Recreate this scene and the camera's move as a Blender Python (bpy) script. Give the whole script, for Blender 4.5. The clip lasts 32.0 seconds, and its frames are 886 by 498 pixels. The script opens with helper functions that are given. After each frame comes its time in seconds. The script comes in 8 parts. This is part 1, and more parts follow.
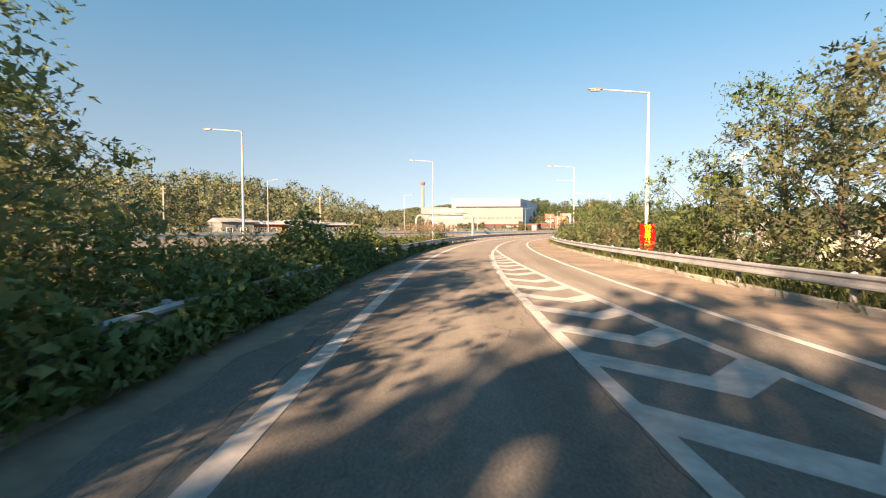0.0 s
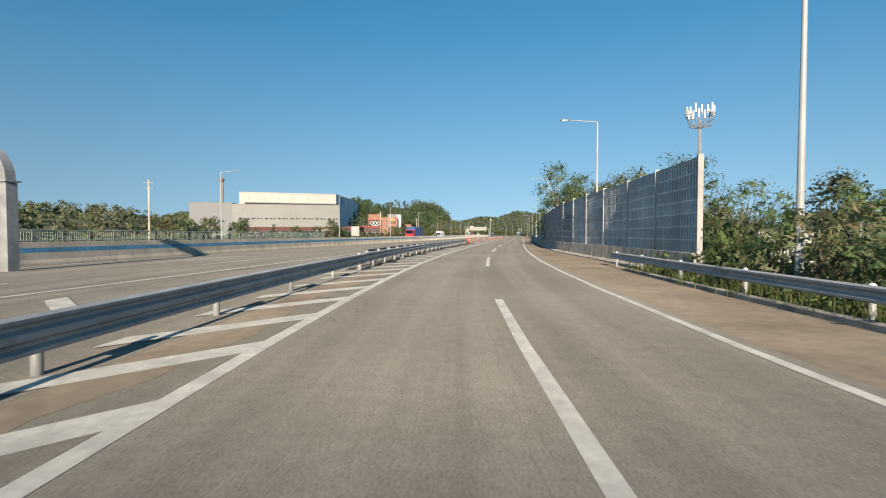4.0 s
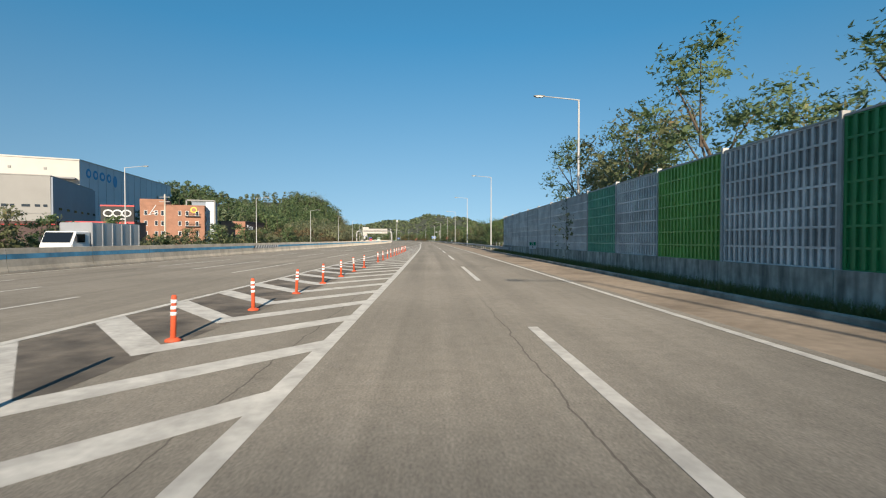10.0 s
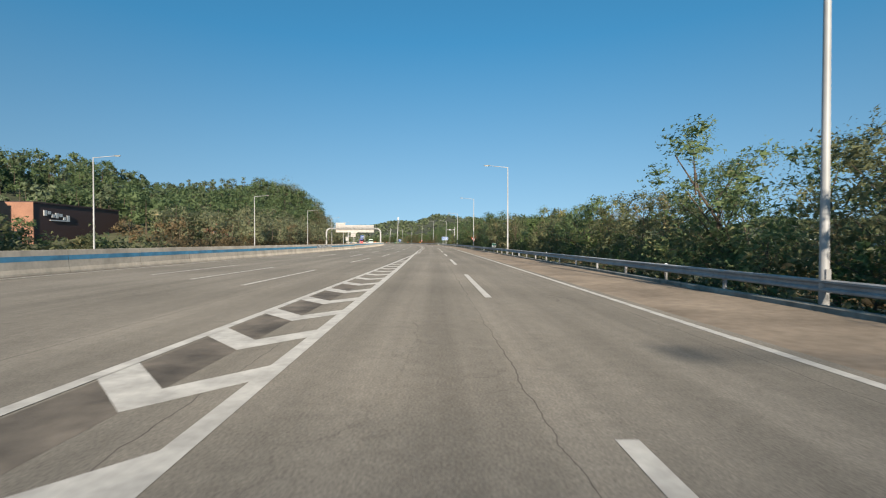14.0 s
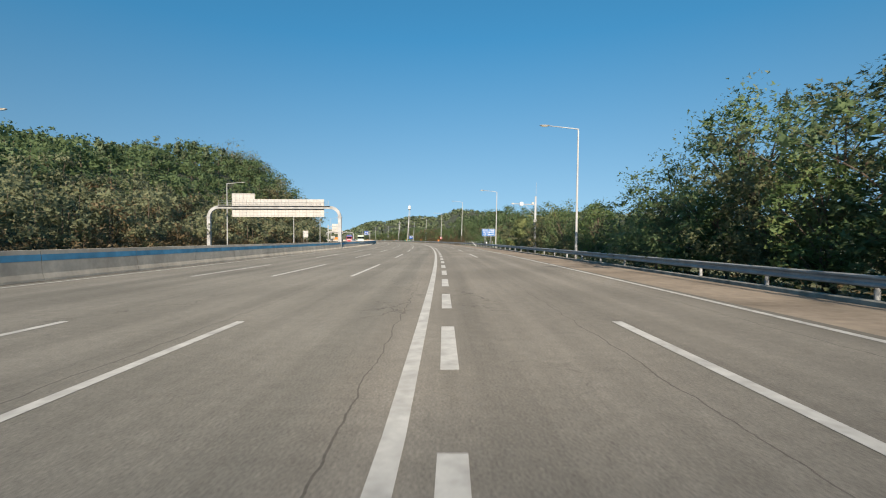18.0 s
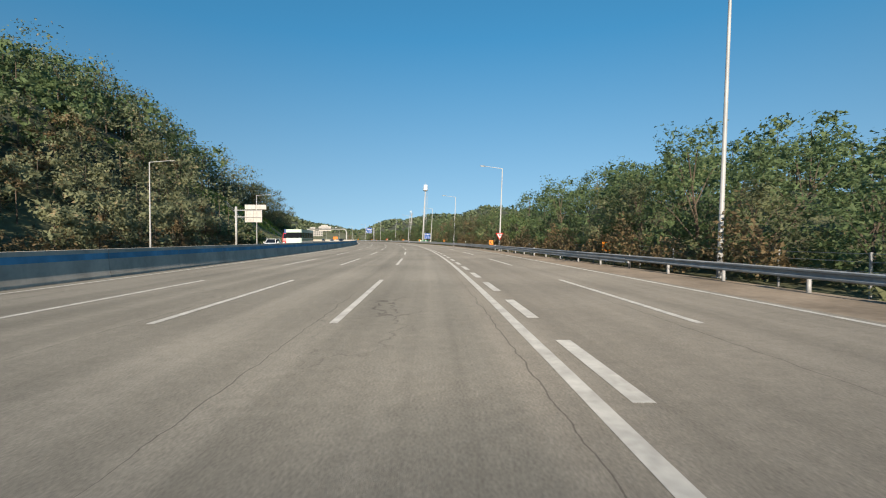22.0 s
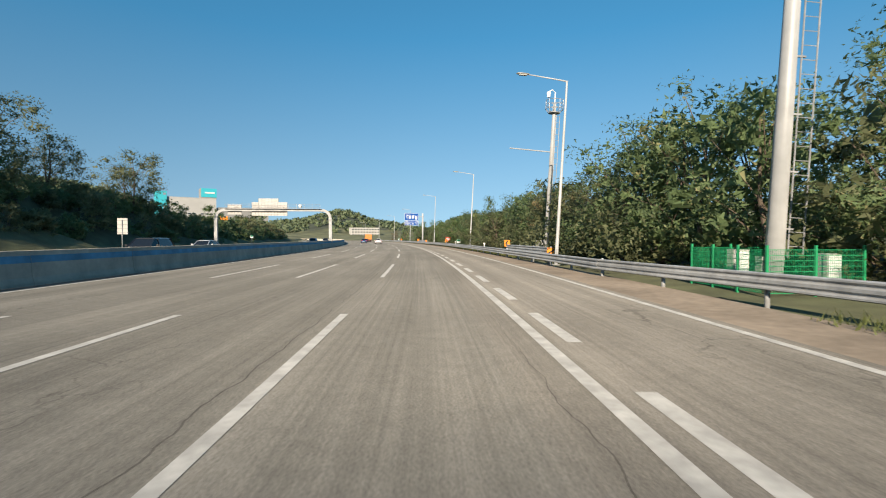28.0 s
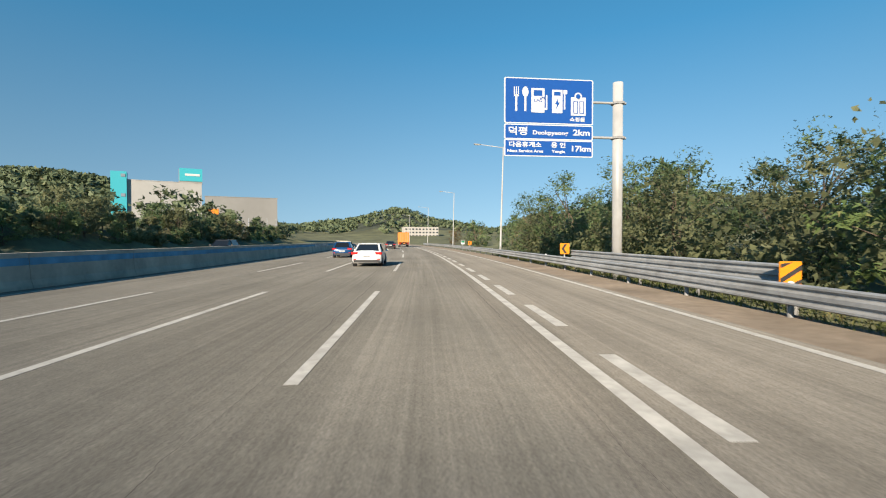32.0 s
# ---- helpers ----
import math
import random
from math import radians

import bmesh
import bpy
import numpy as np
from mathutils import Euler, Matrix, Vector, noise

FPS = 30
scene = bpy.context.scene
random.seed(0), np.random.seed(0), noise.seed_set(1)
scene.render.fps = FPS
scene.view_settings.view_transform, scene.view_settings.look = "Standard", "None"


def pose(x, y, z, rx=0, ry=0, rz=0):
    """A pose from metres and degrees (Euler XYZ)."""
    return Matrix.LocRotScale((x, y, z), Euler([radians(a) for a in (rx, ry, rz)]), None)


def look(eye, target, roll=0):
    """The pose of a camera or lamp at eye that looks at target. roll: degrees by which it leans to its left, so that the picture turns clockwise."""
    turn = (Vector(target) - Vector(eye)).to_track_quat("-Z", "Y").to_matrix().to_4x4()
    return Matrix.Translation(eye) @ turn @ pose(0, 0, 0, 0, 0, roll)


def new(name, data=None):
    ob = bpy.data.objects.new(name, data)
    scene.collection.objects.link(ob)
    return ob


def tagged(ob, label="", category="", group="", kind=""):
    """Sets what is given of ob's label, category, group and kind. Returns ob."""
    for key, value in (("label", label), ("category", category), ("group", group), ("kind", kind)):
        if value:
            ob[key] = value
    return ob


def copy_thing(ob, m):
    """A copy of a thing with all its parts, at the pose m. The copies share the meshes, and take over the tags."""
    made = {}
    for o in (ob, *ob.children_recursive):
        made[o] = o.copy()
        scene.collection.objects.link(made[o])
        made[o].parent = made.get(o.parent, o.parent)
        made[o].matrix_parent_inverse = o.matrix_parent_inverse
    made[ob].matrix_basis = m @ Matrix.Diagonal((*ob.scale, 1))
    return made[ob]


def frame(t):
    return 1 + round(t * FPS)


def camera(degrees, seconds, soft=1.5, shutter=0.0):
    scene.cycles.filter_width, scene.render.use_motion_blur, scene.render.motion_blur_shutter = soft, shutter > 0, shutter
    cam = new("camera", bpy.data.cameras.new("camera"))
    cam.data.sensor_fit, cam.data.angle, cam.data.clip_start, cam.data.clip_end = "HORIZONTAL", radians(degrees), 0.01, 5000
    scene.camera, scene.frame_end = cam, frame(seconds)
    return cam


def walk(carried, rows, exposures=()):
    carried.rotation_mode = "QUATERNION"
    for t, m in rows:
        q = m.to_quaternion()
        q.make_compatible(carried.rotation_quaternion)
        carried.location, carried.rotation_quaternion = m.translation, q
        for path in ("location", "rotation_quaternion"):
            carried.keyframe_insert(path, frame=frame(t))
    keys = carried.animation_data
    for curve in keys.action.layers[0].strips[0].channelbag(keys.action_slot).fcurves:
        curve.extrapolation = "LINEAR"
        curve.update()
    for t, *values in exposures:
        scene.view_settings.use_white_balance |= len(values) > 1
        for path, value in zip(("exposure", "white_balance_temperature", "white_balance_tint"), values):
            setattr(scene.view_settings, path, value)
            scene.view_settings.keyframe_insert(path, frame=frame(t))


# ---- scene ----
# ---- the camera and its drive ----
cam = camera(85.41, 32.0, soft=1.1, shutter=0.045)
PATH = [
    (0.0, (38.205, -214.676, 1.65), (33.149, -206.058, 1.242)),
    (0.5, (32.081, -203.873, 1.65), (27.263, -195.121, 1.226)),
    (1.0, (26.336, -192.811, 1.65), (21.823, -183.898, 1.217)),
    (1.5, (21.139, -181.431, 1.65), (17.113, -172.288, 1.221)),
    (2.0, (16.574, -169.758, 1.65), (13.050, -160.409, 1.235)),
    (2.5, (12.646, -157.872, 1.65), (9.639, -148.343, 1.260)),
    (3.0, (9.363, -145.851, 1.65), (6.867, -136.174, 1.290)),
    (3.5, (6.680, -133.760, 1.65), (4.657, -123.972, 1.320)),
    (4.0, (4.542, -121.638, 1.65), (2.952, -111.770, 1.345)),
    (4.5, (2.907, -109.502, 1.65), (1.734, -99.576, 1.359)),
    (5.0, (1.707, -97.385, 1.65), (0.888, -87.423, 1.368)),
    (5.5, (0.854, -85.306, 1.65), (0.317, -75.324, 1.378)),
    (6.0, (0.291, -73.259, 1.65), (0.004, -63.267, 1.386)),
    (6.5, (-0.040, -61.218, 1.65), (-0.130, -51.222, 1.394)),
    (7.0, (-0.211, -49.139, 1.65), (-0.170, -39.142, 1.403)),
    (7.5, (-0.256, -36.978, 1.65), (-0.106, -26.982, 1.414)),
    (8.0, (-0.209, -24.722, 1.65), (0.022, -14.728, 1.425)),
    (8.5, (-0.110, -12.390, 1.65), (0.166, -2.396, 1.435)),
    (9.0, (0.000, 0.000, 1.65), (0.282, 9.994, 1.443)),
    (9.5, (0.105, 12.447, 1.65), (0.384, 22.441, 1.448)),
    (10.0, (0.190, 24.968, 1.65), (0.450, 34.962, 1.452)),
    (10.5, (0.256, 37.595, 1.65), (0.502, 47.590, 1.453)),
    (11.0, (0.306, 50.353, 1.65), (0.538, 60.349, 1.455)),
    (11.5, (0.346, 63.263, 1.65), (0.569, 73.259, 1.461)),
    (12.0, (0.379, 76.343, 1.65), (0.605, 86.338, 1.468)),
    (12.5, (0.378, 89.613, 1.65), (0.577, 99.609, 1.474)),
    (13.0, (0.314, 103.109, 1.65), (0.460, 113.106, 1.481)),
    (13.5, (0.189, 116.842, 1.65), (0.293, 126.840, 1.490)),
    (14.0, (0.009, 130.790, 1.65), (0.075, 140.789, 1.497)),
    (14.5, (-0.218, 144.907, 1.65), (-0.185, 154.905, 1.495)),
    (15.0, (-0.487, 159.147, 1.65), (-0.478, 169.146, 1.489)),
    (15.5, (-0.807, 173.481, 1.65), (-0.832, 183.479, 1.482)),
    (16.0, (-1.191, 187.884, 1.65), (-1.253, 197.883, 1.474)),
    (16.5, (-1.669, 202.344, 1.65), (-1.795, 212.341, 1.469)),
    (17.0, (-2.270, 216.853, 1.65), (-2.486, 226.849, 1.464)),
    (17.5, (-2.986, 231.413, 1.65), (-3.279, 241.407, 1.453)),
    (18.0, (-3.806, 246.018, 1.65), (-4.169, 256.009, 1.445)),
    (18.5, (-4.716, 260.659, 1.65), (-5.140, 270.648, 1.444)),
    (19.0, (-5.704, 275.328, 1.65), (-6.179, 285.314, 1.446)),
    (19.5, (-6.766, 290.017, 1.65), (-7.290, 300.001, 1.447)),
    (20.0, (-7.900, 304.723, 1.65), (-8.468, 314.705, 1.447)),
    (20.5, (-9.121, 319.434, 1.65), (-9.747, 329.412, 1.445)),
    (21.0, (-10.443, 334.128, 1.65), (-11.137, 344.101, 1.443)),
    (21.5, (-11.873, 348.773, 1.65), (-12.643, 358.741, 1.442)),
    (22.0, (-13.419, 363.334, 1.65), (-14.269, 373.296, 1.440)),
    (22.5, (-15.100, 377.790, 1.65), (-16.048, 387.742, 1.430)),
    (23.0, (-16.933, 392.138, 1.65), (-18.000, 402.079, 1.421)),
    (23.5, (-18.911, 406.395, 1.65), (-20.084, 416.323, 1.416)),
    (24.0, (-21.023, 420.565, 1.65), (-22.292, 430.482, 1.415)),
    (24.5, (-23.280, 434.653, 1.65), (-24.656, 444.555, 1.418)),
    (25.0, (-25.695, 448.668, 1.65), (-27.186, 458.553, 1.423)),
    (25.5, (-28.293, 462.626, 1.65), (-29.913, 472.491, 1.424)),
    (26.0, (-31.096, 476.541, 1.65), (-32.859, 486.382, 1.426)),
    (26.5, (-34.137, 490.417, 1.65), (-36.064, 500.227, 1.433)),
    (27.0, (-37.439, 504.257, 1.65), (-39.562, 514.027, 1.438)),
    (27.5, (-40.969, 518.077, 1.65), (-43.246, 527.812, 1.433)),
    (28.0, (-44.697, 531.915, 1.65), (-47.093, 541.621, 1.425)),
    (28.5, (-48.635, 545.766, 1.65), (-51.166, 555.438, 1.420)),
    (29.0, (-52.790, 559.592, 1.65), (-55.460, 569.226, 1.419)),
    (29.5, (-57.168, 573.314, 1.65), (-59.999, 582.902, 1.423)),
    (30.0, (-61.769, 586.858, 1.65), (-64.785, 596.389, 1.430)),
    (30.5, (-66.578, 600.218, 1.65), (-69.765, 609.694, 1.436)),
    (31.0, (-71.597, 613.444, 1.65), (-74.947, 622.864, 1.443)),
    (31.5, (-76.828, 626.581, 1.65), (-80.331, 635.945, 1.452)),
    (32.0, (-82.264, 639.641, 1.65), (-85.911, 648.950, 1.462)),
]
walk(cam, [(t, look(eye, target, 0)) for t, eye, target in PATH],
     exposures=[(0.0, 1.45, 9100, 30), (1.0, 0.85, 8000, 18), (1.5, 0.8, 7500, 15), (2.2, 0.66, 6900, 11), (3.6, 0.6, 6500, 10), (9.0, 0.55, 6400, 10), (17.0, 0.53, 6250, 10), (21.0, 0.53, 6250, 10), (23.0, 0.6, 6400, 10), (26.0, 0.66, 6450, 10), (32.0, 0.7, 6500, 10)])

# ---- daylight: low sun behind the camera, clear sky ----
SUN_ELEVATION, SUN_HEADING = 18.0, 5.5
world = bpy.data.worlds.new("sky")
scene.world = world
world.use_nodes = True
wn = world.node_tree.nodes
sky = wn.new("ShaderNodeTexSky")
sky.sky_type = 'NISHITA'
sky.sun_disc = False
sky.sun_elevation = radians(SUN_ELEVATION)
sky.sun_rotation = radians(180 + SUN_HEADING)
sky.air_density, sky.dust_density, sky.ozone_density = 1.1, 0.2, 2.0
wn["Background"].inputs["Strength"].default_value = 0.106
wl = world.node_tree.links
# a clear, deep sky: the haze near the skyline is thinner than the model's
way, lift, level = wn.new("ShaderNodeTexCoord"), wn.new("ShaderNodeVectorMath"), wn.new("ShaderNodeVectorMath")
lift.operation, level.operation = 'ADD', 'NORMALIZE'
lift.inputs[1].default_value = (0, 0, 0.21)
deep = wn.new("ShaderNodeHueSaturation")
deep.inputs["Hue"].default_value = 0.485
deep.inputs["Saturation"].default_value = 1.25
wl.new(way.outputs["Generated"], lift.inputs[0])
wl.new(lift.outputs["Vector"], level.inputs[0])
wl.new(level.outputs["Vector"], sky.inputs["Vector"])
wl.new(sky.outputs["Color"], deep.inputs["Color"])
wl.new(deep.outputs["Color"], wn["Background"].inputs["Color"])
# haze towards the skyline: paler and a little dimmer
height = wn.new("ShaderNodeSeparateXYZ")
wl.new(way.outputs["Generated"], height.inputs[0])
for socket, low, high in (("Saturation", 0.95, 1.33), ("Value", 0.81, 1.05)):
    haze = wn.new("ShaderNodeMapRange")
    haze.inputs["From Min"].default_value, haze.inputs["From Max"].default_value = 0.0, 0.38
    haze.inputs["To Min"].default_value, haze.inputs["To Max"].default_value = low, high
    wl.new(height.outputs["Z"], haze.inputs["Value"])
    wl.new(haze.outputs["Result"], deep.inputs[socket])
lamp_data = bpy.data.lights.new("sun", 'SUN')
lamp_data.energy, lamp_data.angle, lamp_data.color = 5.0, radians(0.6), (1.0, 0.86, 0.68)
sun = new("sun", lamp_data)
sun.matrix_world = look((0, -100, 100 * math.tan(radians(SUN_ELEVATION))), (0, 0, 0))
sun.rotation_euler.z += radians(SUN_HEADING)

# ---- materials ----
def shader(name, color, rough=0.7, metal=0.0, var=0.12, scale=6.0, bump=0.0, bscale=60.0, stains=0.0, sscale=0.7, island=0.0, objvar=0.0, spec=0.5, flat=0.6, drip=1.0):
    """Principled surface with grain, stains, relief and a little variation from piece to piece."""
    m = bpy.data.materials.new(name)
    m.use_nodes = True
    nt = m.node_tree
    n, l = nt.nodes, nt.links
    b = n["Principled BSDF"]
    b.inputs["Roughness"].default_value, b.inputs["Metallic"].default_value = rough, metal
    b.inputs["Specular IOR Level"].default_value = spec
    b.inputs["Diffuse Roughness"].default_value = flat
    geo = n.new("ShaderNodeNewGeometry")
    grain = n.new("ShaderNodeTexNoise")
    grain.inputs["Scale"].default_value, grain.inputs["Detail"].default_value = scale, 6
    l.new(geo.outputs["Position"], grain.inputs["Vector"])
    mul = n.new("ShaderNodeMapRange")
    mul.inputs["From Min"].default_value, mul.inputs["From Max"].default_value = 0.25, 0.75
    mul.inputs["To Min"].default_value, mul.inputs["To Max"].default_value = 1 - var, 1 + var
    l.new(grain.outputs["Fac"], mul.inputs["Value"])
    value = mul.outputs["Result"]

    def times(a, bb):
        k = n.new("ShaderNodeMath")
        k.operation = 'MULTIPLY'
        l.new(a, k.inputs[0])
        l.new(bb, k.inputs[1])
        return k.outputs[0]

    def spread(src, amount):
        r = n.new("ShaderNodeMapRange")
        r.inputs["To Min"].default_value, r.inputs["To Max"].default_value = 1 - amount, 1 + amount
        l.new(src, r.inputs["Value"])
        return r.outputs["Result"]

    if stains:
        st = n.new("ShaderNodeTexNoise")
        st.inputs["Scale"].default_value, st.inputs["Detail"].default_value = sscale, 5
        run_ = n.new("ShaderNodeVectorMath")
        run_.operation = 'MULTIPLY'
        run_.inputs[1].default_value = (1.0, 1.0, drip)
        l.new(geo.outputs["Position"], run_.inputs[0])
        l.new(run_.outputs["Vector"], st.inputs["Vector"])
        r = n.new("ShaderNodeMapRange")
        r.inputs["From Min"].default_value, r.inputs["From Max"].default_value = 0.35, 0.65
        r.inputs["To Min"].default_value, r.inputs["To Max"].default_value = 1 - stains, 1 + stains * 0.4
        l.new(st.outputs["Fac"], r.inputs["Value"])
        value = times(value, r.outputs["Result"])
    if island:
        value = times(value, spread(geo.outputs["Random Per Island"], island))
    if objvar:
        oi = n.new("ShaderNodeObjectInfo")
        value = times(value, spread(oi.outputs["Random"], objvar))
    mix = n.new("ShaderNodeVectorMath")
    mix.operation = 'SCALE'
    mix.inputs[0].default_value = color
    l.new(value, mix.inputs["Scale"])
    l.new(mix.outputs["Vector"], b.inputs["Base Color"])
    if bump:
        bn = n.new("ShaderNodeTexNoise")
        bn.inputs["Scale"].default_value, bn.inputs["Detail"].default_value = bscale, 4
        l.new(geo.outputs["Position"], bn.inputs["Vector"])
        bp = n.new("ShaderNodeBump")
        bp.inputs["Strength"].default_value, bp.inputs["Distance"].default_value = bump, 0.02
        l.new(bn.outputs["Fac"], bp.inputs["Height"])
        l.new(bp.outputs["Normal"], b.inputs["Normal"])
    return m


def foliage(name, dark, light, warm, trans=0.45):
    """Leaves: colour by leaf and by plant, some light passing through."""
    m = bpy.data.materials.new(name)
    m.use_nodes = True
    nt = m.node_tree
    n, l = nt.nodes, nt.links
    n.remove(n["Principled BSDF"])
    geo, oi = n.new("ShaderNodeNewGeometry"), n.new("ShaderNodeObjectInfo")
    ramp = n.new("ShaderNodeValToRGB")
    ramp.color_ramp.elements[0].color, ramp.color_ramp.elements[1].color = (*dark, 1), (*light, 1)
    e = ramp.color_ramp.elements.new(0.9)
    e.color = (*light, 1)
    ramp.color_ramp.elements[-1].color = (*warm, 1)
    big = n.new("ShaderNodeTexNoise")
    big.inputs["Scale"].default_value, big.inputs["Detail"].default_value = 0.45, 3
    l.new(geo.outputs["Position"], big.inputs["Vector"])
    add = n.new("ShaderNodeMath")
    add.operation = 'MULTIPLY_ADD'
    l.new(geo.outputs["Random Per Island"], add.inputs[0])
    add.inputs[1].default_value = 0.3
    l.new(big.outputs["Fac"], add.inputs[2])
    add2 = n.new("ShaderNodeMath")
    add2.operation = 'MULTIPLY_ADD'
    l.new(oi.outputs["Random"], add2.inputs[0])
    add2.inputs[1].default_value = 0.35
    l.new(add.outputs[0], add2.inputs[2])
    sub = n.new("ShaderNodeMath")
    sub.operation = 'SUBTRACT'
    l.new(add2.outputs[0], sub.inputs[0])
    sub.inputs[1].default_value = 0.14
    l.new(sub.outputs[0], ramp.inputs["Fac"])
    d, t, mx = n.new("ShaderNodeBsdfPrincipled"), n.new("ShaderNodeBsdfTranslucent"), n.new("ShaderNodeMixShader")
    d.inputs["Roughness"].default_value, d.inputs["Specular IOR Level"].default_value = 0.6, 0.3
    mx.inputs["Fac"].default_value = trans
    l.new(ramp.outputs["Color"], d.inputs["Base Color"])
    l.new(ramp.outputs["Color"], t.inputs["Color"])
    l.new(d.outputs[0], mx.inputs[1])
    l.new(t.outputs[0], mx.inputs[2])
    l.new(mx.outputs[0], n["Material Output"].inputs["Surface"])
    return m


def asphalt_material():
    """Worn grey asphalt: aggregate, wheel tracks, long streaks, joints beside the lanes and fine cracks in places."""
    m = shader("asphalt", (0.160, 0.1475, 0.127), 0.9, 0, 0.05, 2.6, 0.35, 130.0, 0.14, 0.16, spec=0.12, flat=1.0)
    n, l = m.node_tree.nodes, m.node_tree.links
    b = n["Principled BSDF"]
    src = b.inputs["Base Color"].links[0].from_socket
    geo = n.new("ShaderNodeNewGeometry")
    lane = n.new("ShaderNodeAttribute")
    lane.attribute_name = "lane"

    def math_(op, a, bb, c=None):
        k = n.new("ShaderNodeMath")
        k.operation = op
        for i, v in enumerate((a, bb, c)):
            if v is None:
                continue
            if isinstance(v, (int, float)):
                k.inputs[i].default_value = v
            else:
                l.new(v, k.inputs[i])
        return k.outputs[0]

    def noise(vec, scale, detail=4, stretch=None):
        t = n.new("ShaderNodeTexNoise")
        t.inputs["Scale"].default_value, t.inputs["Detail"].default_value = scale, detail
        if stretch:
            v = n.new("ShaderNodeVectorMath")
            v.operation = 'MULTIPLY'
            l.new(vec, v.inputs[0])
            v.inputs[1].default_value = stretch
            vec = v.outputs["Vector"]
        l.new(vec, t.inputs["Vector"])
        return t.outputs["Fac"]

    def ramp(v, a, bb, c, d):
        r = n.new("ShaderNodeMapRange")
        for nm, x in zip(("From Min", "From Max", "To Min", "To Max"), (a, bb, c, d)):
            r.inputs[nm].default_value = x
        l.new(v, r.inputs["Value"])
        return r.outputs["Result"]

    pos, road = geo.outputs["Position"], lane.outputs["Vector"]
    sep = n.new("ShaderNodeSeparateXYZ")
    l.new(road, sep.inputs[0])
    d, s = sep.outputs["X"], sep.outputs["Y"]
    grit = ramp(noise(pos, 34.0, 5), 0.3, 0.7, 0.72, 1.28)
    coarse = ramp(noise(pos, 5.0, 7), 0.3, 0.7, 0.92, 1.08)
    # long streaks left by tyres, strongest on the last stretch
    fine = noise(road, 1.0, 5, (13.0, 0.09, 1.0))
    wide = noise(road, 1.0, 3, (1.1, 0.025, 1.0))
    late = ramp(s, 440.0, 520.0, 0.06, 0.24)
    streak = math_('MULTIPLY_ADD', math_('SUBTRACT', fine, 0.5), math_('MULTIPLY', late, 3.0), 1.0)
    broad = ramp(wide, 0.3, 0.7, 0.83, 1.13)
    # the two wheel tracks of each lane
    track = math_('MULTIPLY_ADD', math_('COSINE', math_('MULTIPLY', d, 3.56), 0.0), 0.035, 1.0)
    # a joint beside each lane line, open in places
    wob = math_('MULTIPLY_ADD', noise(road, 1.0, 7, (0.0, 0.9, 1.0)), 0.34, d)
    cell = math_('ABSOLUTE', math_('SUBTRACT', math_('FRACT', math_('MULTIPLY_ADD', wob, 0.2833, 0.56), 0.0), 0.5), 0.0)
    opened = ramp(noise(road, 1.0, 3, (0.06, 0.05, 1.0)), 0.46, 0.56, 0.0006, 0.0034)
    gap_ = math_('LESS_THAN', cell, opened)
    joint = math_('MULTIPLY_ADD', gap_, -0.42, 1.0)
    # fine cracks, only where the surface is tired
    warp = n.new("ShaderNodeTexNoise")
    warp.inputs["Scale"].default_value, warp.inputs["Detail"].default_value = 1.6, 6
    l.new(pos, warp.inputs["Vector"])
    vm = n.new("ShaderNodeVectorMath")
    vm.operation = 'MULTIPLY_ADD'
    l.new(warp.outputs["Color"], vm.inputs[0])
    vm.inputs[1].default_value = (0.9, 0.9, 0)
    st = n.new("ShaderNodeVectorMath")
    st.operation = 'MULTIPLY'
    l.new(road, st.inputs[0])
    st.inputs[1].default_value = (1.0, 0.45, 0)
    l.new(st.outputs["Vector"], vm.inputs[2])
    vor = n.new("ShaderNodeTexVoronoi")
    vor.feature = 'DISTANCE_TO_EDGE'
    vor.inputs["Scale"].default_value = 0.8
    l.new(vm.outputs["Vector"], vor.inputs["Vector"])
    tired = ramp(noise(road, 1.0, 3, (0.3, 0.06, 1.0)), 0.56, 0.68, 0.0, 0.45)
    hair = ramp(vor.outputs["Distance"], 0.006, 0.014, 1.0, 0.0)
    crack = math_('SUBTRACT', 1.0, math_('MULTIPLY', tired, hair))
    # the main lanes are newer on the last stretch, the slip lane is not
    newer = math_('MAXIMUM', ramp(s, 455.0, 505.0, 1.0, 0.92), math_('MULTIPLY', ramp(d, 0.1, 0.35, 0.8, 1.08), ramp(s, 300.0, 460.0, 0.82, 1.0)))
    k = grit
    # overall tone by distance: darker up to 200 m, then lighter up to 420 m
    tone_along = math_('MULTIPLY', ramp(s, 50.0, 200.0, 1.0, 0.88), ramp(s, 200.0, 420.0, 1.0, 1.19))
    for o in (tone_along, newer, coarse, streak, broad, track, joint, crack):
        k = math_('MULTIPLY', k, o)
    sc = n.new("ShaderNodeVectorMath")
    sc.operation = 'SCALE'
    l.new(src, sc.inputs[0])
    l.new(k, sc.inputs["Scale"])
    tint = n.new("ShaderNodeMix")
    tint.data_type, tint.blend_type = 'RGBA', 'MULTIPLY'
    l.new(math_('MULTIPLY', ramp(d, -0.9, -0.5, 1.0, 0.0), ramp(s, 150.0, 215.0, 0.0, 1.0)), tint.inputs[0])
    l.new(sc.outputs["Vector"], tint.inputs[6])
    tint.inputs[7].default_value = (0.98, 1.0, 1.01, 1)
    l.new(tint.outputs[2], b.inputs["Base Color"])
    return m


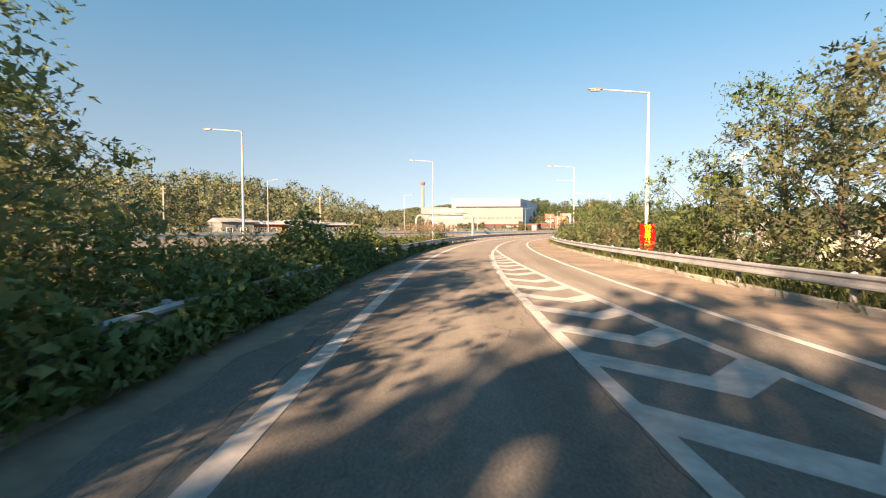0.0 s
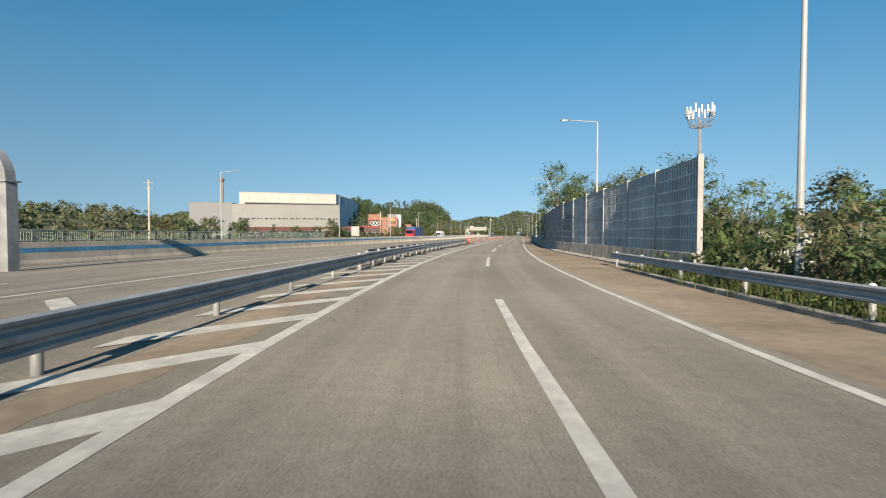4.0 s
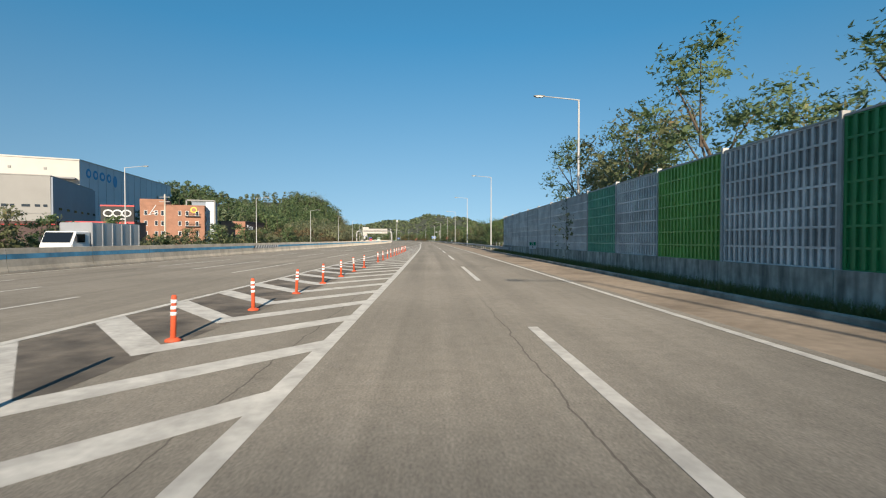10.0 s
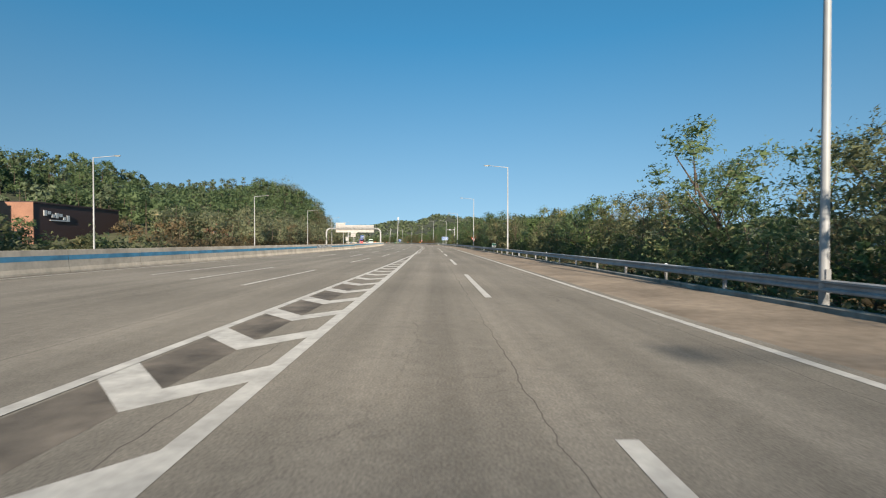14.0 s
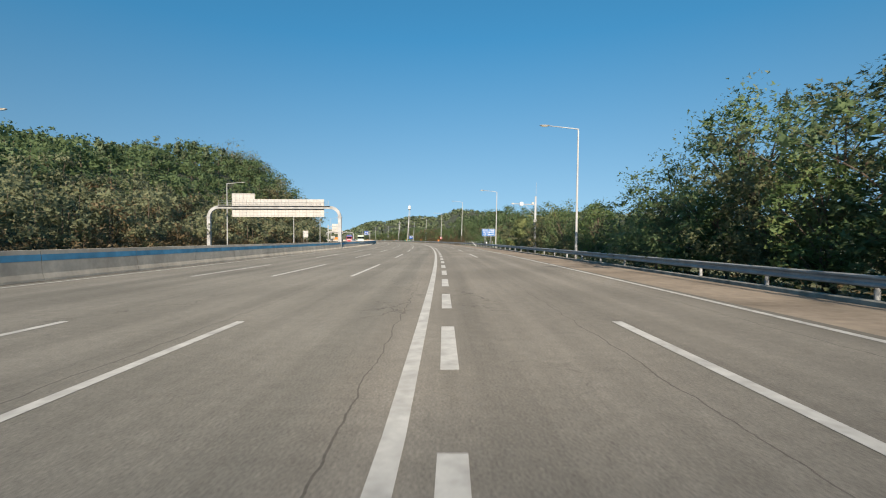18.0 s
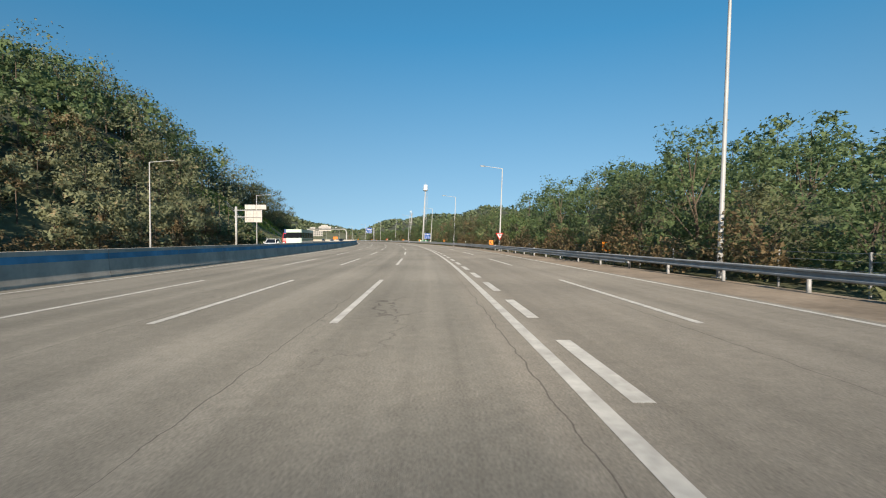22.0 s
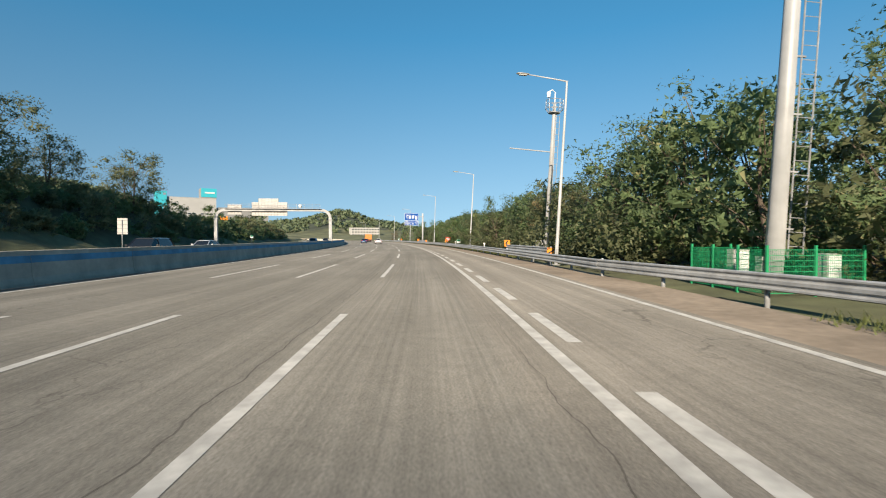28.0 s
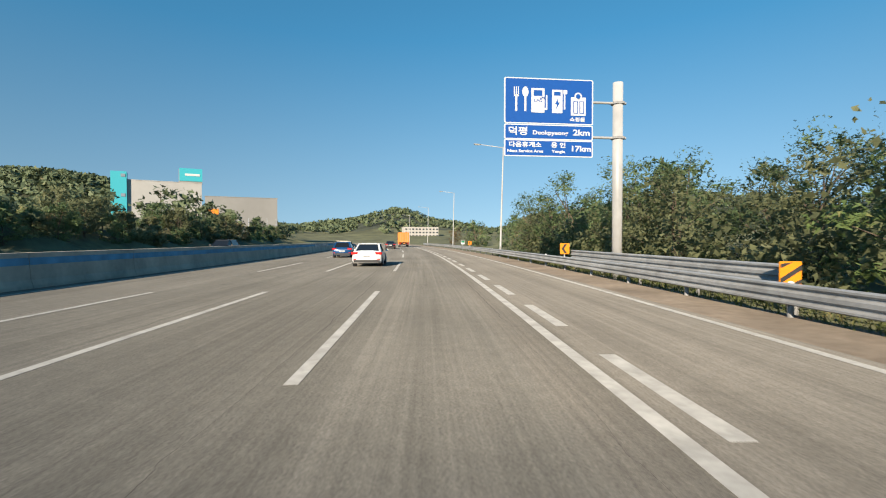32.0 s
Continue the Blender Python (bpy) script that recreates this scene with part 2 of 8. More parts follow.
def glass_material(name, color, alpha=0.25, rough=0.05):
    m = bpy.data.materials.new(name)
    m.use_nodes = True
    n, l = m.node_tree.nodes, m.node_tree.links
    b = n["Principled BSDF"]
    b.inputs["Base Color"].default_value, b.inputs["Roughness"].default_value = (*color, 1), rough
    b.inputs["Alpha"].default_value = alpha
    return m


ASPHALT = asphalt_material()
SHOULDER = shader("dusty_shoulder", (0.225, 0.182, 0.138), 0.95, 0, 0.18, 3.5, 0.4, 70.0, 0.3, 0.35, spec=0.2)
PAINT = shader("road_paint", (0.405, 0.391, 0.359), 0.8, 0, 0.12, 9.0, 0.2, 120.0, 0.22, 2.2, spec=0.2)
PATCH = shader("dark_asphalt_dirt", (0.125, 0.106, 0.084), 0.95, 0, 0.3, 3.0, 0.5, 60.0, 0.55, 0.8)
CONCRETE = shader("weathered_concrete", (0.56, 0.51, 0.43), 0.92, 0, 0.1, 5.0, 0.25, 40.0, 0.4, 1.1, objvar=0.07, spec=0.15, drip=0.25, flat=1.0)
KERB = shader("worn_kerb_concrete", (0.33, 0.30, 0.25), 0.95, 0, 0.15, 5.0, 0.3, 40.0, 0.4, 1.4, objvar=0.1, spec=0.15)
CONCRETE_DARK = shader("stained_concrete", (0.3, 0.28, 0.25), 0.92, 0, 0.15, 4.0, 0.3, 30.0, 0.5, 1.2, objvar=0.1)
BLUE_STRIPE = shader("blue_barrier_paint", (0.10, 0.30, 0.46), 0.8, 0, 0.12, 3.0, 0.1, 40.0, 0.3, 1.0)
BLACK_PAINT = shader("black_paint", (0.03, 0.03, 0.03), 0.7, 0, 0.2)
WHITE_PAINT = shader("white_paint", (0.72, 0.72, 0.7), 0.6, 0, 0.06)
STEEL = shader("galvanised_steel", (0.37, 0.375, 0.375), 0.5, 0.35, 0.12, 8.0, 0.08, 30.0, 0.2, 1.5, objvar=0.08)
STEEL_DULL = shader("dull_galvanised_steel", (0.36, 0.36, 0.355), 0.6, 0.25, 0.12, 6.0, 0.1, 30.0, 0.3, 1.0, objvar=0.08)
POLE = shader("painted_lamp_pole", (0.46, 0.46, 0.45), 0.5, 0.1, 0.06, 3.0, 0, 30, 0.15, 0.6)
LAMP_GLASS = shader("lamp_glass", (0.55, 0.55, 0.5), 0.2, 0, 0.05)
LAMP_HEAD = shader("lamp_head_metal", (0.36, 0.33, 0.28), 0.5, 0.4, 0.1)
ORANGE = shader("orange_rubber", (0.56, 0.095, 0.035), 0.65, 0, 0.12, 8.0, 0.05, 60, 0.2, 5.0, objvar=0.06)
REFLECT = shader("retroreflective_white", (0.78, 0.78, 0.76), 0.35, 0, 0.04)
PANEL_GREY = shader("grey_acoustic_panel", (0.43, 0.42, 0.40), 0.6, 0.1, 0.08, 4.0, 0.05, 40, 0.18, 0.9, objvar=0.07)
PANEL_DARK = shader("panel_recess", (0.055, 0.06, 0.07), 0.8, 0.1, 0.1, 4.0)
PANEL_GREEN = shader("green_acoustic_panel", (0.03, 0.24, 0.075), 0.5, 0.1, 0.1, 4.0, 0.05, 40, 0.18, 0.9)
PANEL_LIME = shader("light_green_acoustic_panel", (0.2, 0.43, 0.09), 0.5, 0.1, 0.1, 4.0, 0.05, 40, 0.18, 0.9)
PANEL_TEAL = shader("teal_acoustic_panel", (0.16, 0.42, 0.27), 0.5, 0.1, 0.1, 4.0, 0.05, 40, 0.18, 0.9)
GLASS_TEAL = glass_material("teal_clear_panel", (0.20, 0.62, 0.60), 0.5)
GRASS_BASE = shader("grassy_ground", (0.10, 0.102, 0.05), 0.95, 0, 0.35, 0.9, 0.6, 10, 0.4, 0.06)
HILL = shader("wooded_hill_ground", (0.05, 0.056, 0.033), 0.95, 0, 0.4, 0.5, 0.6, 3, 0.4, 0.03)
BARK = shader("bark", (0.12, 0.09, 0.065), 0.95, 0, 0.3, 9.0, 0.6, 30)
LEAF = foliage("roadside_leaves", (0.073, 0.104, 0.050), (0.187, 0.256, 0.109), (0.346, 0.320, 0.150))
LEAF_OLIVE = foliage("dusty_olive_leaves", (0.084, 0.098, 0.051), (0.224, 0.238, 0.118), (0.369, 0.274, 0.144))
# paler than the olive leaves: haze before the far woods is put into the colour
LEAF_WOOD = foliage("hazy_wood_leaves", (0.129, 0.140, 0.081), (0.271, 0.289, 0.159), (0.436, 0.345, 0.202))
LEAF_WILLOW = foliage("pale_willow_leaves", (0.15, 0.17, 0.07), (0.34, 0.37, 0.15), (0.44, 0.42, 0.19))
LEAF_PINE = foliage("pine_needles", (0.068, 0.092, 0.052), (0.170, 0.208, 0.109), (0.324, 0.248, 0.139), 0.2)
LEAF_DRY = foliage("dry_autumn_leaves", (0.133, 0.103, 0.058), (0.265, 0.196, 0.103), (0.366, 0.260, 0.128))
LEAF_VINE = foliage("vine_leaves", (0.058, 0.092, 0.031), (0.162, 0.227, 0.077), (0.314, 0.275, 0.106), 0.3)
GRASS = foliage("roadside_grass", (0.06, 0.075, 0.022), (0.14, 0.16, 0.05), (0.27, 0.22, 0.1), 0.3)
PLUME = foliage("silver_grass_plumes", (0.28, 0.2, 0.12), (0.42, 0.32, 0.2), (0.5, 0.4, 0.27), 0.3)
SIGN_BLUE = shader("blue_sign_sheet", (0.01, 0.085, 0.34), 0.65, 0, 0.04, spec=0.15)
SIGN_WHITE = shader("white_sign_sheet", (0.64, 0.64, 0.63), 0.65, 0, 0.03, spec=0.15)
SIGN_GREEN = shader("green_sign_sheet", (0.01, 0.22, 0.10), 0.65, 0, 0.04, spec=0.15)
SIGN_RED = shader("red_sign_sheet", (0.66, 0.015, 0.012), 0.65, 0, 0.06, spec=0.15)
SIGN_YELLOW = shader("amber_sign_sheet", (0.85, 0.28, 0.013), 0.45, 0, 0.06)
YELLOW_TEXT = shader("yellow_print", (0.9, 0.6, 0.03), 0.5, 0, 0.03)
SIGN_BACK = shader("aluminium_sign_back", (0.50, 0.475, 0.44), 0.6, 0.1, 0.06, 3.0, 0, 30, 0.12, 0.8)
FENCE_GREEN = shader("green_mesh_fence", (0.02, 0.30, 0.12), 0.5, 0.2, 0.1)
SLOPE_GRASS = foliage("slope_grass_blades", (0.115, 0.169, 0.036), (0.270, 0.365, 0.084), (0.405, 0.392, 0.120), 0.35)

# ---- the line of the road: heading by distance, everything is set out from it ----
REF_X0 = -1.703
REF_S = [-260, -215, -190, -165, -140, -115, -90, -60, 0, 60, 120, 180, 240, 300, 360, 420, 480, 540, 600, 660]
REF_H = [34.81, 29.72, 24.61, 19.08, 13.2, 7.41, 2.93, 0.48, -0.32, 0.18, 0.59, 1.01, 1.67, 3.29, 5.85, 8.81, 11.98, 15.65, 19.56, 23.48]


def smooth_table(xs, ys, x):
    xs, ys = np.asarray(xs, float), np.asarray(ys, float)
    m = np.gradient(ys, xs)
    x = np.clip(x, xs[0], xs[-1])
    i = np.clip(np.searchsorted(xs, x) - 1, 0, len(xs) - 2)
    w = xs[i + 1] - xs[i]
    u = (x - xs[i]) / w
    return (2 * u**3 - 3 * u**2 + 1) * ys[i] + (u**3 - 2 * u**2 + u) * w * m[i] + (3 * u**2 - 2 * u**3) * ys[i + 1] + (u**3 - u**2) * w * m[i + 1]


LS = np.arange(-400, 1500.1, 0.5)
bend = (REF_H[-1] - REF_H[-2]) / 60 * 0.85
LH = np.radians(np.where(LS > 660, np.minimum(REF_H[-1] + bend * (LS - 660), 36.0), smooth_table(REF_S, REF_H, LS)))
LX, LY = np.cumsum(-np.sin(LH) * 0.5), np.cumsum(np.cos(LH) * 0.5)
LX, LY = LX - LX[800] + REF_X0, LY - LY[800]


def head(s):
    return float(np.interp(s, LS, LH))


def at(s, d, z=0.0):
    """Place at s metres along the slip road line and d metres to its right."""
    h = np.interp(s, LS, LH)
    return Vector((float(np.interp(s, LS, LX) + math.cos(h) * d), float(np.interp(s, LS, LY) + math.sin(h) * d), z))


def table(pairs):
    xs, ys = [p[0] for p in pairs], [p[1] for p in pairs]
    return lambda s: float(np.interp(s, xs, ys))


# offsets of the main carriageway against the slip road line; before -60 it leaves the slip road and runs straight
main_edge = table([(-60, -7.4), (0, -5.9), (60, -4.25), (110, -2.95), (160, -1.2), (200, 0.0), (1500, 0.0)])
median = table([(-60, -19.2), (0, -18.9), (100, -18.7), (150, -17.6), (200, -15.8), (240, -15.1), (300, -15.2), (1500, -15.2)])
right_edge = table([(-400, 7.2), (-200, 6.7), (-160, 6.25), (-130, 6.7), (-60, 7.0), (110, 7.2), (225, 7.25), (255, 7.65), (310, 7.45), (350, 7.1), (400, 6.75), (445, 6.7), (480, 5.6), (515, 4.3), (545, 3.75), (1500, 3.7)])
right_rail = table([(-400, 10.2), (-200, 9.7), (-160, 9.0), (-130, 9.7), (-100, 9.9), (86, 10.9), (115, 11.5), (230, 10.9), (255, 11.2), (300, 10.7), (350, 10.4), (404, 9.0), (446, 8.5), (515, 6.3), (532, 5.8), (545, 5.7), (556, 5.7), (575, 5.5), (602, 5.5), (640, 5.6), (662, 5.5), (690, 5.6), (1500, 6.0)])
MAIN_TURN = radians(0.5)


def main_at(s, d, z=0.0):
    """Like at(), for the main carriageway: straight on where the slip road bends away."""
    if s >= -60:
        return at(s, d, z)
    p, k = at(-60, d, z), -60 - s
    return p + Vector((math.sin(MAIN_TURN) * k, -math.cos(MAIN_TURN) * k, 0))


# ---- mesh helpers ----
class Shape:
    """Collects faces; link() makes one mesh object of them."""

    def __init__(self):
        self.v, self.f = [], []

    def face(self, *points):
        k = len(self.v)
        self.v += [tuple(p) for p in points]
        self.f.append(tuple(range(k, k + len(points))))
        return self

    def box(self, c, size, m=None, chamfer=0.0):
        x, y, z = (q / 2 for q in size)
        k = len(self.v)
        t = min(chamfer, x * 0.9, y * 0.9)
        if t:
            ring = [(-x, -y + t), (-x + t, -y), (x - t, -y), (x, -y + t), (x, y - t), (x - t, y), (-x + t, y), (-x, y - t)]
        else:
            ring = [(-x, -y), (x, -y), (x, y), (-x, y)]
        c = Vector(c)
        for h in (-z, z):
            for a, b in ring:
                p = Vector((a, b, h))
                self.v.append(tuple((m @ p if m else p) + c))
        n = len(ring)
        self.f += [tuple(range(k + n - 1, k - 1, -1)), tuple(range(k + n, k + 2 * n))]
        self.f += [(k + i, k + (i + 1) % n, k + n + (i + 1) % n, k + n + i) for i in range(n)]
        return self

    def tube(self, points, radii, n=8, caps=True):
        """A tapered round bar along points."""
        points = [Vector(p) for p in points]
        radii = radii if isinstance(radii, (list, tuple)) else [radii] * len(points)
        k = len(self.v)
        for i, p in enumerate(points):
            t = (points[min(i + 1, len(points) - 1)] - points[max(i - 1, 0)]).normalized()
            a = t.orthogonal().normalized() if abs(t.z) < 0.99 else Vector((1, 0, 0))
            b = t.cross(a).normalized()
            a = b.cross(t).normalized()
            for j in range(n):
                w = 2 * math.pi * j / n
                self.v.append(tuple(p + (a * math.cos(w) + b * math.sin(w)) * radii[i]))
        for i in range(len(points) - 1):
            for j in range(n):
                q = k + i * n
                self.f.append((q + j, q + (j + 1) % n, q + n + (j + 1) % n, q + n + j))
        if caps:
            self.f.append(tuple(range(k + n - 1, k - 1, -1)))
            q = k + (len(points) - 1) * n
            self.f.append(tuple(range(q, q + n)))
        return self

    def sweep(self, rings, closed=True, caps=True):
        """Skin over rings of points of equal length."""
        k, n = len(self.v), len(rings[0])
        for r in rings:
            self.v += [tuple(p) for p in r]
        for i in range(len(rings) - 1):
            for j in range(n if closed else n - 1):
                q = k + i * n
                self.f.append((q + j, q + (j + 1) % n, q + n + (j + 1) % n, q + n + j))
        if caps and closed:
            self.f.append(tuple(range(k + n - 1, k - 1, -1)))
            q = k + (len(rings) - 1) * n
            self.f.append(tuple(range(q, q + n)))
        return self

    def mesh(self, name, mat=None, smooth=False):
        me = bpy.data.meshes.new(name)
        me.from_pydata(self.v, [], self.f)
        if smooth:
            me.polygons.foreach_set("use_smooth", [True] * len(me.polygons))
        if mat:
            me.materials.append(mat)
        me.update()
        return me

    def link(self, name, mat, parent=None, label="", smooth=False):
        return put(name, self.mesh(name, mat, smooth), parent, label)


def put(name, me, parent=None, label="", m=None):
    ob = new(name, me)
    if parent:
        ob.parent = parent
    if m is not None:
        ob.matrix_basis = m
    return tagged(ob, label) if label else ob


def thing(name, m, label, category, group="", kind=""):
    ob = new(name)
    ob.matrix_basis = m
    return tagged(ob, label, category, group, kind)


def placed(s, d, z=0.0, turn=0.0, main=False):
    """Pose at s, d whose y axis runs along the road (plus turn, degrees)."""
    p = main_at(s, d, z) if main else at(s, d, z)
    h = (MAIN_TURN if s < -60 else head(s)) if main else head(s)
    return Matrix.Translation(p) @ Matrix.Rotation(h + radians(turn), 4, 'Z')


post_lean = table([(200, 0.0), (300, 1.0), (380, 1.6), (480, 2.6), (520, 3.3), (600, 3.2), (650, 1.8), (760, 1.2)])


def upright(s, d, z=0.0):
    """Pose of a tall post: plumb, while the road in the bend is banked under it."""
    return placed(s, d, z) @ Matrix.Rotation(radians(post_lean(s)), 4, 'Y')


def steps(a, b, most):
    n = max(1, math.ceil((b - a) / most))
    return [a + (b - a) * i / n for i in range(n + 1)]


def ribbon(shape, s0, s1, left, right, z, most=6.0, where=at):
    """Flat strip between two offsets (numbers or tables)."""
    lf = left if callable(left) else (lambda s: left)
    rt = right if callable(right) else (lambda s: right)
    ss = steps(s0, s1, most)
    k = len(shape.v)
    for s in ss:
        shape.v += [tuple(where(s, lf(s), z)), tuple(where(s, rt(s), z))]
    shape.f += [(k + 2 * i, k + 2 * i + 1, k + 2 * i + 3, k + 2 * i + 2) for i in range(len(ss) - 1)]
    return shape


def run(shape, s0, s1, offset, profile, most=6.0, where=at):
    """A closed profile of (d, z) drawn along the road."""
    of = offset if callable(offset) else (lambda s: offset)
    return shape.sweep([[where(s, of(s) + d, z) for d, z in profile] for s in steps(s0, s1, most)])


def text(name, words, size, mat, parent, m, align='CENTER', bold=0.0):
    cu = bpy.data.curves.new(name, 'FONT')
    cu.body, cu.size, cu.align_x, cu.align_y = words, size, align, 'CENTER'
    cu.extrude, cu.offset, cu.resolution_u = 0.003, bold, 3
    cu.materials.append(mat)
    return put(name, cu, parent, m=m)

# ---- ground: one sheet to the horizon, with the wooded hills in it ----
def near_line(x, y):
    """s and d of many points against the road line."""
    rs, rx, ry, rh = LS[::8], LX[::8], LY[::8], LH[::8]
    s, d = np.empty(len(x)), np.empty(len(x))
    for a in range(0, len(x), 4000):
        b = slice(a, a + 4000)
        i = np.argmin((x[b, None] - rx) ** 2 + (y[b, None] - ry) ** 2, axis=1)
        dx, dy, h = x[b] - rx[i], y[b] - ry[i], rh[i]
        s[b], d[b] = rs[i] - np.sin(h) * dx + np.cos(h) * dy, np.cos(h) * dx + np.sin(h) * dy
    return s, d


def bump01(x, a, b):
    u = np.clip((x - a) / (b - a), 0, 1)
    return u * u * (3 - 2 * u)


def land_height(x, y):
    s, d = near_line(x, y)
    z = np.full(len(x), -0.15)
    crest = np.interp(s, [205, 250, 286, 310, 350, 390, 420, 445, 482, 509, 520, 545, 600, 640, 680, 900, 960], [0, 6, 9, 11, 15.5, 17, 20, 25.5, 24, 19, 17, 13, 8, 4.5, 4, 4, 0])
    reach = np.interp(s, [205, 300, 430, 482, 509, 545, 600, 640], [48, 40, 34, 29, 25, 17, 11, 7])
    rise = bump01(-d, 38.8, 38.8 + reach) * (1 - 0.75 * bump01(-d, 130, 240))
    z += 7 * bump01(-d, 60, 95) * bump01(600 - s, 0, 60) * bump01(s, 330, 430) * (1 - 0.75 * bump01(-d, 130, 240))
    z += crest * rise
    z += 9 * bump01(-x, 120, 175) * bump01(105 - y, 0, 40) * bump01(y + 130, 0, 60) * (1 - bump01(-x, 270, 350))
    z += 15 * bump01(-d, 100, 150) * (1 - bump01(-d, 200, 280)) * bump01(s, 225, 290) * bump01(430 - s, 0, 90)
    z += -0.15 - 7.0 * bump01(d, 14, 44) * bump01(360 - s, 0, 60) * bump01(s + 330, 0, 100)
    z += 2.8 * bump01(d, 9, 30) * bump01(s, 355, 400)
    z += 4.5 * bump01(d, 14, 32) * bump01(s, 378, 420) * bump01(530 - s, 0, 70)
    z += -1.0 * bump01(-d, 44, 60) * bump01(200 - s, 0, 40)
    z += 10.5 * bump01(-x, 66, 112) * bump01(-5 - y, 0, 60) * bump01(y + 470, 0, 80) * (1 - bump01(-x, 190, 320))
    z += 55 * np.exp(-(((x + 570) / 150) ** 2 + ((y - 915) / 130) ** 2))
    far = np.hypot(x + 20, y - 250)
    az = np.arctan2(x + 20, y - 250)
    ridge = 46 + 16 * np.sin(az * 7 + 0.6) + 11 * np.sin(az * 17 + 2) + 7 * np.sin(az * 31) + 4 * np.sin(az * 67 + 1)
    z += ridge * bump01(far, 760, 1250) * np.where(np.abs(az) < 2.6, 1.0, 0.8)
    ahead = np.exp(-((az + 0.62) / 0.16) ** 2)
    z += -24 * ahead * bump01(far, 760, 1250)
    return z


def axis(parts):
    out = []
    for a, b, n in parts:
        out += list(np.linspace(a, b, n, endpoint=False))
    return np.array(out + [parts[-1][1]])


gx = axis([(-4000, -1500, 12), (-1500, -420, 40), (-420, -30, 66), (-30, 90, 20), (90, 420, 40), (420, 1500, 36), (1500, 4000, 12)])
gy = axis([(-3500, -900, 10), (-900, -320, 20), (-320, 760, 154), (760, 1800, 60), (1800, 4500, 16)])
mx, my = np.meshgrid(gx, gy)
fx, fy = mx.ravel(), my.ravel()
fz = land_height(fx, fy)
fz += np.where(fz > 1.5, np.sin(fx * 0.21) * np.cos(fy * 0.17) * 0.5, 0)
nx = len(gx)
quads = [(j * nx + i, j * nx + i + 1, (j + 1) * nx + i + 1, (j + 1) * nx + i) for j in range(len(gy) - 1) for i in range(nx - 1)]
gm = bpy.data.meshes.new("ground")
gm.from_pydata(np.stack([fx, fy, fz], 1).tolist(), [], quads)
gm.materials.append(GRASS_BASE)
gm.materials.append(HILL)
high = [1 if max(fz[q[0]], fz[q[2]]) > 14 else 0 for q in quads]
gm.polygons.foreach_set("material_index", high)
gm.polygons.foreach_set("use_smooth", [True] * len(quads))
tagged(new("ground", gm), "grassy ground rising to wooded hills", "ground", kind="structure")

# the pointed mountain far off, the blue of the haze put into its colour
peak = Shape()
rings = []
for k in range(9):
    r, z = 430 * (1 - k / 8) ** 1.3 + 4, 156 * k / 8 - 10
    rings.append([(800 + r * math.cos(a) * 1.2 * (1 + 0.16 * math.sin(3 * a + k)), 2212 + r * math.sin(a) * (1 + 0.12 * math.sin(5 * a)), z) for a in [2 * math.pi * j / 26 for j in range(26)]])
peak.sweep(rings)
tagged(peak.link("backdrop", shader("hazy_mountain", (0.16, 0.23, 0.29), 1.0, 0, 0.12, 0.02, spec=0.0), smooth=True), "distant pointed mountain, blue with haze", "mountain", kind="structure")

# ---- roads ----
def slab(name, rows, where, mat, label, category):
    """A road slab from rows of s, left and right offset, with edges that go down."""
    sh = Shape()
    rings = []
    for s, a, b in rows:
        rings.append([where(s, a - 0.12, -0.14), where(s, a, 0.0), where(s, b, 0.0), where(s, b + 0.12, -0.14)])
    sh.sweep(rings, closed=False)
    return lane_marks(tagged(sh.link(name, mat), label, category, kind="structure"))


def lane_marks(ob):
    """Stores how far across and along the road each corner lies, for the wear of the asphalt."""
    co = np.array([v.co[:] for v in ob.data.vertices])
    s, d = near_line(co[:, 0], co[:, 1])
    mark = ob.data.attributes.new("lane", 'FLOAT_VECTOR', 'POINT')
    mark.data.foreach_set("vector", np.stack([d, s, np.zeros(len(s))], 1).ravel().astype(np.float32))
    return ob


ss = steps(-60, 1490, 5.0)
slab("road", [(s, median(s) + 0.05, right_edge(s) + 0.35) for s in ss], at, ASPHALT, "worn grey asphalt motorway carriageway, six lanes", "road")
ss = steps(-395, -60, 5.0)
slab("slip_road", [(s, -1.55, right_edge(s) + 0.35) for s in ss], at, ASPHALT, "two-lane asphalt slip road bending right to the motorway", "road")
slab("main_road", [(s, -19.2, -7.0 if s < -95 else -4.6) for s in steps(-395, -60, 5.0)], main_at, ASPHALT, "worn grey asphalt main carriageway before the merge", "road")
opp = steps(-395, 1490, 5.0)
slab("opposite_road", [(s, median(max(s, -60)) - 17.6, median(max(s, -60)) - 0.75) for s in opp], main_at, ASPHALT, "worn grey asphalt carriageway for oncoming traffic", "road")
for a, b in ((-395, -60), (-60, 1490)):
    sh = Shape()
    sh.sweep([[at(s, right_edge(s) + 0.33, -0.2), at(s, right_edge(s) + 0.33, -0.004), at(s, right_rail(s) + 0.5, 0.02), at(s, right_rail(s) + 0.9, -0.35)] for s in steps(a, b, 5.0)], closed=False)
    tagged(sh.link("hard_shoulder", SHOULDER), "dusty brown hard shoulder beside the edge line", "shoulder", kind="structure")
# the merge triangle between slip road and main road, dark with dirt
sh = Shape()
sh.sweep([[at(s, -9.6 + 2.2 * (s + 110) / 50 if s < -60 else main_edge(s) - 0.5, -0.012), at(s, -1.5, -0.012)] for s in steps(-153, -56, 4.0)], closed=False)
lane_marks(tagged(sh.link("merge_pavement", ASPHALT), "asphalt triangle between slip road and motorway", "road", kind="structure"))

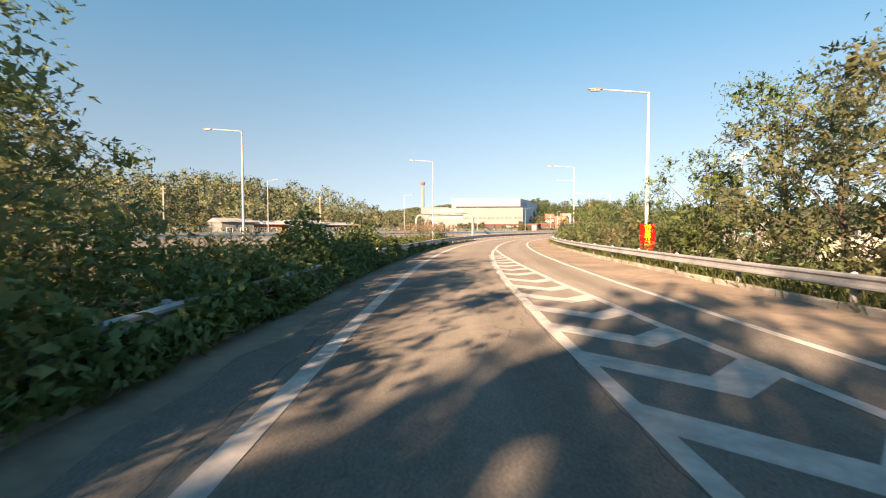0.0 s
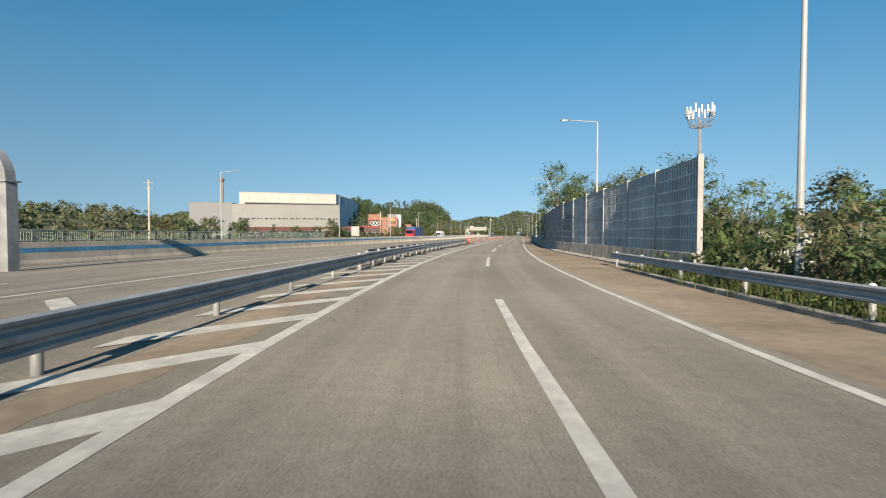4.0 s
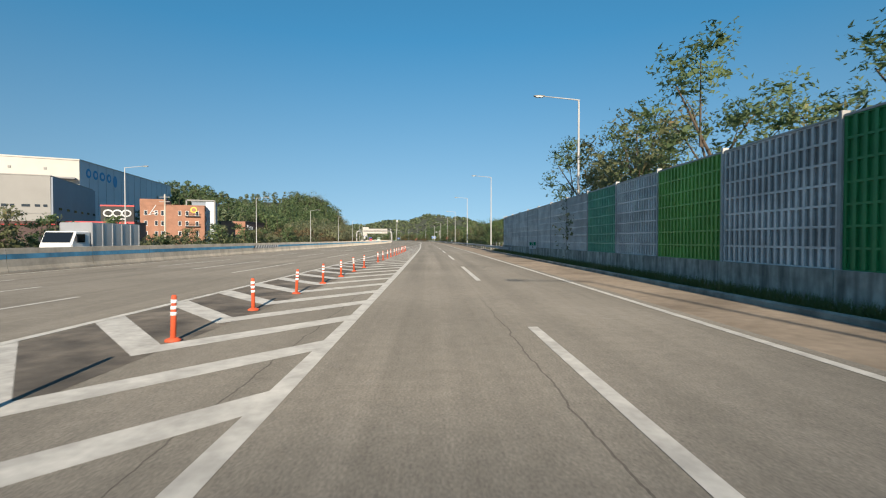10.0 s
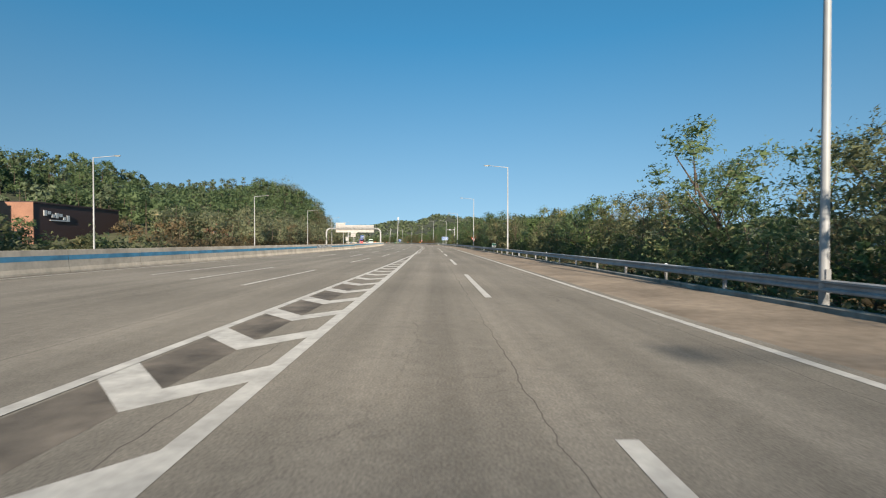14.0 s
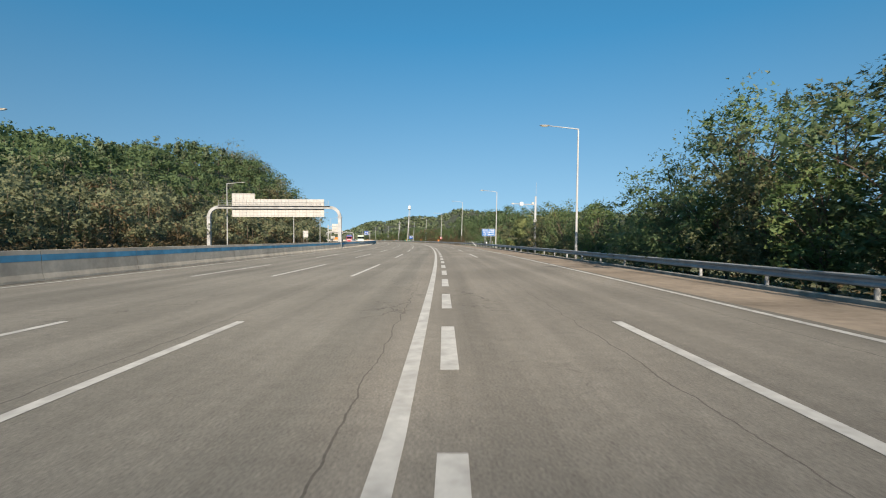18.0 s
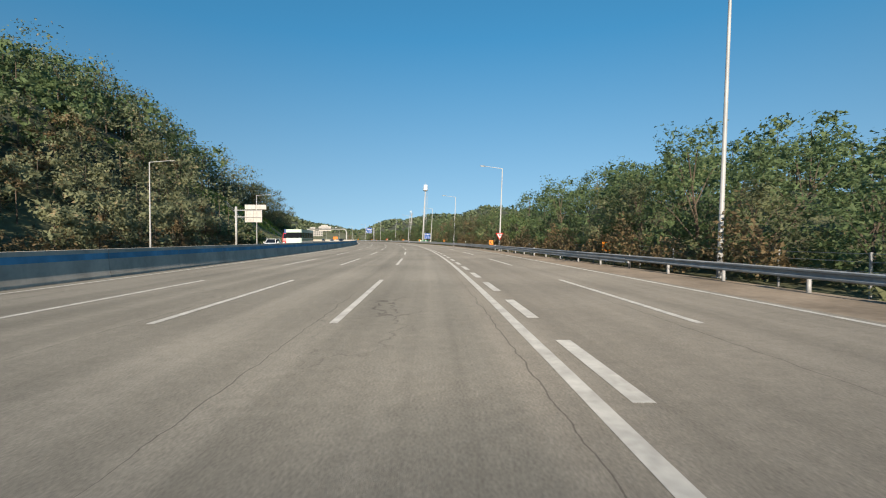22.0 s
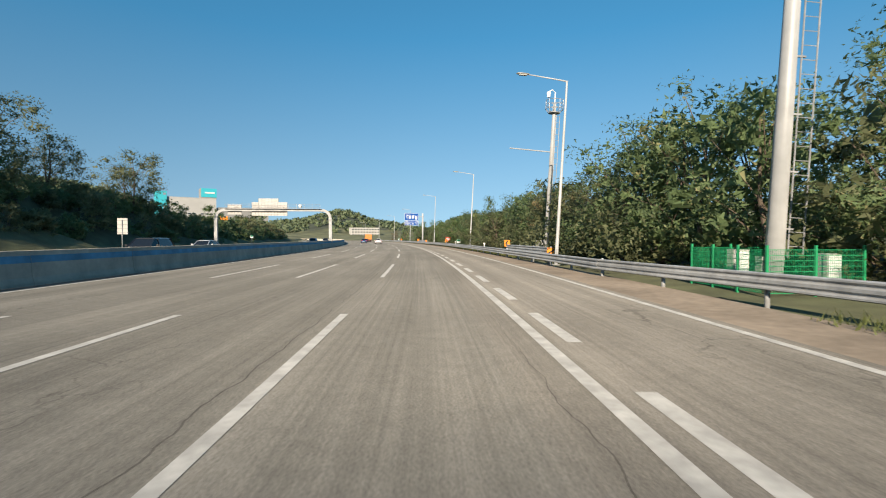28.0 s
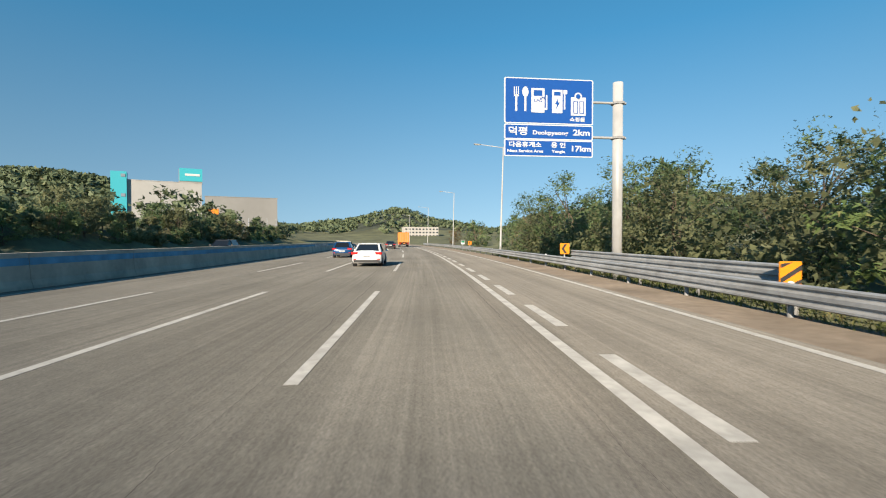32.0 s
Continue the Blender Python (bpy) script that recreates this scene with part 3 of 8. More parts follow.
# ---- painted lines ----
lines = tagged(new("road_marking"), "white painted lane lines and dashes", "road marking", kind="structure")
PZ = 0.006
s_line = table([(-260, 0), (-219, -0.05), (-194, -0.1), (-169, -0.18), (-117, -0.27), (-80, -0.1), (-45, 0.03), (3, 0.12), (60, 0.13), (107, 0.2), (150, 0.0), (190, -0.25), (221, -0.32), (235, -0.1), (250, 0.12), (310, 0.08), (427, -0.02), (540, 0.1), (627, 0.12), (760, 0.1)])


def solid(s0, s1, offset, width, where=at, most=8.0, lift=0.0):
    of = offset if callable(offset) else (lambda s: offset)
    ribbon(Shape(), s0, s1, lambda s: of(s) - width / 2, lambda s: of(s) + width / 2, PZ + lift, most, where).link("solid_line", PAINT, lines)


def dashed(s0, s1, offset, width, length, period, phase, where=at):
    of = offset if callable(offset) else (lambda s: offset)
    s = phase + period * math.ceil((s0 - phase) / period)
    while s < s1:
        ribbon(Shape(), s, s + length, lambda q: of(q) - width / 2, lambda q: of(q) + width / 2, PZ, 5.0, where).link("dash", PAINT, lines)
        s += period


for a, b in ((-395, -215), (-215, -160), (-160, -100), (-100, -20), (-20, 60), (60, 130), (130, 190), (190, 330), (330, 480), (480, 620), (620, 760), (760, 1000), (1000, 1480)):
    solid(a, b, s_line, 0.24 if a < 180 else 0.2, most=5.0)
    solid(a, b, right_edge, 0.18)
for a, b in ((-60, 20), (20, 120), (120, 205)):
    solid(a, b, main_edge, 0.2, lift=0.004)
solid(-395, -60, -7.4, 0.2, main_at)
for s0 in (-142.7, -119.9, -97.2, -76.2, -55.9, -35.2, -15.7):
    dashed(s0 - 1, s0 + 1, 3.6, 0.2, 10.0, 50.0, s0)
dashed(0, 260, table([(0, 3.65), (205, 3.75), (250, 4.0), (300, 3.9)]), 0.2, 10.0, 20.15, 3.8)
for s0 in (289.0, 310.2, 331.2, 352.3, 373.0, 393.5, 413.8, 434.0, 454.3, 474.5, 494.8):
    dashed(s0 - 1, s0 + 1, 3.85 if s0 < 340 else 3.65, 0.17, 10.0, 50.0, s0)
for k in (1, 2, 3):
    for j in range(-7, 48):
        s0 = float(np.interp(j, [-7, -5, -4, -2, 0, 3, 5, 9, 10, 13, 16, 48], [184.5, 225.0, 245.6, 289.0, 331.2, 394.2, 435.1, 516.4, 536.2, 595.8, 655.6, 1295.6]))
        dashed(s0 - 1, s0 + 1, -3.53 * k, 0.17, 10.0, 50.0, s0)
    dashed(-60, 170, lambda s, k=k: main_edge(s) - 3.53 * k, 0.16, 10.0, 20.0, 6.0 + 3 * k)
    if k < 3:
        dashed(-380, -70, -7.4 - 3.53 * k, 0.16, 10.0, 20.0, 2.0, main_at)
for a, b in ((-60, 100), (100, 240), (240, 420), (420, 620), (620, 900), (900, 1480)):
    solid(a, b, lambda s: median(s) + 0.75, 0.17)
solid(-395, -60, -18.4, 0.17, main_at)
solid(-395, 1480, lambda s: median(max(s, -60)) - 1.3, 0.16, main_at)
solid(-395, 1480, lambda s: median(max(s, -60)) - 15.6, 0.16, main_at)
for k in (1, 2, 3):
    dashed(-390, 900, lambda s, k=k: median(max(s, -60)) - 1.3 - 3.55 * k, 0.16, 10.0, 20.0, 4.0 * k, main_at)
# short dashes beside the solid line after the merge
for j in range(112):
    s0 = float(np.interp(j, [0, 4, 20, 21, 26, 27, 43, 59, 65, 80, 112], [198.5, 219.9, 305.6, 310.8, 337.4, 342.5, 425.8, 510.5, 543.2, 622.3, 791.0]))
    dashed(s0 - 1, s0 + 1, lambda s: s_line(s) + 0.49, 0.24, 3.0, 50.0, s0)


def stripe(points, name="hatch_stripe"):
    Shape().face(*[at(s, d, PZ - 0.002) for s, d in points]).link(name, PAINT, lines)


# hatching on both sides of the merge: slanted stripes, with short wide ends towards the main road
bend = table([(-30, -2.9), (8, -2.8), (66, -2.1), (83, -1.75), (109, -1.4), (150, -0.7), (176, -0.4)])
for i in range(-14, 112):
    s = float(np.interp(i, [-14, 0, 28, 40, 76, 86, 112], [-155.0, -118.25, -43.85, -12.25, 81.65, 107.75, 175.6]))
    w, e = 0.75, s_line(s) - 0.1
    inner = bend(s) if s > -33 else -3.3 if s > -100 else -2.7
    lean = (e - inner) * (1.15 if s > -33 else 1.05)
    stripe([(s, e), (s + w, e), (s + w - lean, inner), (s - lean, inner)])
    if s > -33:
        out = main_edge(s - lean) + 0.05
        if out < inner - 0.25:
            k = inner - out
            stripe([(s - lean, inner), (s + w - lean, inner), (s + w - lean + k * 1.22, out), (s - lean + k * 1.15, out)])
for i in range(14):
    s = -151.0 + 2.9 * i
    stripe([(s, -5.0), (s + 0.7, -5.0), (s + 3.3, -7.7), (s + 2.6, -7.7)])
# gore of the slip road fork
solid(-260, -184, table([(-260, 3.05), (-184, 3.45)]), 0.2)
solid(-260, -184, table([(-260, 6.4), (-222, 5.6), (-207, 4.85), (-195, 4.3), (-184, 3.65)]), 0.2, lift=0.004)
solid(-184, -148, 3.55, 0.2)
gore_out = table([(-260, 6.4), (-222, 5.6), (-207, 4.85), (-195, 4.3), (-184, 3.65)])
s = -252.6
while s < -191:
    o = gore_out(s)
    mid = 3.2 + (o - 3.2) * (0.62 if s < -205 else 0.45)
    k = (mid - 3.2) * 1.0
    stripe([(s, 3.2), (s + 0.72, 3.2), (s + 0.72 - k, mid), (s - k, mid)], "chevron_arm")
    stripe([(s - k, mid), (s + 0.72 - k, mid), (s + 0.72 - k + (o - mid), o), (s - k + (o - mid) - 0.1, o)], "chevron_arm")
    s += 2.0
# dark dirt in the hatched strip
sh = Shape()
ribbon(sh, -22, 150, lambda s: max(main_edge(s) + 0.15, -4.9), lambda s: max(main_edge(s) * 0.45, -2.7), 0.002, 4.0)
tagged(sh.link("dirt_strip", PATCH), "dark dirt lying on the hatched strip", "dirt", kind="stuff")
sh = Shape()
ribbon(sh, -262, -100, lambda s: -1.8, lambda s: -0.95 + 0.18 * math.sin(s * 0.7) + 0.1 * math.sin(s * 2.3), 0.003, 1.2)
tagged(sh.link("gutter_dirt", SHOULDER), "brown dirt and dry litter along the kerb", "dirt", kind="stuff")
# lane arrows
for s0, d0 in ((314.0, 6.9), (453.5, 6.1)):
    sh = Shape()
    sh.face(at(s0, d0 - 0.12, PZ), at(s0, d0 + 0.08, PZ), at(s0 + 2.8, d0 - 1.2, PZ), at(s0 + 2.8, d0 - 1.38, PZ))
    sh.face(at(s0 + 2.6, d0 - 0.95, PZ), at(s0 + 2.8, d0 - 1.85, PZ), at(s0 + 5.3, d0 - 2.4, PZ))
    sh.link("lane_arrow", PAINT, lines)

# ---- concrete median barrier with a blue stripe ----
BARRIER = shader("barrier_concrete", (0.50, 0.447, 0.37), 0.92, 0, 0.1, 5.0, 0.25, 40.0, 0.22, 0.8, objvar=0.06, spec=0.15, drip=0.6, flat=1.0)
MB = [(-0.27, 0.0), (-0.26, 0.1), (-0.2, 0.3), (-0.13, 1.22), (0.13, 1.22), (0.2, 0.3), (0.26, 0.1), (0.27, 0.0)]
med = lambda s: median(max(s, -60)) - 0.35
barrier = tagged(new("median_barrier"), "concrete median barrier with a painted blue stripe", "barrier", kind="structure")
s = -395.0
while s < 1300:
    e = s + (6.0 if s < 900 else 30.0)
    run(Shape(), s + 0.012, e - 0.012, med, MB, 6.0, main_at).link("barrier_unit", BARRIER, barrier)
    sh = Shape()
    o = lambda q: med(q)
    z0, z1 = (0.68, 0.93) if s < 240 else (0.8, 1.05)
    sh.sweep([[main_at(q, o(q) + 0.204 - 0.0761 * (z0 - 0.3), z0), main_at(q, o(q) + 0.204 - 0.0761 * (z1 - 0.3), z1)] for q in steps(s + 0.012, e - 0.012, 6.0)], closed=False)
    sh.link("blue_band", BLUE_STRIPE, barrier)
    s = e
# black and white slanted bands where the barrier can be opened
for a, n in ((-8, 10), (82, 10), (206, 12), (352, 14), (470, 12), (716, 14)):
    sh, sw, low, top = Shape(), Shape(), 0.62 if a < 200 else 0.7, 0.95 if a < 200 else 1.08
    ribbon_top = lambda q, z: main_at(q, med(q) + 0.187 - (z - 0.62) * 0.09, z)
    for i in range(n):
        p, w = a + i * 0.9, 0.45
        sh.face(ribbon_top(p, low), ribbon_top(p + w, low), ribbon_top(p + w + 0.5, top), ribbon_top(p + 0.5, top))
        sw.face(ribbon_top(p + w, low), ribbon_top(p + 2 * w, low), ribbon_top(p + 2 * w + 0.5, top), ribbon_top(p + w + 0.5, top))
    sh.link("black_band", BLACK_PAINT, barrier)
    sw.link("white_band", WHITE_PAINT, barrier)

# ---- steel guardrails ----
BEAM = [(0.0, 0.0), (0.075, 0.03), (0.075, 0.075), (0.015, 0.125), (0.015, 0.185), (0.075, 0.235), (0.075, 0.28), (0.0, 0.31)]
TRIPLE = [(0.0, 0.0), (0.075, 0.03), (0.075, 0.07), (0.015, 0.11), (0.015, 0.15), (0.075, 0.19), (0.075, 0.27), (0.015, 0.31), (0.015, 0.35), (0.075, 0.39), (0.075, 0.43), (0.0, 0.46)]
THRIE = TRIPLE + [(d - 0.012, z) for d, z in reversed(TRIPLE)]
PROFILE = BEAM + [(d - 0.012, z) for d, z in reversed(BEAM)]
POST = Shape().tube([(0, 0, -0.4), (0, 0, 0.68)], 0.065, 10).mesh("post", STEEL_DULL, True)
BLOCK = Shape().box((0, 0, 0), (0.16, 0.1, 0.28), chamfer=0.02).mesh("spacer", STEEL_DULL)
POST_TALL = Shape().tube([(0, 0, -0.4), (0, 0, 1.08)], 0.065, 10).mesh("post", STEEL_DULL, True)
KNOB = Shape().tube([(0, 0, 0), (0, 0, 0.07), (0, 0, 0.1)], [0.06, 0.06, 0.03], 8).mesh("delineator", REFLECT)


def guardrail(s0, s1, offset, side, label, where=at, rails=(0.45,), knobs=2, spacing=4.0, group="guardrails", triple=False):
    """A beam in bays of one post spacing; side -1: the beam faces left."""
    of = offset if callable(offset) else (lambda s: offset)
    ob = tagged(new("guardrail"), label, "guardrail", group)
    n = max(1, round((s1 - s0) / spacing))
    for i in range(n):
        a, b = s0 + (s1 - s0) * i / n, s0 + (s1 - s0) * (i + 1) / n
        for z0 in rails:
            run(Shape(), a - 0.01, b + 0.01, of, [(side * d, z + z0) for d, z in (THRIE if triple else PROFILE)], 4.0, where).link("beam", STEEL, ob)
    for i in range(n + 1):
        a = s0 + (s1 - s0) * i / n
        m = Matrix.Translation(where(a, of(a) - side * 0.2)) @ Matrix.Rotation(head(a) if where is at else 0, 4, 'Z')
        put("post", POST_TALL if rails[-1] > 0.5 else POST, ob, m=m)
        put("spacer", BLOCK, ob, m=m @ pose(side * 0.11, 0, rails[-1] + 0.155))
        if knobs and i % knobs == 0:
            put("delineator", KNOB, ob, m=m @ pose(0, 0, 0.68))
    return ob


ROUGH_RAIL = "galvanised steel guardrail on round posts beside the shoulder"
for a, b in ((-300, -250), (-250, -200), (-200, -150), (-150, -97), (80, 150), (150, 210), (210, 270), (270, 330), (330, 390), (390, 450), (450, 504), (504, 541), (556, 600), (600, 640), (640, 700), (700, 790)):
    guardrail(a, b, right_rail, -1, ROUGH_RAIL, rails=(0.3,) if a >= 390 else (0.45,), knobs=1 if b < -90 else 5, triple=a >= 390)
guardrail(660.8, 676.5, lambda s: right_rail(s) + 0.75, -1, "second higher guardrail guarding the sign post", rails=(0.64,), knobs=0, triple=True)
guardrail(568.4, 582, lambda s: right_rail(s) + 1.45, -1, "second higher guardrail guarding the camera pole", rails=(0.58,), knobs=0, triple=True)
guardrail(508, 556, table([(508, 9.0), (536, 8.8), (546, 7.4), (552, 6.3), (556, 5.72)]), -1, "guardrail curving out behind the patrol bay", rails=(0.3,), knobs=0, triple=True)
guardrail(-260, -200, -2.1, 1, "guardrail overgrown with vines beside the slip road", rails=(0.36,), knobs=0)
guardrail(-200, -150, -2.0, 1, "guardrail with vines along the slip road", rails=(0.28,), knobs=5, triple=True)
guardrail(-150, -100, -2.15, 1, "steel guardrail along the inner side of the slip road", rails=(0.3,), knobs=0, triple=True)
guardrail(-100, -35, table([(-100, -2.2), (-60, -2.6), (-35, -3.0)]), 1, "steel guardrail ending at an orange barrel", rails=(0.32,), knobs=6, spacing=3.0, triple=True)
guardrail(-95, -36, table([(-95, -3.4), (-60, -3.6), (-36, -3.5)]), -1, "back-to-back guardrail beam towards the main road", knobs=0, spacing=3.0)

# dirt and dead leaves gathered under the inner guardrail
sh = Shape()
ribbon(sh, -100, -32, table([(-100, -3.1), (-32, -3.7)]), lambda s: -1.75 - 0.35 * math.sin(s * 0.55) - 0.2 * math.sin(s * 1.7 + 1) - 0.5 * (s + 32) / -68, 0.004, 0.9)
tagged(sh.link("rail_dirt", PATCH), "dark dirt and dead leaves under the guardrail", "dirt", kind="stuff")

# kerbs
def kerb(s0, s1, offset, label, height=0.16, width=0.18, mat=None):
    of = offset if callable(offset) else (lambda s: offset)
    ob = tagged(new("kerb"), label, "kerb", kind="structure")
    for a in np.arange(s0, s1 - 0.01, 2.0):
        run(Shape(), a + 0.006, min(a + 2.0, s1) - 0.006, of, [(-width / 2, -0.1), (-width / 2, height - 0.03), (-width / 2 + 0.03, height), (width / 2, height), (width / 2, -0.1)], 2.0).link("kerb_stone", mat or KERB, ob)


kerb(-240, -100, lambda s: right_rail(s) - 0.1, "low concrete kerb under the guardrail")
kerb(-240, -152, -1.85, "low dirty concrete kerb under the guardrail", 0.12, 0.18, CONCRETE_DARK)
kerb(11, 130, table([(11, 11.0), (20, 10.4), (35, 9.95), (86, 10.15), (130, 10.9)]), "concrete kerb of the grass verge")
kerb(130, 350, lambda s: right_rail(s) - 0.15, "concrete kerb under the guardrail")
kerb(-33, -3, table([(-33, -3.45), (6, -2.8)]), "narrow concrete kerb carrying orange posts", 0.14, 0.35, CONCRETE_DARK)

# orange flexible posts
BOLL_BASE = Shape().tube([(0, 0, 0), (0, 0, 0.035), (0, 0, 0.06)], [0.13, 0.12, 0.06], 12).mesh("base", ORANGE, True)
BOLL_POST = Shape().tube([(0, 0, 0.05), (0, 0, 0.72), (0, 0, 0.75)], [0.045, 0.042, 0.03], 12).mesh("shaft", ORANGE, True)
BOLL_BAND = Shape().tube([(0, 0, 0), (0, 0, 0.055)], 0.047, 12).mesh("reflective_band", REFLECT, True)
boll = thing("lane_post", Matrix.Identity(4), "orange flexible lane post with white reflective bands", "post", "orange lane posts")
for nm, me, z in (("base", BOLL_BASE, 0), ("shaft", BOLL_POST, 0), ("reflective_band", BOLL_BAND, 0.42), ("reflective_band", BOLL_BAND, 0.52), ("reflective_band", BOLL_BAND, 0.62)):
    put(nm, me, boll, m=pose(0, 0, z))
first = True
rb = random.Random(5)
for i in range(36):
    s = float(np.interp(i, [0, 9, 32, 36], [-28.1, 5.7, 83.7, 97.3]))
    d = float(np.interp(s, [-28, 6, 60, 84, 100], [-3.4, -2.8, -2.05, -1.7, -1.6]))
    m = placed(s, d, 0.14 if s < -3 else 0.0) @ pose(0, 0, 0, rb.uniform(-3, 3), rb.uniform(-3, 3), rb.uniform(0, 90))
    if first:
        boll.matrix_basis, first = m, False
    elif i not in (10, 24):
        copy_thing(boll, m)
# barrel at the guardrail's end
barrel = thing("crash_barrel", placed(-34.0, -3.1), "orange crash barrel with plants at the guardrail end", "barrel")
Shape().tube([(0, 0, 0), (0, 0, 0.3), (0, 0, 0.6), (0, 0, 0.95)], [0.27, 0.29, 0.28, 0.27], 16).link("body", ORANGE, barrel, smooth=True)
Shape().tube([(0, 0, 0.95), (0, 0, 1.0)], [0.3, 0.3], 16).link("rim", ORANGE, barrel)
Shape().tube([(0, 0, 0.6), (0, 0, 0.68)], 0.293, 16).link("band", REFLECT, barrel)

# ---- street lamps ----
def street_lamp(height=11.1, arm=2.7):
    """Lamp with its foot at the origin, arm towards -x."""
    ob = thing("street_lamp", Matrix.Identity(4), "tall pale steel street lamp with one arm", "street lamp", "street lamps")
    Shape().box((0, 0, 0.02), (0.42, 0.42, 0.04)).link("base_plate", STEEL_DULL, ob)
    Shape().tube([(0, 0, 0.04), (0, 0, 1.0), (0, 0, height - 0.25), (-0.02, 0, height - 0.02)], [0.11, 0.105, 0.06, 0.055], 12).link("pole", POLE, ob, smooth=True)
    Shape().tube([(0.05, 0, height - 0.04), (-0.5, 0, height + 0.02), (-arm + 0.3, 0, height + 0.2)], [0.05, 0.042, 0.035], 8).link("arm", POLE, ob, smooth=True)
    hd = Shape()
    rings = []
    for x, w, h in ((0.35, 0.05, 0.05), (0.28, 0.1, 0.1), (0.0, 0.15, 0.13), (-0.35, 0.14, 0.1), (-0.45, 0.06, 0.04)):
        rings.append([(-arm + x, w * math.cos(a), height + 0.22 + h * 0.5 * math.sin(a)) for a in [math.pi * j / 5 for j in range(10)]])
    hd.sweep(rings).link("lamp_head", LAMP_HEAD, ob, smooth=True)
    Shape().box((-arm - 0.05, 0, height + 0.15), (0.5, 0.2, 0.04), chamfer=0.04).link("lens", LAMP_GLASS, ob)
    Shape().box((0.0, -0.115, 0.8), (0.12, 0.03, 0.4)).link("service_door", STEEL_DULL, ob)
    return ob


places = [(-196.1, 11.5), (-164.0, 11.6), (-135.0, 11.7), (-108.1, 12.1), (-79.0, 12.6), (-35.5, 11.2), (10.0, 11.3), (58.0, 12.0), (101.6, 11.7), (142.0, 11.4), (193.0, 11.9), (239.4, 11.8), (285.0, 11.5), (332.4, 11.5), (383.6, 10.6), (429.1, 9.3), (474.0, 8.4), (517.3, 8.1), (564.9, 6.5), (607.6, 7.2), (653.2, 7.1), (699.9, 6.6), (748.0, 7.4), (794.0, 7.4), (840.0, 7.4)]
sizes = {}
for s, d in places:
    height = 9.1 if s < -150 else 10.2 if -150 < s < -130 else 9.8 if s < -90 else {10.0: 11.0, 285.0: 10.6, 101.6: 11.6, 142.0: 11.7, 332.4: 10.2, 383.6: 12.3, 653.2: 11.9}.get(s, 11.3)
    if height not in sizes:
        sizes[height] = street_lamp(height)
        sizes[height].matrix_basis = upright(s, d, -0.25 if s < -90 else 0.0)
    else:
        copy_thing(sizes[height], upright(s, d, -0.25 if s < -90 else 0.0))
lamp = sizes[11.3]
for s in range(-346, 480, 48):
    copy_thing(lamp, placed(s + 5.0, median(max(s, -60)) - 20.4, 0, 180, True))
for s, d in ((-187.5, -15.5), (-162.6, -5.5)):
    copy_thing(sizes[9.1] if s < -180 else sizes[10.2], placed(s, d))

# ---- noise wall: 42 bays between steel posts on a concrete base ----
wall_d = table([(-95, 11.3), (-75, 10.0), (1, 10.0), (10, 11.1), (90, 11.5)])
WALL_END, BAY = 89.8, 4.5


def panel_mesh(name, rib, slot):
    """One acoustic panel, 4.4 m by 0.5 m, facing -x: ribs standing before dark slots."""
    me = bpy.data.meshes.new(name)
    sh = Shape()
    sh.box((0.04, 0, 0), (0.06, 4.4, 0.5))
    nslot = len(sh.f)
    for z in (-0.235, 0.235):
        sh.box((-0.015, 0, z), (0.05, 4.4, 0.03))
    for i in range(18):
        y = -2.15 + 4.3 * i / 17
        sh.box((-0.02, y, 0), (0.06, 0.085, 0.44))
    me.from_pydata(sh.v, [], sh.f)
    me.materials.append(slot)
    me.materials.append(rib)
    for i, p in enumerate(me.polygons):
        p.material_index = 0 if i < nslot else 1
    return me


RIB_LIGHT = shader("light_panel_rib", (0.66, 0.645, 0.62), 0.5, 0.15, 0.08, 5.0, 0, 40, 0.2, 0.9, objvar=0.1)
SLOT_MID = shader("mid_panel_slot", (0.27, 0.265, 0.26), 0.7, 0.1, 0.1, 5.0, 0.1, 80, 0.2, 0.9, objvar=0.12)
RIB_DARK = shader("dark_panel_rib", (0.13, 0.135, 0.145), 0.55, 0.2, 0.1, 5.0, 0, 40, 0.2, 0.9, objvar=0.1)
PANEL = {
    "light": panel_mesh("acoustic_panel", RIB_LIGHT, SLOT_MID),
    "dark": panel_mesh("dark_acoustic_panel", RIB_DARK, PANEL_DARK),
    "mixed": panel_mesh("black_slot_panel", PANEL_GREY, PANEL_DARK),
    "green": panel_mesh("green_acoustic_panel", PANEL_GREEN, PANEL_GREEN),
    "lime": panel_mesh("lime_acoustic_panel", PANEL_LIME, PANEL_LIME),
    "teal": panel_mesh("teal_acoustic_panel", PANEL_TEAL, PANEL_TEAL),
}
WPOST = Shape().box((0, 0, 1.85), (0.2, 0.1, 3.7)).mesh("wall_post", PANEL_GREY)
TOPRAIL = Shape().box((0, 0, 0), (0.12, 4.4, 0.05)).mesh("top_rail", PANEL_GREY)
PANE = Shape().box((0, 0, 0), (0.02, 2.05, 0.8)).mesh("clear_pane", GLASS_TEAL)
MULL = Shape().box((0, 0, 0), (0.09, 0.08, 3.4)).mesh("mullion", PANEL_GREY)
TRANS = Shape().box((0, 0, 0), (0.07, 4.3, 0.06)).mesh("transom", PANEL_GREY)
noise_wall = tagged(new("noise_wall"), "grey acoustic panel noise wall on a concrete base, some bays green or clear", "noise wall", kind="structure")
rw = random.Random(11)
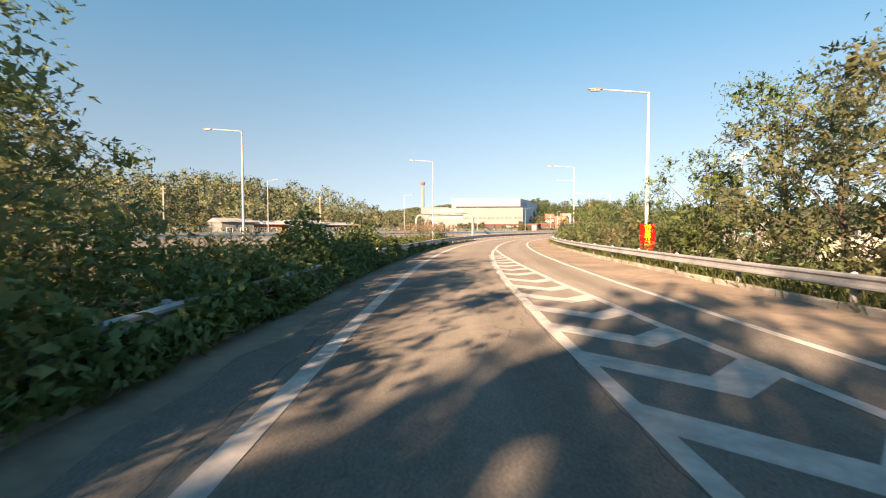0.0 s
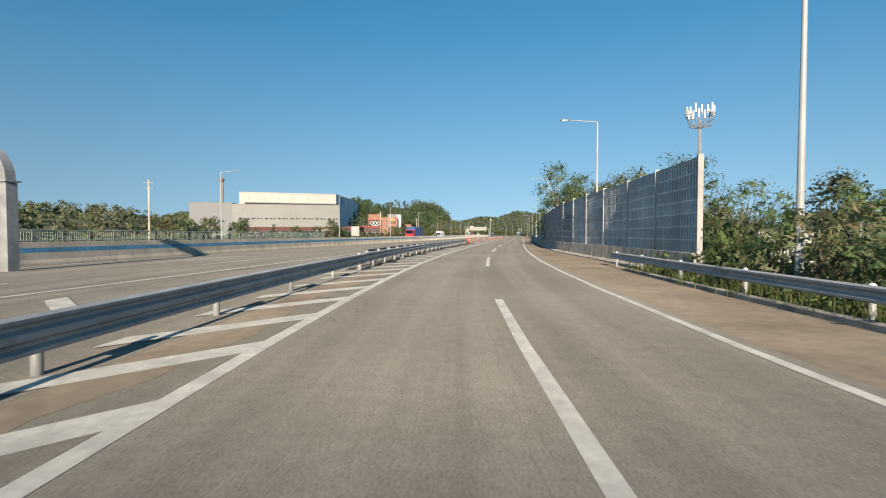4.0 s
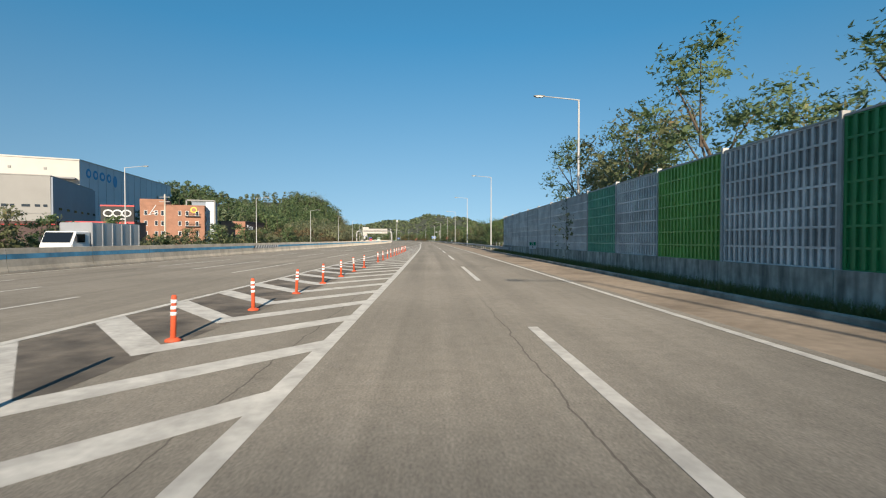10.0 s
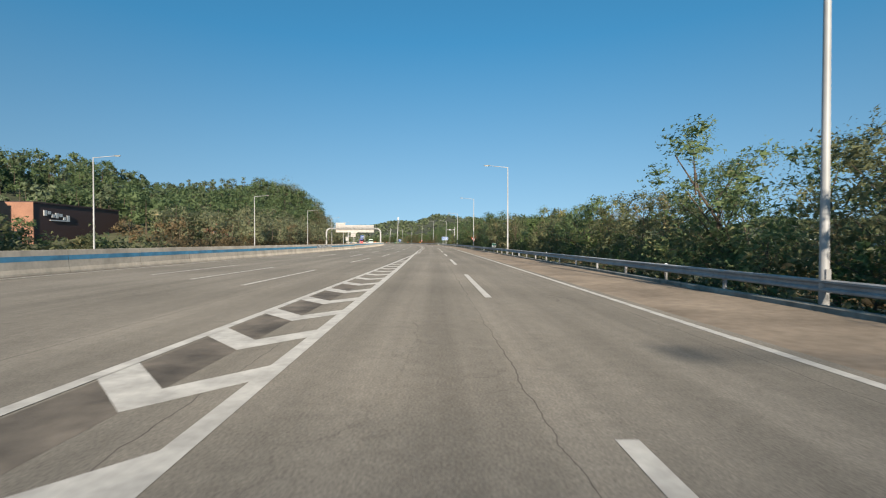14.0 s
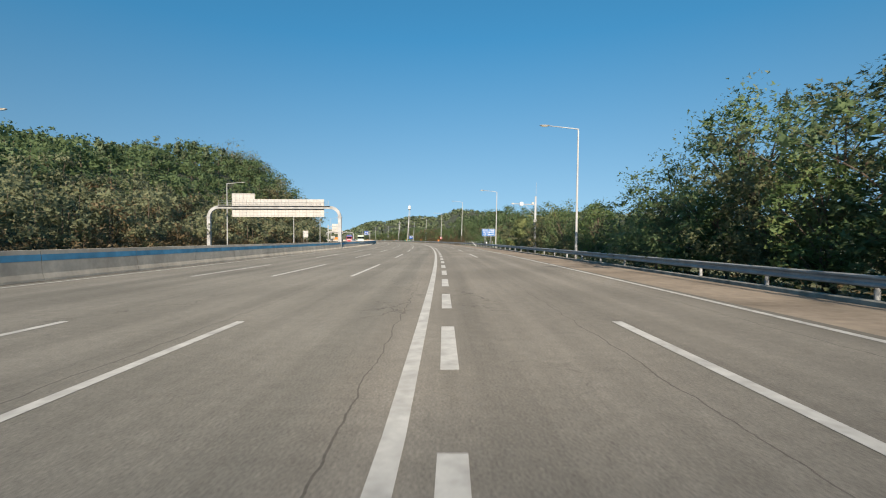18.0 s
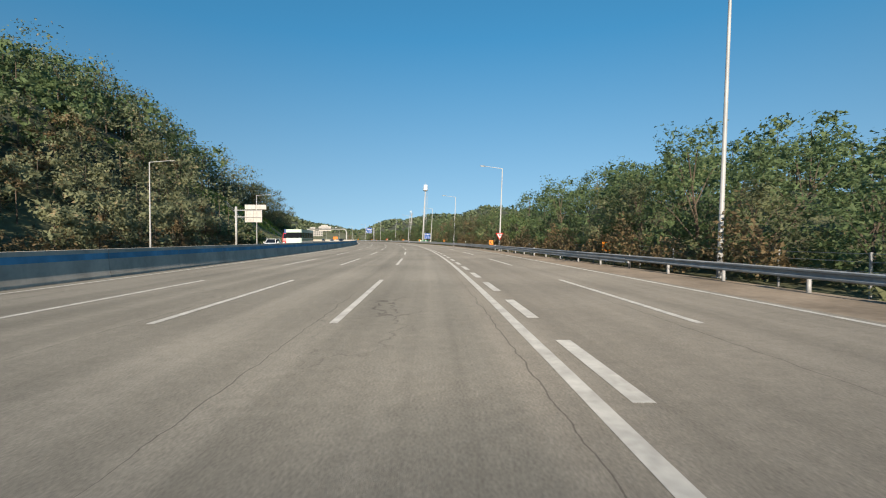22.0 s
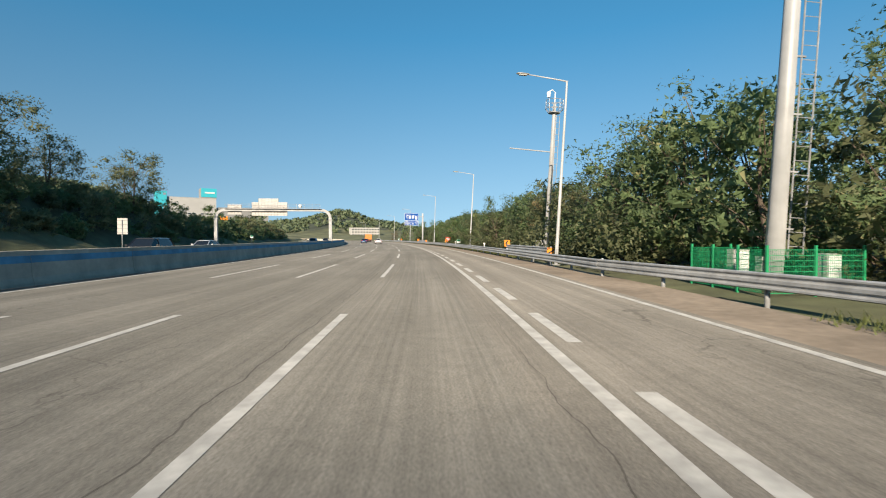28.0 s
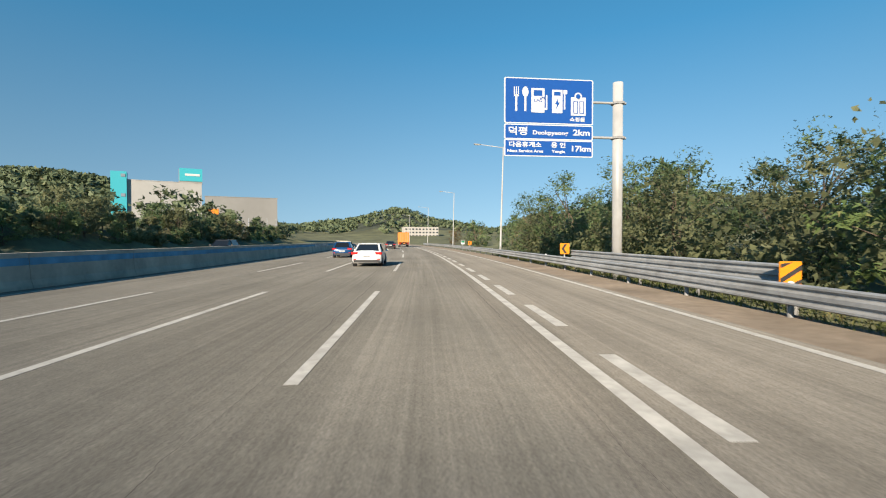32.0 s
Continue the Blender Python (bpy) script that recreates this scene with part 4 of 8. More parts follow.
for n in range(1, 43):
    b = WALL_END - BAY * n
    a = b - BAY
    c = (a + b) / 2
    turn = math.degrees(math.atan2(wall_d(b) - wall_d(a), BAY))
    m = placed(c, wall_d(c), 0, -turn)
    put("wall_post", WPOST, noise_wall, m=placed(b, wall_d(b), 0.9))
    if n == 42:
        put("wall_post", WPOST, noise_wall, m=placed(a, wall_d(a), 0.9))
    if -14 < c < -4:
        for z in (1.4, 2.25, 3.1, 3.95):
            for y in (-1.08, 1.08):
                put("clear_pane", PANE, noise_wall, m=m @ pose(0, y, z)).visible_shadow = False
        for y in (-2.17, 0, 2.17):
            put("mullion", MULL, noise_wall, m=m @ pose(-0.02, y, 2.68))
        for z in (0.99, 1.82, 2.67, 3.52, 4.36):
            put("transom", TRANS, noise_wall, m=m @ pose(-0.02, 0, z))
        continue
    if 32 < c < 37:
        kinds = ["green"] * 7
    elif 41 < c < 46:
        kinds = ["lime"] * 7
    elif 50 < c < 55:
        kinds = ["teal"] * 7
    # bays before -80 fall through to light panels: their sunlit look, put into colour
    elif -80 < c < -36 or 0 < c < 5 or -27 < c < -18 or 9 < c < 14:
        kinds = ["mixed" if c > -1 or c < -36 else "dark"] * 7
    elif 14 < c < 19:
        kinds = ["mixed", "mixed", "mixed", "mixed", "light", "light", "mixed"]
    elif 19 < c < 24:
        kinds = ["mixed", "mixed", "light", "light", "light", "mixed", "light"]
    elif 28 < c < 33 or 23 < c < 28:
        kinds = ["light"] * 6 + [rw.choice(["light", "dark"])]
    else:
        kinds = ["light"] * 7
    for i, k in enumerate(kinds):
        put("acoustic_panel", PANEL[k], noise_wall, m=m @ pose(0, 0, 1.2 + 0.5 * i))
    put("top_rail", TOPRAIL, noise_wall, m=m @ pose(0, 0, 4.48))
# short last bay
LAST = 1.72
m = placed(WALL_END - BAY + LAST / 2, wall_d(86.3), 0) @ Matrix.Diagonal((1, LAST / BAY, 1, 1))
put("wall_post", WPOST, noise_wall, m=placed(WALL_END - BAY + LAST, wall_d(87.0), 0.9))
for i in range(7):
    put("acoustic_panel", PANEL["light"], noise_wall, m=m @ pose(0, 0, 1.2 + 0.5 * i))
put("top_rail", TOPRAIL, noise_wall, m=m @ pose(0, 0, 4.48))
# door in the wall
dm = placed(16.4, wall_d(16.4) - 0.1, 0, -8)
door = thing("steel_door", dm, "grey steel service door in the noise wall", "door")
Shape().box((0, 0, 2.0), (0.08, 1.0, 2.1)).link("leaf", shader("grey_door_paint", (0.27, 0.29, 0.31), 0.5, 0.2), door)
for y in (-0.55, 0.55):
    Shape().box((0, y, 2.05), (0.14, 0.1, 2.3)).link("jamb", PANEL_GREY, door)
Shape().box((0, 0, 3.12), (0.14, 1.2, 0.12)).link("lintel", PANEL_GREY, door)
Shape().tube([(-0.06, 0.36, 1.75), (-0.12, 0.36, 1.8), (-0.12, 0.36, 2.05), (-0.06, 0.36, 2.1)], 0.015, 6).link("handle", STEEL, door)
for z in (1.3, 2.6):
    Shape().tube([(-0.06, -0.48, z), (-0.06, -0.48, z + 0.18)], 0.025, 6).link("hinge", STEEL_DULL, door)
# concrete base: sloped safety shape first, then a plain upstand behind the verge
WALL_CONCRETE = shader("streaked_wall_concrete", (0.40, 0.362, 0.305), 0.95, 0, 0.22, 4.0, 0.4, 30.0, 0.5, 4.0, objvar=0.1, spec=0.15, drip=0.16)
base = tagged(new("wall_base"), "stained concrete safety barrier carrying the noise wall", "barrier", kind="structure")
JERSEY = [(-0.5, -0.1), (-0.5, 0.08), (-0.38, 0.22), (-0.26, 0.95), (0.2, 0.95), (0.2, -0.1)]
PLAIN = [(-0.2, -0.1), (-0.2, 0.95), (0.2, 0.95), (0.2, -0.1)]
for n in range(1, 43):
    b = WALL_END - BAY * n
    a = b - BAY
    run(Shape(), a + 0.015, b - 0.015, wall_d, JERSEY if b < 12 else PLAIN, 2.3).link("base_unit", WALL_CONCRETE, base)
run(Shape(), WALL_END - BAY + 0.015, WALL_END - BAY + LAST + 0.08, wall_d, PLAIN, 2.3).link("base_unit", WALL_CONCRETE, base)
rust = Shape()
run(rust, -33.2, -32.5, wall_d, [(-0.385, 0.25), (-0.285, 0.94), (-0.27, 0.94), (-0.36, 0.25)], 1.0).link("rusty_patch", shader("rusty_brown_patch", (0.16, 0.085, 0.05), 0.9, 0, 0.3), base)

# ---- gantries seen from behind ----
def gantry(name_label, left, right, beam_z, panels, camera_at=None):
    """Posts at two places, a beam with bent corners; panels are (from, to, low, high) along the beam, backs towards -y."""
    a, b = Vector(left), Vector(right)
    along = (b - a).to_2d().normalized()
    ang = math.atan2(along.y, along.x)
    ob = thing("sign_gantry", Matrix.Translation(a) @ Matrix.Rotation(ang, 4, 'Z'), name_label, "gantry", "sign gantries")
    w = (b - a).to_2d().length
    r = 1.6

    def tube(points, sx, sy, nm):
        rings = []
        for i, p in enumerate(points):
            q0, q1 = Vector(points[max(i - 1, 0)]), Vector(points[min(i + 1, len(points) - 1)])
            t = (q1 - q0).normalized()
            n = Vector((t.z, 0, -t.x))
            p = Vector(p)
            rings.append([p + n * sx / 2 + Vector((0, -sy / 2, 0)), p + n * sx / 2 + Vector((0, sy / 2, 0)), p - n * sx / 2 + Vector((0, sy / 2, 0)), p - n * sx / 2 + Vector((0, -sy / 2, 0))])
        Shape().sweep(rings).link(nm, STEEL_DULL, ob)

    tube([(0, 0, 0), (0, 0, beam_z - r)], 0.55, 0.5, "post")
    tube([(w, 0, 0), (w, 0, beam_z - r)], 0.55, 0.5, "post")
    tube([(0, 0, beam_z - r)] + [(r - r * math.cos(t), 0, beam_z - r + r * math.sin(t)) for t in [math.pi / 2 * k / 6 for k in range(1, 7)]], 0.5, 0.45, "bend")
    tube([(w, 0, beam_z - r)] + [(w - r + r * math.cos(t), 0, beam_z - r + r * math.sin(t)) for t in [math.pi / 2 * k / 6 for k in range(1, 7)]], 0.5, 0.45, "bend")
    tube([(r, 0, beam_z), (w - r, 0, beam_z)], 0.42, 0.45, "beam")
    for x in (0, w):
        Shape().box((x, 0, beam_z - r), (0.75, 0.7, 0.08)).link("flange", STEEL, ob)
    for i in range(3):
        z = beam_z + 0.45 + 0.3 * i
        Shape().tube([(r + 0.2, -0.55, z), (w - r - 0.2, -0.55, z)], 0.02, 6).link("catwalk_rail", STEEL, ob)
    n = max(2, round((w - 2 * r) / 1.5))
    for i in range(n + 1):
        x = r + 0.2 + (w - 2 * r - 0.4) * i / n
        Shape().tube([(x, -0.55, beam_z + 0.2), (x, -0.55, beam_z + 1.1)], 0.02, 6).link("catwalk_post", STEEL, ob)
    Shape().box((w / 2, -0.4, beam_z + 0.22), (w - 2 * r, 0.6, 0.04)).link("catwalk", STEEL_DULL, ob)
    for x0, x1, z0, z1 in panels:
        pn = Shape().box(((x0 + x1) / 2, 0.42, (z0 + z1) / 2), (x1 - x0, 0.05, z1 - z0)).link("sign_panel", SIGN_BACK, ob, "pale aluminium back of a road sign")
        k = max(2, round((x1 - x0) / 0.6))
        for i in range(k + 1):
            x = x0 + 0.05 + (x1 - x0 - 0.1) * i / k
            Shape().box((x, 0.37, (z0 + z1) / 2), (0.05, 0.06, z1 - z0 - 0.06)).link("rib", STEEL_DULL, pn)
        for z in np.arange(z0 + 0.25, z1, 0.55):
            Shape().box(((x0 + x1) / 2, 0.36, float(z)), (x1 - x0 - 0.06, 0.05, 0.05)).link("rail", SIGN_BACK, pn)
    return ob


gantry("grey sign gantry over the oncoming lanes, signs seen from behind", Vector((-35.6, -103.5, 0)), Vector((-18.0, -103.6, 0)), 5.6, [(4.0, 14.5, 4.4, 7.0)])
gantry("grey sign gantry over the oncoming lanes, wide signs seen from behind", at(327.5, -37.2), at(327.5, -15.6), 6.95, [(3.6, 18.9, 5.4, 8.35), (3.6, 7.4, 8.37, 9.3)])
gd = gantry("grey sign gantry with camera over the oncoming lanes", at(628, -36.0), at(627, -15.55), 6.8, [(6.2, 12.6, 5.8, 8.25), (7.4, 11.0, 8.27, 8.95), (1.9, 4.4, 6.0, 7.8)])
Shape().tube([(15.0, 0, 7.0), (15.0, 0, 7.4)], 0.06, 8).link("camera_stalk", STEEL, gd)
Shape().tube([(15.0, -0.3, 7.6), (15.0, 0.3, 7.6)], 0.3, 14).link("camera_housing", WHITE_PAINT, gd)


# ---- sign boards ----
def board(w, h, parent, mat, z, y=0.0, x=0.0, border=None, r=0.08):
    """A flat sign sheet facing -y with rounded corners, centre at z."""
    def sheet(ww, hh, rr, yy, th):
        pts = []
        for cx, cz, a0 in ((ww / 2 - rr, hh / 2 - rr, 0), (-ww / 2 + rr, hh / 2 - rr, 90), (-ww / 2 + rr, -hh / 2 + rr, 180), (ww / 2 - rr, -hh / 2 + rr, 270)):
            for k in range(4):
                a = radians(a0 + 30 * k)
                pts.append((x + cx + rr * math.cos(a), z + cz + rr * math.sin(a)))
        s = Shape()
        s.sweep([[(px, yy + th, pz) for px, pz in pts], [(px, yy, pz) for px, pz in pts]])
        return s
    if border:
        sheet(w, h, r, y, 0.03).link("border", border, parent)
        return sheet(w - 0.1, h - 0.1, max(r - 0.04, 0.02), y - 0.006, 0.02).link("sign_face", mat, parent)
    return sheet(w, h, r, y, 0.03).link("sign_face", mat, parent)


FACE = pose(0, 0, 0, 90, 0, 0)


def words(txt, size, parent, x, z, y=-0.012, mat=None, bold=0.01, align='CENTER'):
    return text("lettering", txt, size, mat or SIGN_WHITE, parent, pose(x, y, z) @ FACE, align, bold)


def posts(parent, xs, top, r=0.05, y=0.07):
    for x in xs:
        Shape().tube([(x, y, -0.3), (x, y, top)], r, 10).link("post", STEEL, parent, smooth=True)


# service area sign on a tall post
sa = thing("service_sign", placed(670.8, 3.4, 0.24, 4) @ Matrix.Diagonal((1.059, 1, 0.832, 1)), "blue motorway service area sign with white symbols on a cantilever post", "road sign")
Shape().tube([(3.07, 0.25, -0.6), (3.07, 0.25, 10.1)], 0.21, 16).link("post", POLE, sa, smooth=True)
for z in (7.15, 9.0):
    Shape().tube([(-1.6, 0.25, z), (3.42, 0.25, z)], 0.07, 8).link("arm", POLE, sa, smooth=True)
    Shape().box((3.07, 0.25, z), (0.5, 0.5, 0.12), chamfer=0.1).link("clamp", STEEL_DULL, sa)
board(3.75, 2.35, sa, SIGN_BLUE, 8.9, border=SIGN_WHITE)
board(3.75, 0.78, sa, SIGN_BLUE, 7.3, border=SIGN_WHITE, r=0.06)
board(3.75, 0.86, sa, SIGN_BLUE, 6.46, border=SIGN_WHITE, r=0.06)
words("덕평", 0.46, sa, -1.3, 7.3, bold=0.01)
words("Deokpyeong", 0.29, sa, 0.05, 7.26, bold=0.006)
words("2km", 0.42, sa, 1.38, 7.3, bold=0.01)
words("LPG", 0.15, sa, -0.28, 9.05, y=-0.03, mat=SIGN_BLUE, bold=0.004)
words("다음휴게소", 0.3, sa, -1.0, 6.62, bold=0.008)
words("Next Service Area", 0.2, sa, -1.0, 6.3, bold=0.006)
words("용 인", 0.3, sa, 0.4, 6.62, bold=0.008)
words("Yongin", 0.2, sa, 0.4, 6.3, bold=0.006)
words("17km", 0.4, sa, 1.35, 6.46, bold=0.01)
words("쇼핑몰", 0.24, sa, 1.2, 7.98, bold=0.006)
Y0 = -0.012


def flat(points, mat, parent, y=Y0, name="symbol"):
    s = Shape()
    s.sweep([[(px, y, pz) for px, pz in points], [(px, y - 0.004, pz) for px, pz in points]])
    return s.link(name, mat, parent)


def rect(x0, z0, x1, z1, mat=None, y=Y0):
    return flat([(x0, z0), (x1, z0), (x1, z1), (x0, z1)], mat or SIGN_WHITE, sa, y)


def disc(x, z, rx, rz, mat=None, y=Y0):
    return flat([(x + rx * math.cos(a), z + rz * math.sin(a)) for a in [2 * math.pi * k / 18 for k in range(18)]], mat or SIGN_WHITE, sa, y)


rect(-1.42, 8.35, -1.34, 9.2)
for k in range(3):
    rect(-1.48 + 0.085 * k, 9.15, -1.44 + 0.085 * k, 9.6)
rect(-1.48, 9.1, -1.27, 9.2)
rect(-1.04, 8.35, -0.96, 9.1)
disc(-1.0, 9.35, 0.13, 0.27)
rect(-0.75, 8.3, -0.2, 9.55)
rect(-0.66, 9.15, -0.29, 9.45, SIGN_BLUE, Y0 - 0.006)
rect(-0.14, 8.5, -0.08, 9.2)
rect(-0.2, 8.45, -0.08, 8.55)
text("lettering", "LPG", 0.2, SIGN_BLUE, sa, pose(-0.47, Y0 - 0.008, 8.9) @ FACE, bold=0.004)
rect(0.12, 8.3, 0.56, 9.5)
rect(0.2, 9.2, 0.48, 9.4, SIGN_BLUE, Y0 - 0.006)
flat([(0.38, 9.1), (0.24, 8.75), (0.33, 8.75), (0.27, 8.45), (0.45, 8.85), (0.36, 8.85)], SIGN_BLUE, sa, Y0 - 0.006)
rect(0.62, 8.5, 0.68, 9.3)
rect(0.6, 9.3, 0.76, 9.5)
rect(0.92, 8.2, 1.55, 9.15)
rect(1.02, 8.3, 1.22, 8.95, SIGN_BLUE, Y0 - 0.006)
rect(1.06, 8.34, 1.18, 8.91, SIGN_WHITE, Y0 - 0.011)
rect(1.28, 8.3, 1.48, 8.95, SIGN_BLUE, Y0 - 0.006)
rect(1.32, 8.34, 1.44, 8.91, SIGN_WHITE, Y0 - 0.011)
disc(1.23, 9.2, 0.16, 0.2)
disc(1.23, 9.2, 0.1, 0.13, SIGN_BLUE, Y0 - 0.006)

# patrol car bay sign
ps = thing("patrol_bay_sign", placed(535.0, 9.6, 0, 3), "blue police patrol bay sign on four steel legs", "road sign")
board(2.25, 1.95, ps, SIGN_BLUE, 2.68, border=SIGN_WHITE)
posts(ps, (-0.62, -0.5, 0.5, 0.62), 3.2, 0.045)
words("경찰순찰차전용", 0.32, ps, 0, 3.22)
words("Police Patrol", 0.3, ps, 0.05, 2.66, bold=0.006)
words("Vehicles Only", 0.3, ps, 0.05, 2.2, bold=0.006)

# bus lane sign
bs = thing("bus_lane_sign", placed(351.4, 13.0, 0, 0), "blue bus lane notice board on two posts", "road sign")
SIGN_SKY = shader("light_blue_sign_sheet", (0.012, 0.14, 0.42), 0.65, 0, 0.05, spec=0.15)
board(2.95, 1.6, bs, SIGN_SKY, 3.12, border=SIGN_WHITE)
posts(bs, (-0.75, 0.55), 3.6, 0.07)
words("토요일 · 공휴일", 0.42, bs, 0, 3.58)
words("버스전용차로", 0.44, bs, 0, 3.12, bold=0.014)
words("시점 1.8km 앞", 0.42, bs, 0, 2.66)
for x, k in ((-2.4, -1.1), (2.4, 1.1)):
    Shape().tube([(x, 0.3, -0.2), (x + k, 0.4, 1.0)], 0.05, 6).link("brace", WHITE_PAINT, bs)

# red vertical banners on the lamp posts
for s, d, txt, z, lab in ((-196.1, 11.5, "합\n류\n구\n간", 1.05, "red banner with yellow merge warning on a lamp post"), (-135.0, 11.7, "추\n돌\n주\n의", 1.0, "red banner with yellow collision warning on a lamp post")):
    rbn = thing("warning_banner", placed(s, d - 0.02, 0, 6), lab, "banner", "red warning banners")
    board(0.82, 1.75, rbn, SIGN_RED, z, y=-0.2, r=0.02)
    words(txt, 0.42, rbn, 0, z, y=-0.205, mat=YELLOW_TEXT, bold=0.014)
    for zz in (z - 0.7, z + 0.7):
        Shape().tube([(0, 0, zz - 0.03), (0, 0, zz + 0.03)], 0.125, 10).link("strap", STEEL_DULL, rbn)
        Shape().box((0, -0.11, zz), (0.06, 0.16, 0.03)).link("bracket", STEEL_DULL, rbn)


def triangle_sign(s, d, z, own_post=True, size=0.55):
    ob = thing("yield_sign", placed(s, d, 0, 3), "white and red triangular give-way sign", "road sign", "give-way signs")
    pts = lambda r: [(-r, r * 0.62), (0, -r * 1.1), (r, r * 0.62)]
    y = -0.1 if own_post else -0.2
    flat([(x, z + q) for x, q in pts(size)], SIGN_RED, ob, y, "border")
    flat([(x, z + 0.0 + q) for x, q in pts(size * 0.72)], SIGN_WHITE, ob, y - 0.006, "sign_face")
    for k in (0, 1):
        flat([(-0.18 + 0.05 * k, z + 0.1 - 0.12 * k), (0.18 - 0.05 * k, z + 0.1 - 0.12 * k), (0.18 - 0.05 * k, z + 0.17 - 0.12 * k), (-0.18 + 0.05 * k, z + 0.17 - 0.12 * k)], BLACK_PAINT, ob, y - 0.012, "lettering_bar")
    if own_post:
        posts(ob, (0,), z + 0.3, 0.035, 0.0)
    else:
        Shape().box((0, -0.13, z + 0.15), (0.06, 0.14, 0.05)).link("bracket", STEEL_DULL, ob)


triangle_sign(239.4, 11.8, 2.25, False)
triangle_sign(429.1, 9.3, 2.1, False)
triangle_sign(627.4, 6.5, 1.45)


def chevron_sign(s, d, z=1.15):
    ob = thing("chevron_board", placed(s, d, 0, 3), "amber bend board with a black chevron", "road sign", "amber chevron boards")
    board(0.55, 0.62, ob, SIGN_YELLOW, z, y=-0.06, r=0.03)
    flat([(0.13, z + 0.26), (-0.02, z + 0.26), (-0.2, z), (-0.02, z - 0.26), (0.13, z - 0.26), (-0.05, z)], BLACK_PAINT, ob, -0.068, "chevron")
    posts(ob, (0,), z + 0.2, 0.035, 0.0)


for s, d in ((395.0, 10.2), (432.6, 8.8), (491.0, 8.5), (535.4, 6.8), (582.1, 7.0), (631.8, 6.8), (677.6, 6.2), (728.0, 7.5)):
    chevron_sign(s, d)


def striped_end(s, d, z):
    ob = thing("hazard_plate", placed(s, d, 0, 0), "amber and black striped plate on a guardrail end", "road sign", "striped hazard plates")
    board(0.5, 0.55, ob, SIGN_YELLOW, z, r=0.03)
    for k in (-1, 0, 1):
        flat([(-0.24, z - 0.1 + 0.28 * k - 0.12), (0.24, z + 0.1 + 0.28 * k - 0.02), (0.24, z + 0.1 + 0.28 * k + 0.1), (-0.24, z - 0.1 + 0.28 * k)] if abs(k) < 1 else [(-0.24 * k, z + 0.22 * k), (0.05 * k, z + 0.26 * k), (-0.24 * k, z + 0.12 * k)], BLACK_PAINT, ob, -0.008, "stripe")
    posts(ob, (0.1,), z, 0.03, 0.08)


striped_end(660.5, 6.1, 0.9)
striped_end(568.1, 7.1, 0.72)


def km_sign(s, d, z, lines_, main=False, turn=0):
    ob = thing("kilometre_post", placed(s, d, 0, turn, main), "small green and white kilometre board on a post", "road sign", "kilometre boards")
    board(0.62, 0.62, ob, SIGN_WHITE, z, r=0.05)
    board(0.54, 0.3, ob, SIGN_GREEN, z + 0.13, y=-0.01, r=0.03)
    if lines_:
        words(lines_[0], 0.26, ob, 0, z + 0.13, y=-0.016, bold=0.006)
        words(lines_[1], 0.26, ob, 0, z - 0.16, y=-0.006, mat=BLACK_PAINT, bold=0.006)
    posts(ob, (0,), z + 0.1, 0.03, 0.05)


km_sign(66.6, 10.7, 1.15, ("72", "6"))
km_sign(204.0, 11.6, 1.1, ("72", "4"))
km_sign(615.8, 6.7, 1.15, None)
km_sign(735.0, 7.4, 1.2, None)
km_sign(646.0, -34.0, 2.0, None)

# round-headed white marker posts
MPOST = Shape().tube([(0, 0, -0.1), (0, 0, 0.62)], 0.045, 8).mesh("stake", WHITE_PAINT, True)
MHEAD = Shape().tube([(0, -0.03, 0.7), (0, 0.03, 0.7)], 0.11, 14).mesh("reflector_head", REFLECT)
mk = thing("marker_post", placed(17.8, 10.6), "short white marker post with a round reflector", "marker post", "white marker posts")
put("stake", MPOST, mk)
put("reflector_head", MHEAD, mk)
for s, d, z in ((415.0, 9.9, 0.35), (460.0, 9.0, 0.35), (513.0, 7.4, 0.3), (592.2, 6.5, 0.3), (618.6, 6.6, 0.3), (650.5, 6.7, 0.3), (340.0, 10.9, 0.3)):
    copy_thing(mk, placed(s, d, z))


def sign_back(s, d, z0, w, h, poles=1):
    ob = thing("sign_board", placed(s, d, 0, 0), "pale back of a road sign on a steel post", "road sign", "sign backs")
    Shape().box((0, 0.06, z0 + h / 2), (w, 0.04, h)).link("sign_panel", SIGN_BACK, ob)
    for k in range(max(2, int(h / 0.45))):
        Shape().box((0, 0.02, z0 + 0.2 + k * 0.45), (w * 0.96, 0.05, 0.05)).link("rail", STEEL_DULL, ob)
    posts(ob, (0,) if poles == 1 else (-w * 0.3, w * 0.3), z0 + h * 0.9, 0.05, -0.03)


sign_back(390.0, -34.6, 2.2, 1.5, 1.9, 2)
sign_back(593.0, -34.6, 2.1, 1.1, 1.8)
sign_back(570.0, -34.6, 2.0, 0.9, 1.7)
sign_back(3.0, -38.0, 1.2, 2.2, 2.6, 2)
ls = thing("cantilever_sign", placed(460.7, -35.8), "cantilever road sign seen from behind", "road sign")
Shape().tube([(0, 0, -0.3), (0, 0, 7.9)], 0.2, 12).link("post", POLE, ls, smooth=True)
for z in (5.9, 7.2):
    Shape().tube([(-0.4, 0, z), (4.6, 0, z)], 0.08, 8).link("arm", POLE, ls)
for x, z, w, h in ((3.2, 6.1, 3.2, 2.4), (3.6, 7.85, 4.0, 0.9)):
    pn = Shape().box((x, 0.15, z), (w, 0.04, h)).link("sign_panel", SIGN_BACK, ls)
    for k in range(5):
        Shape().box((x - w / 2 + w * (k + 0.5) / 5, 0.11, z), (0.05, 0.05, h * 0.95)).link("rib", STEEL_DULL, pn)

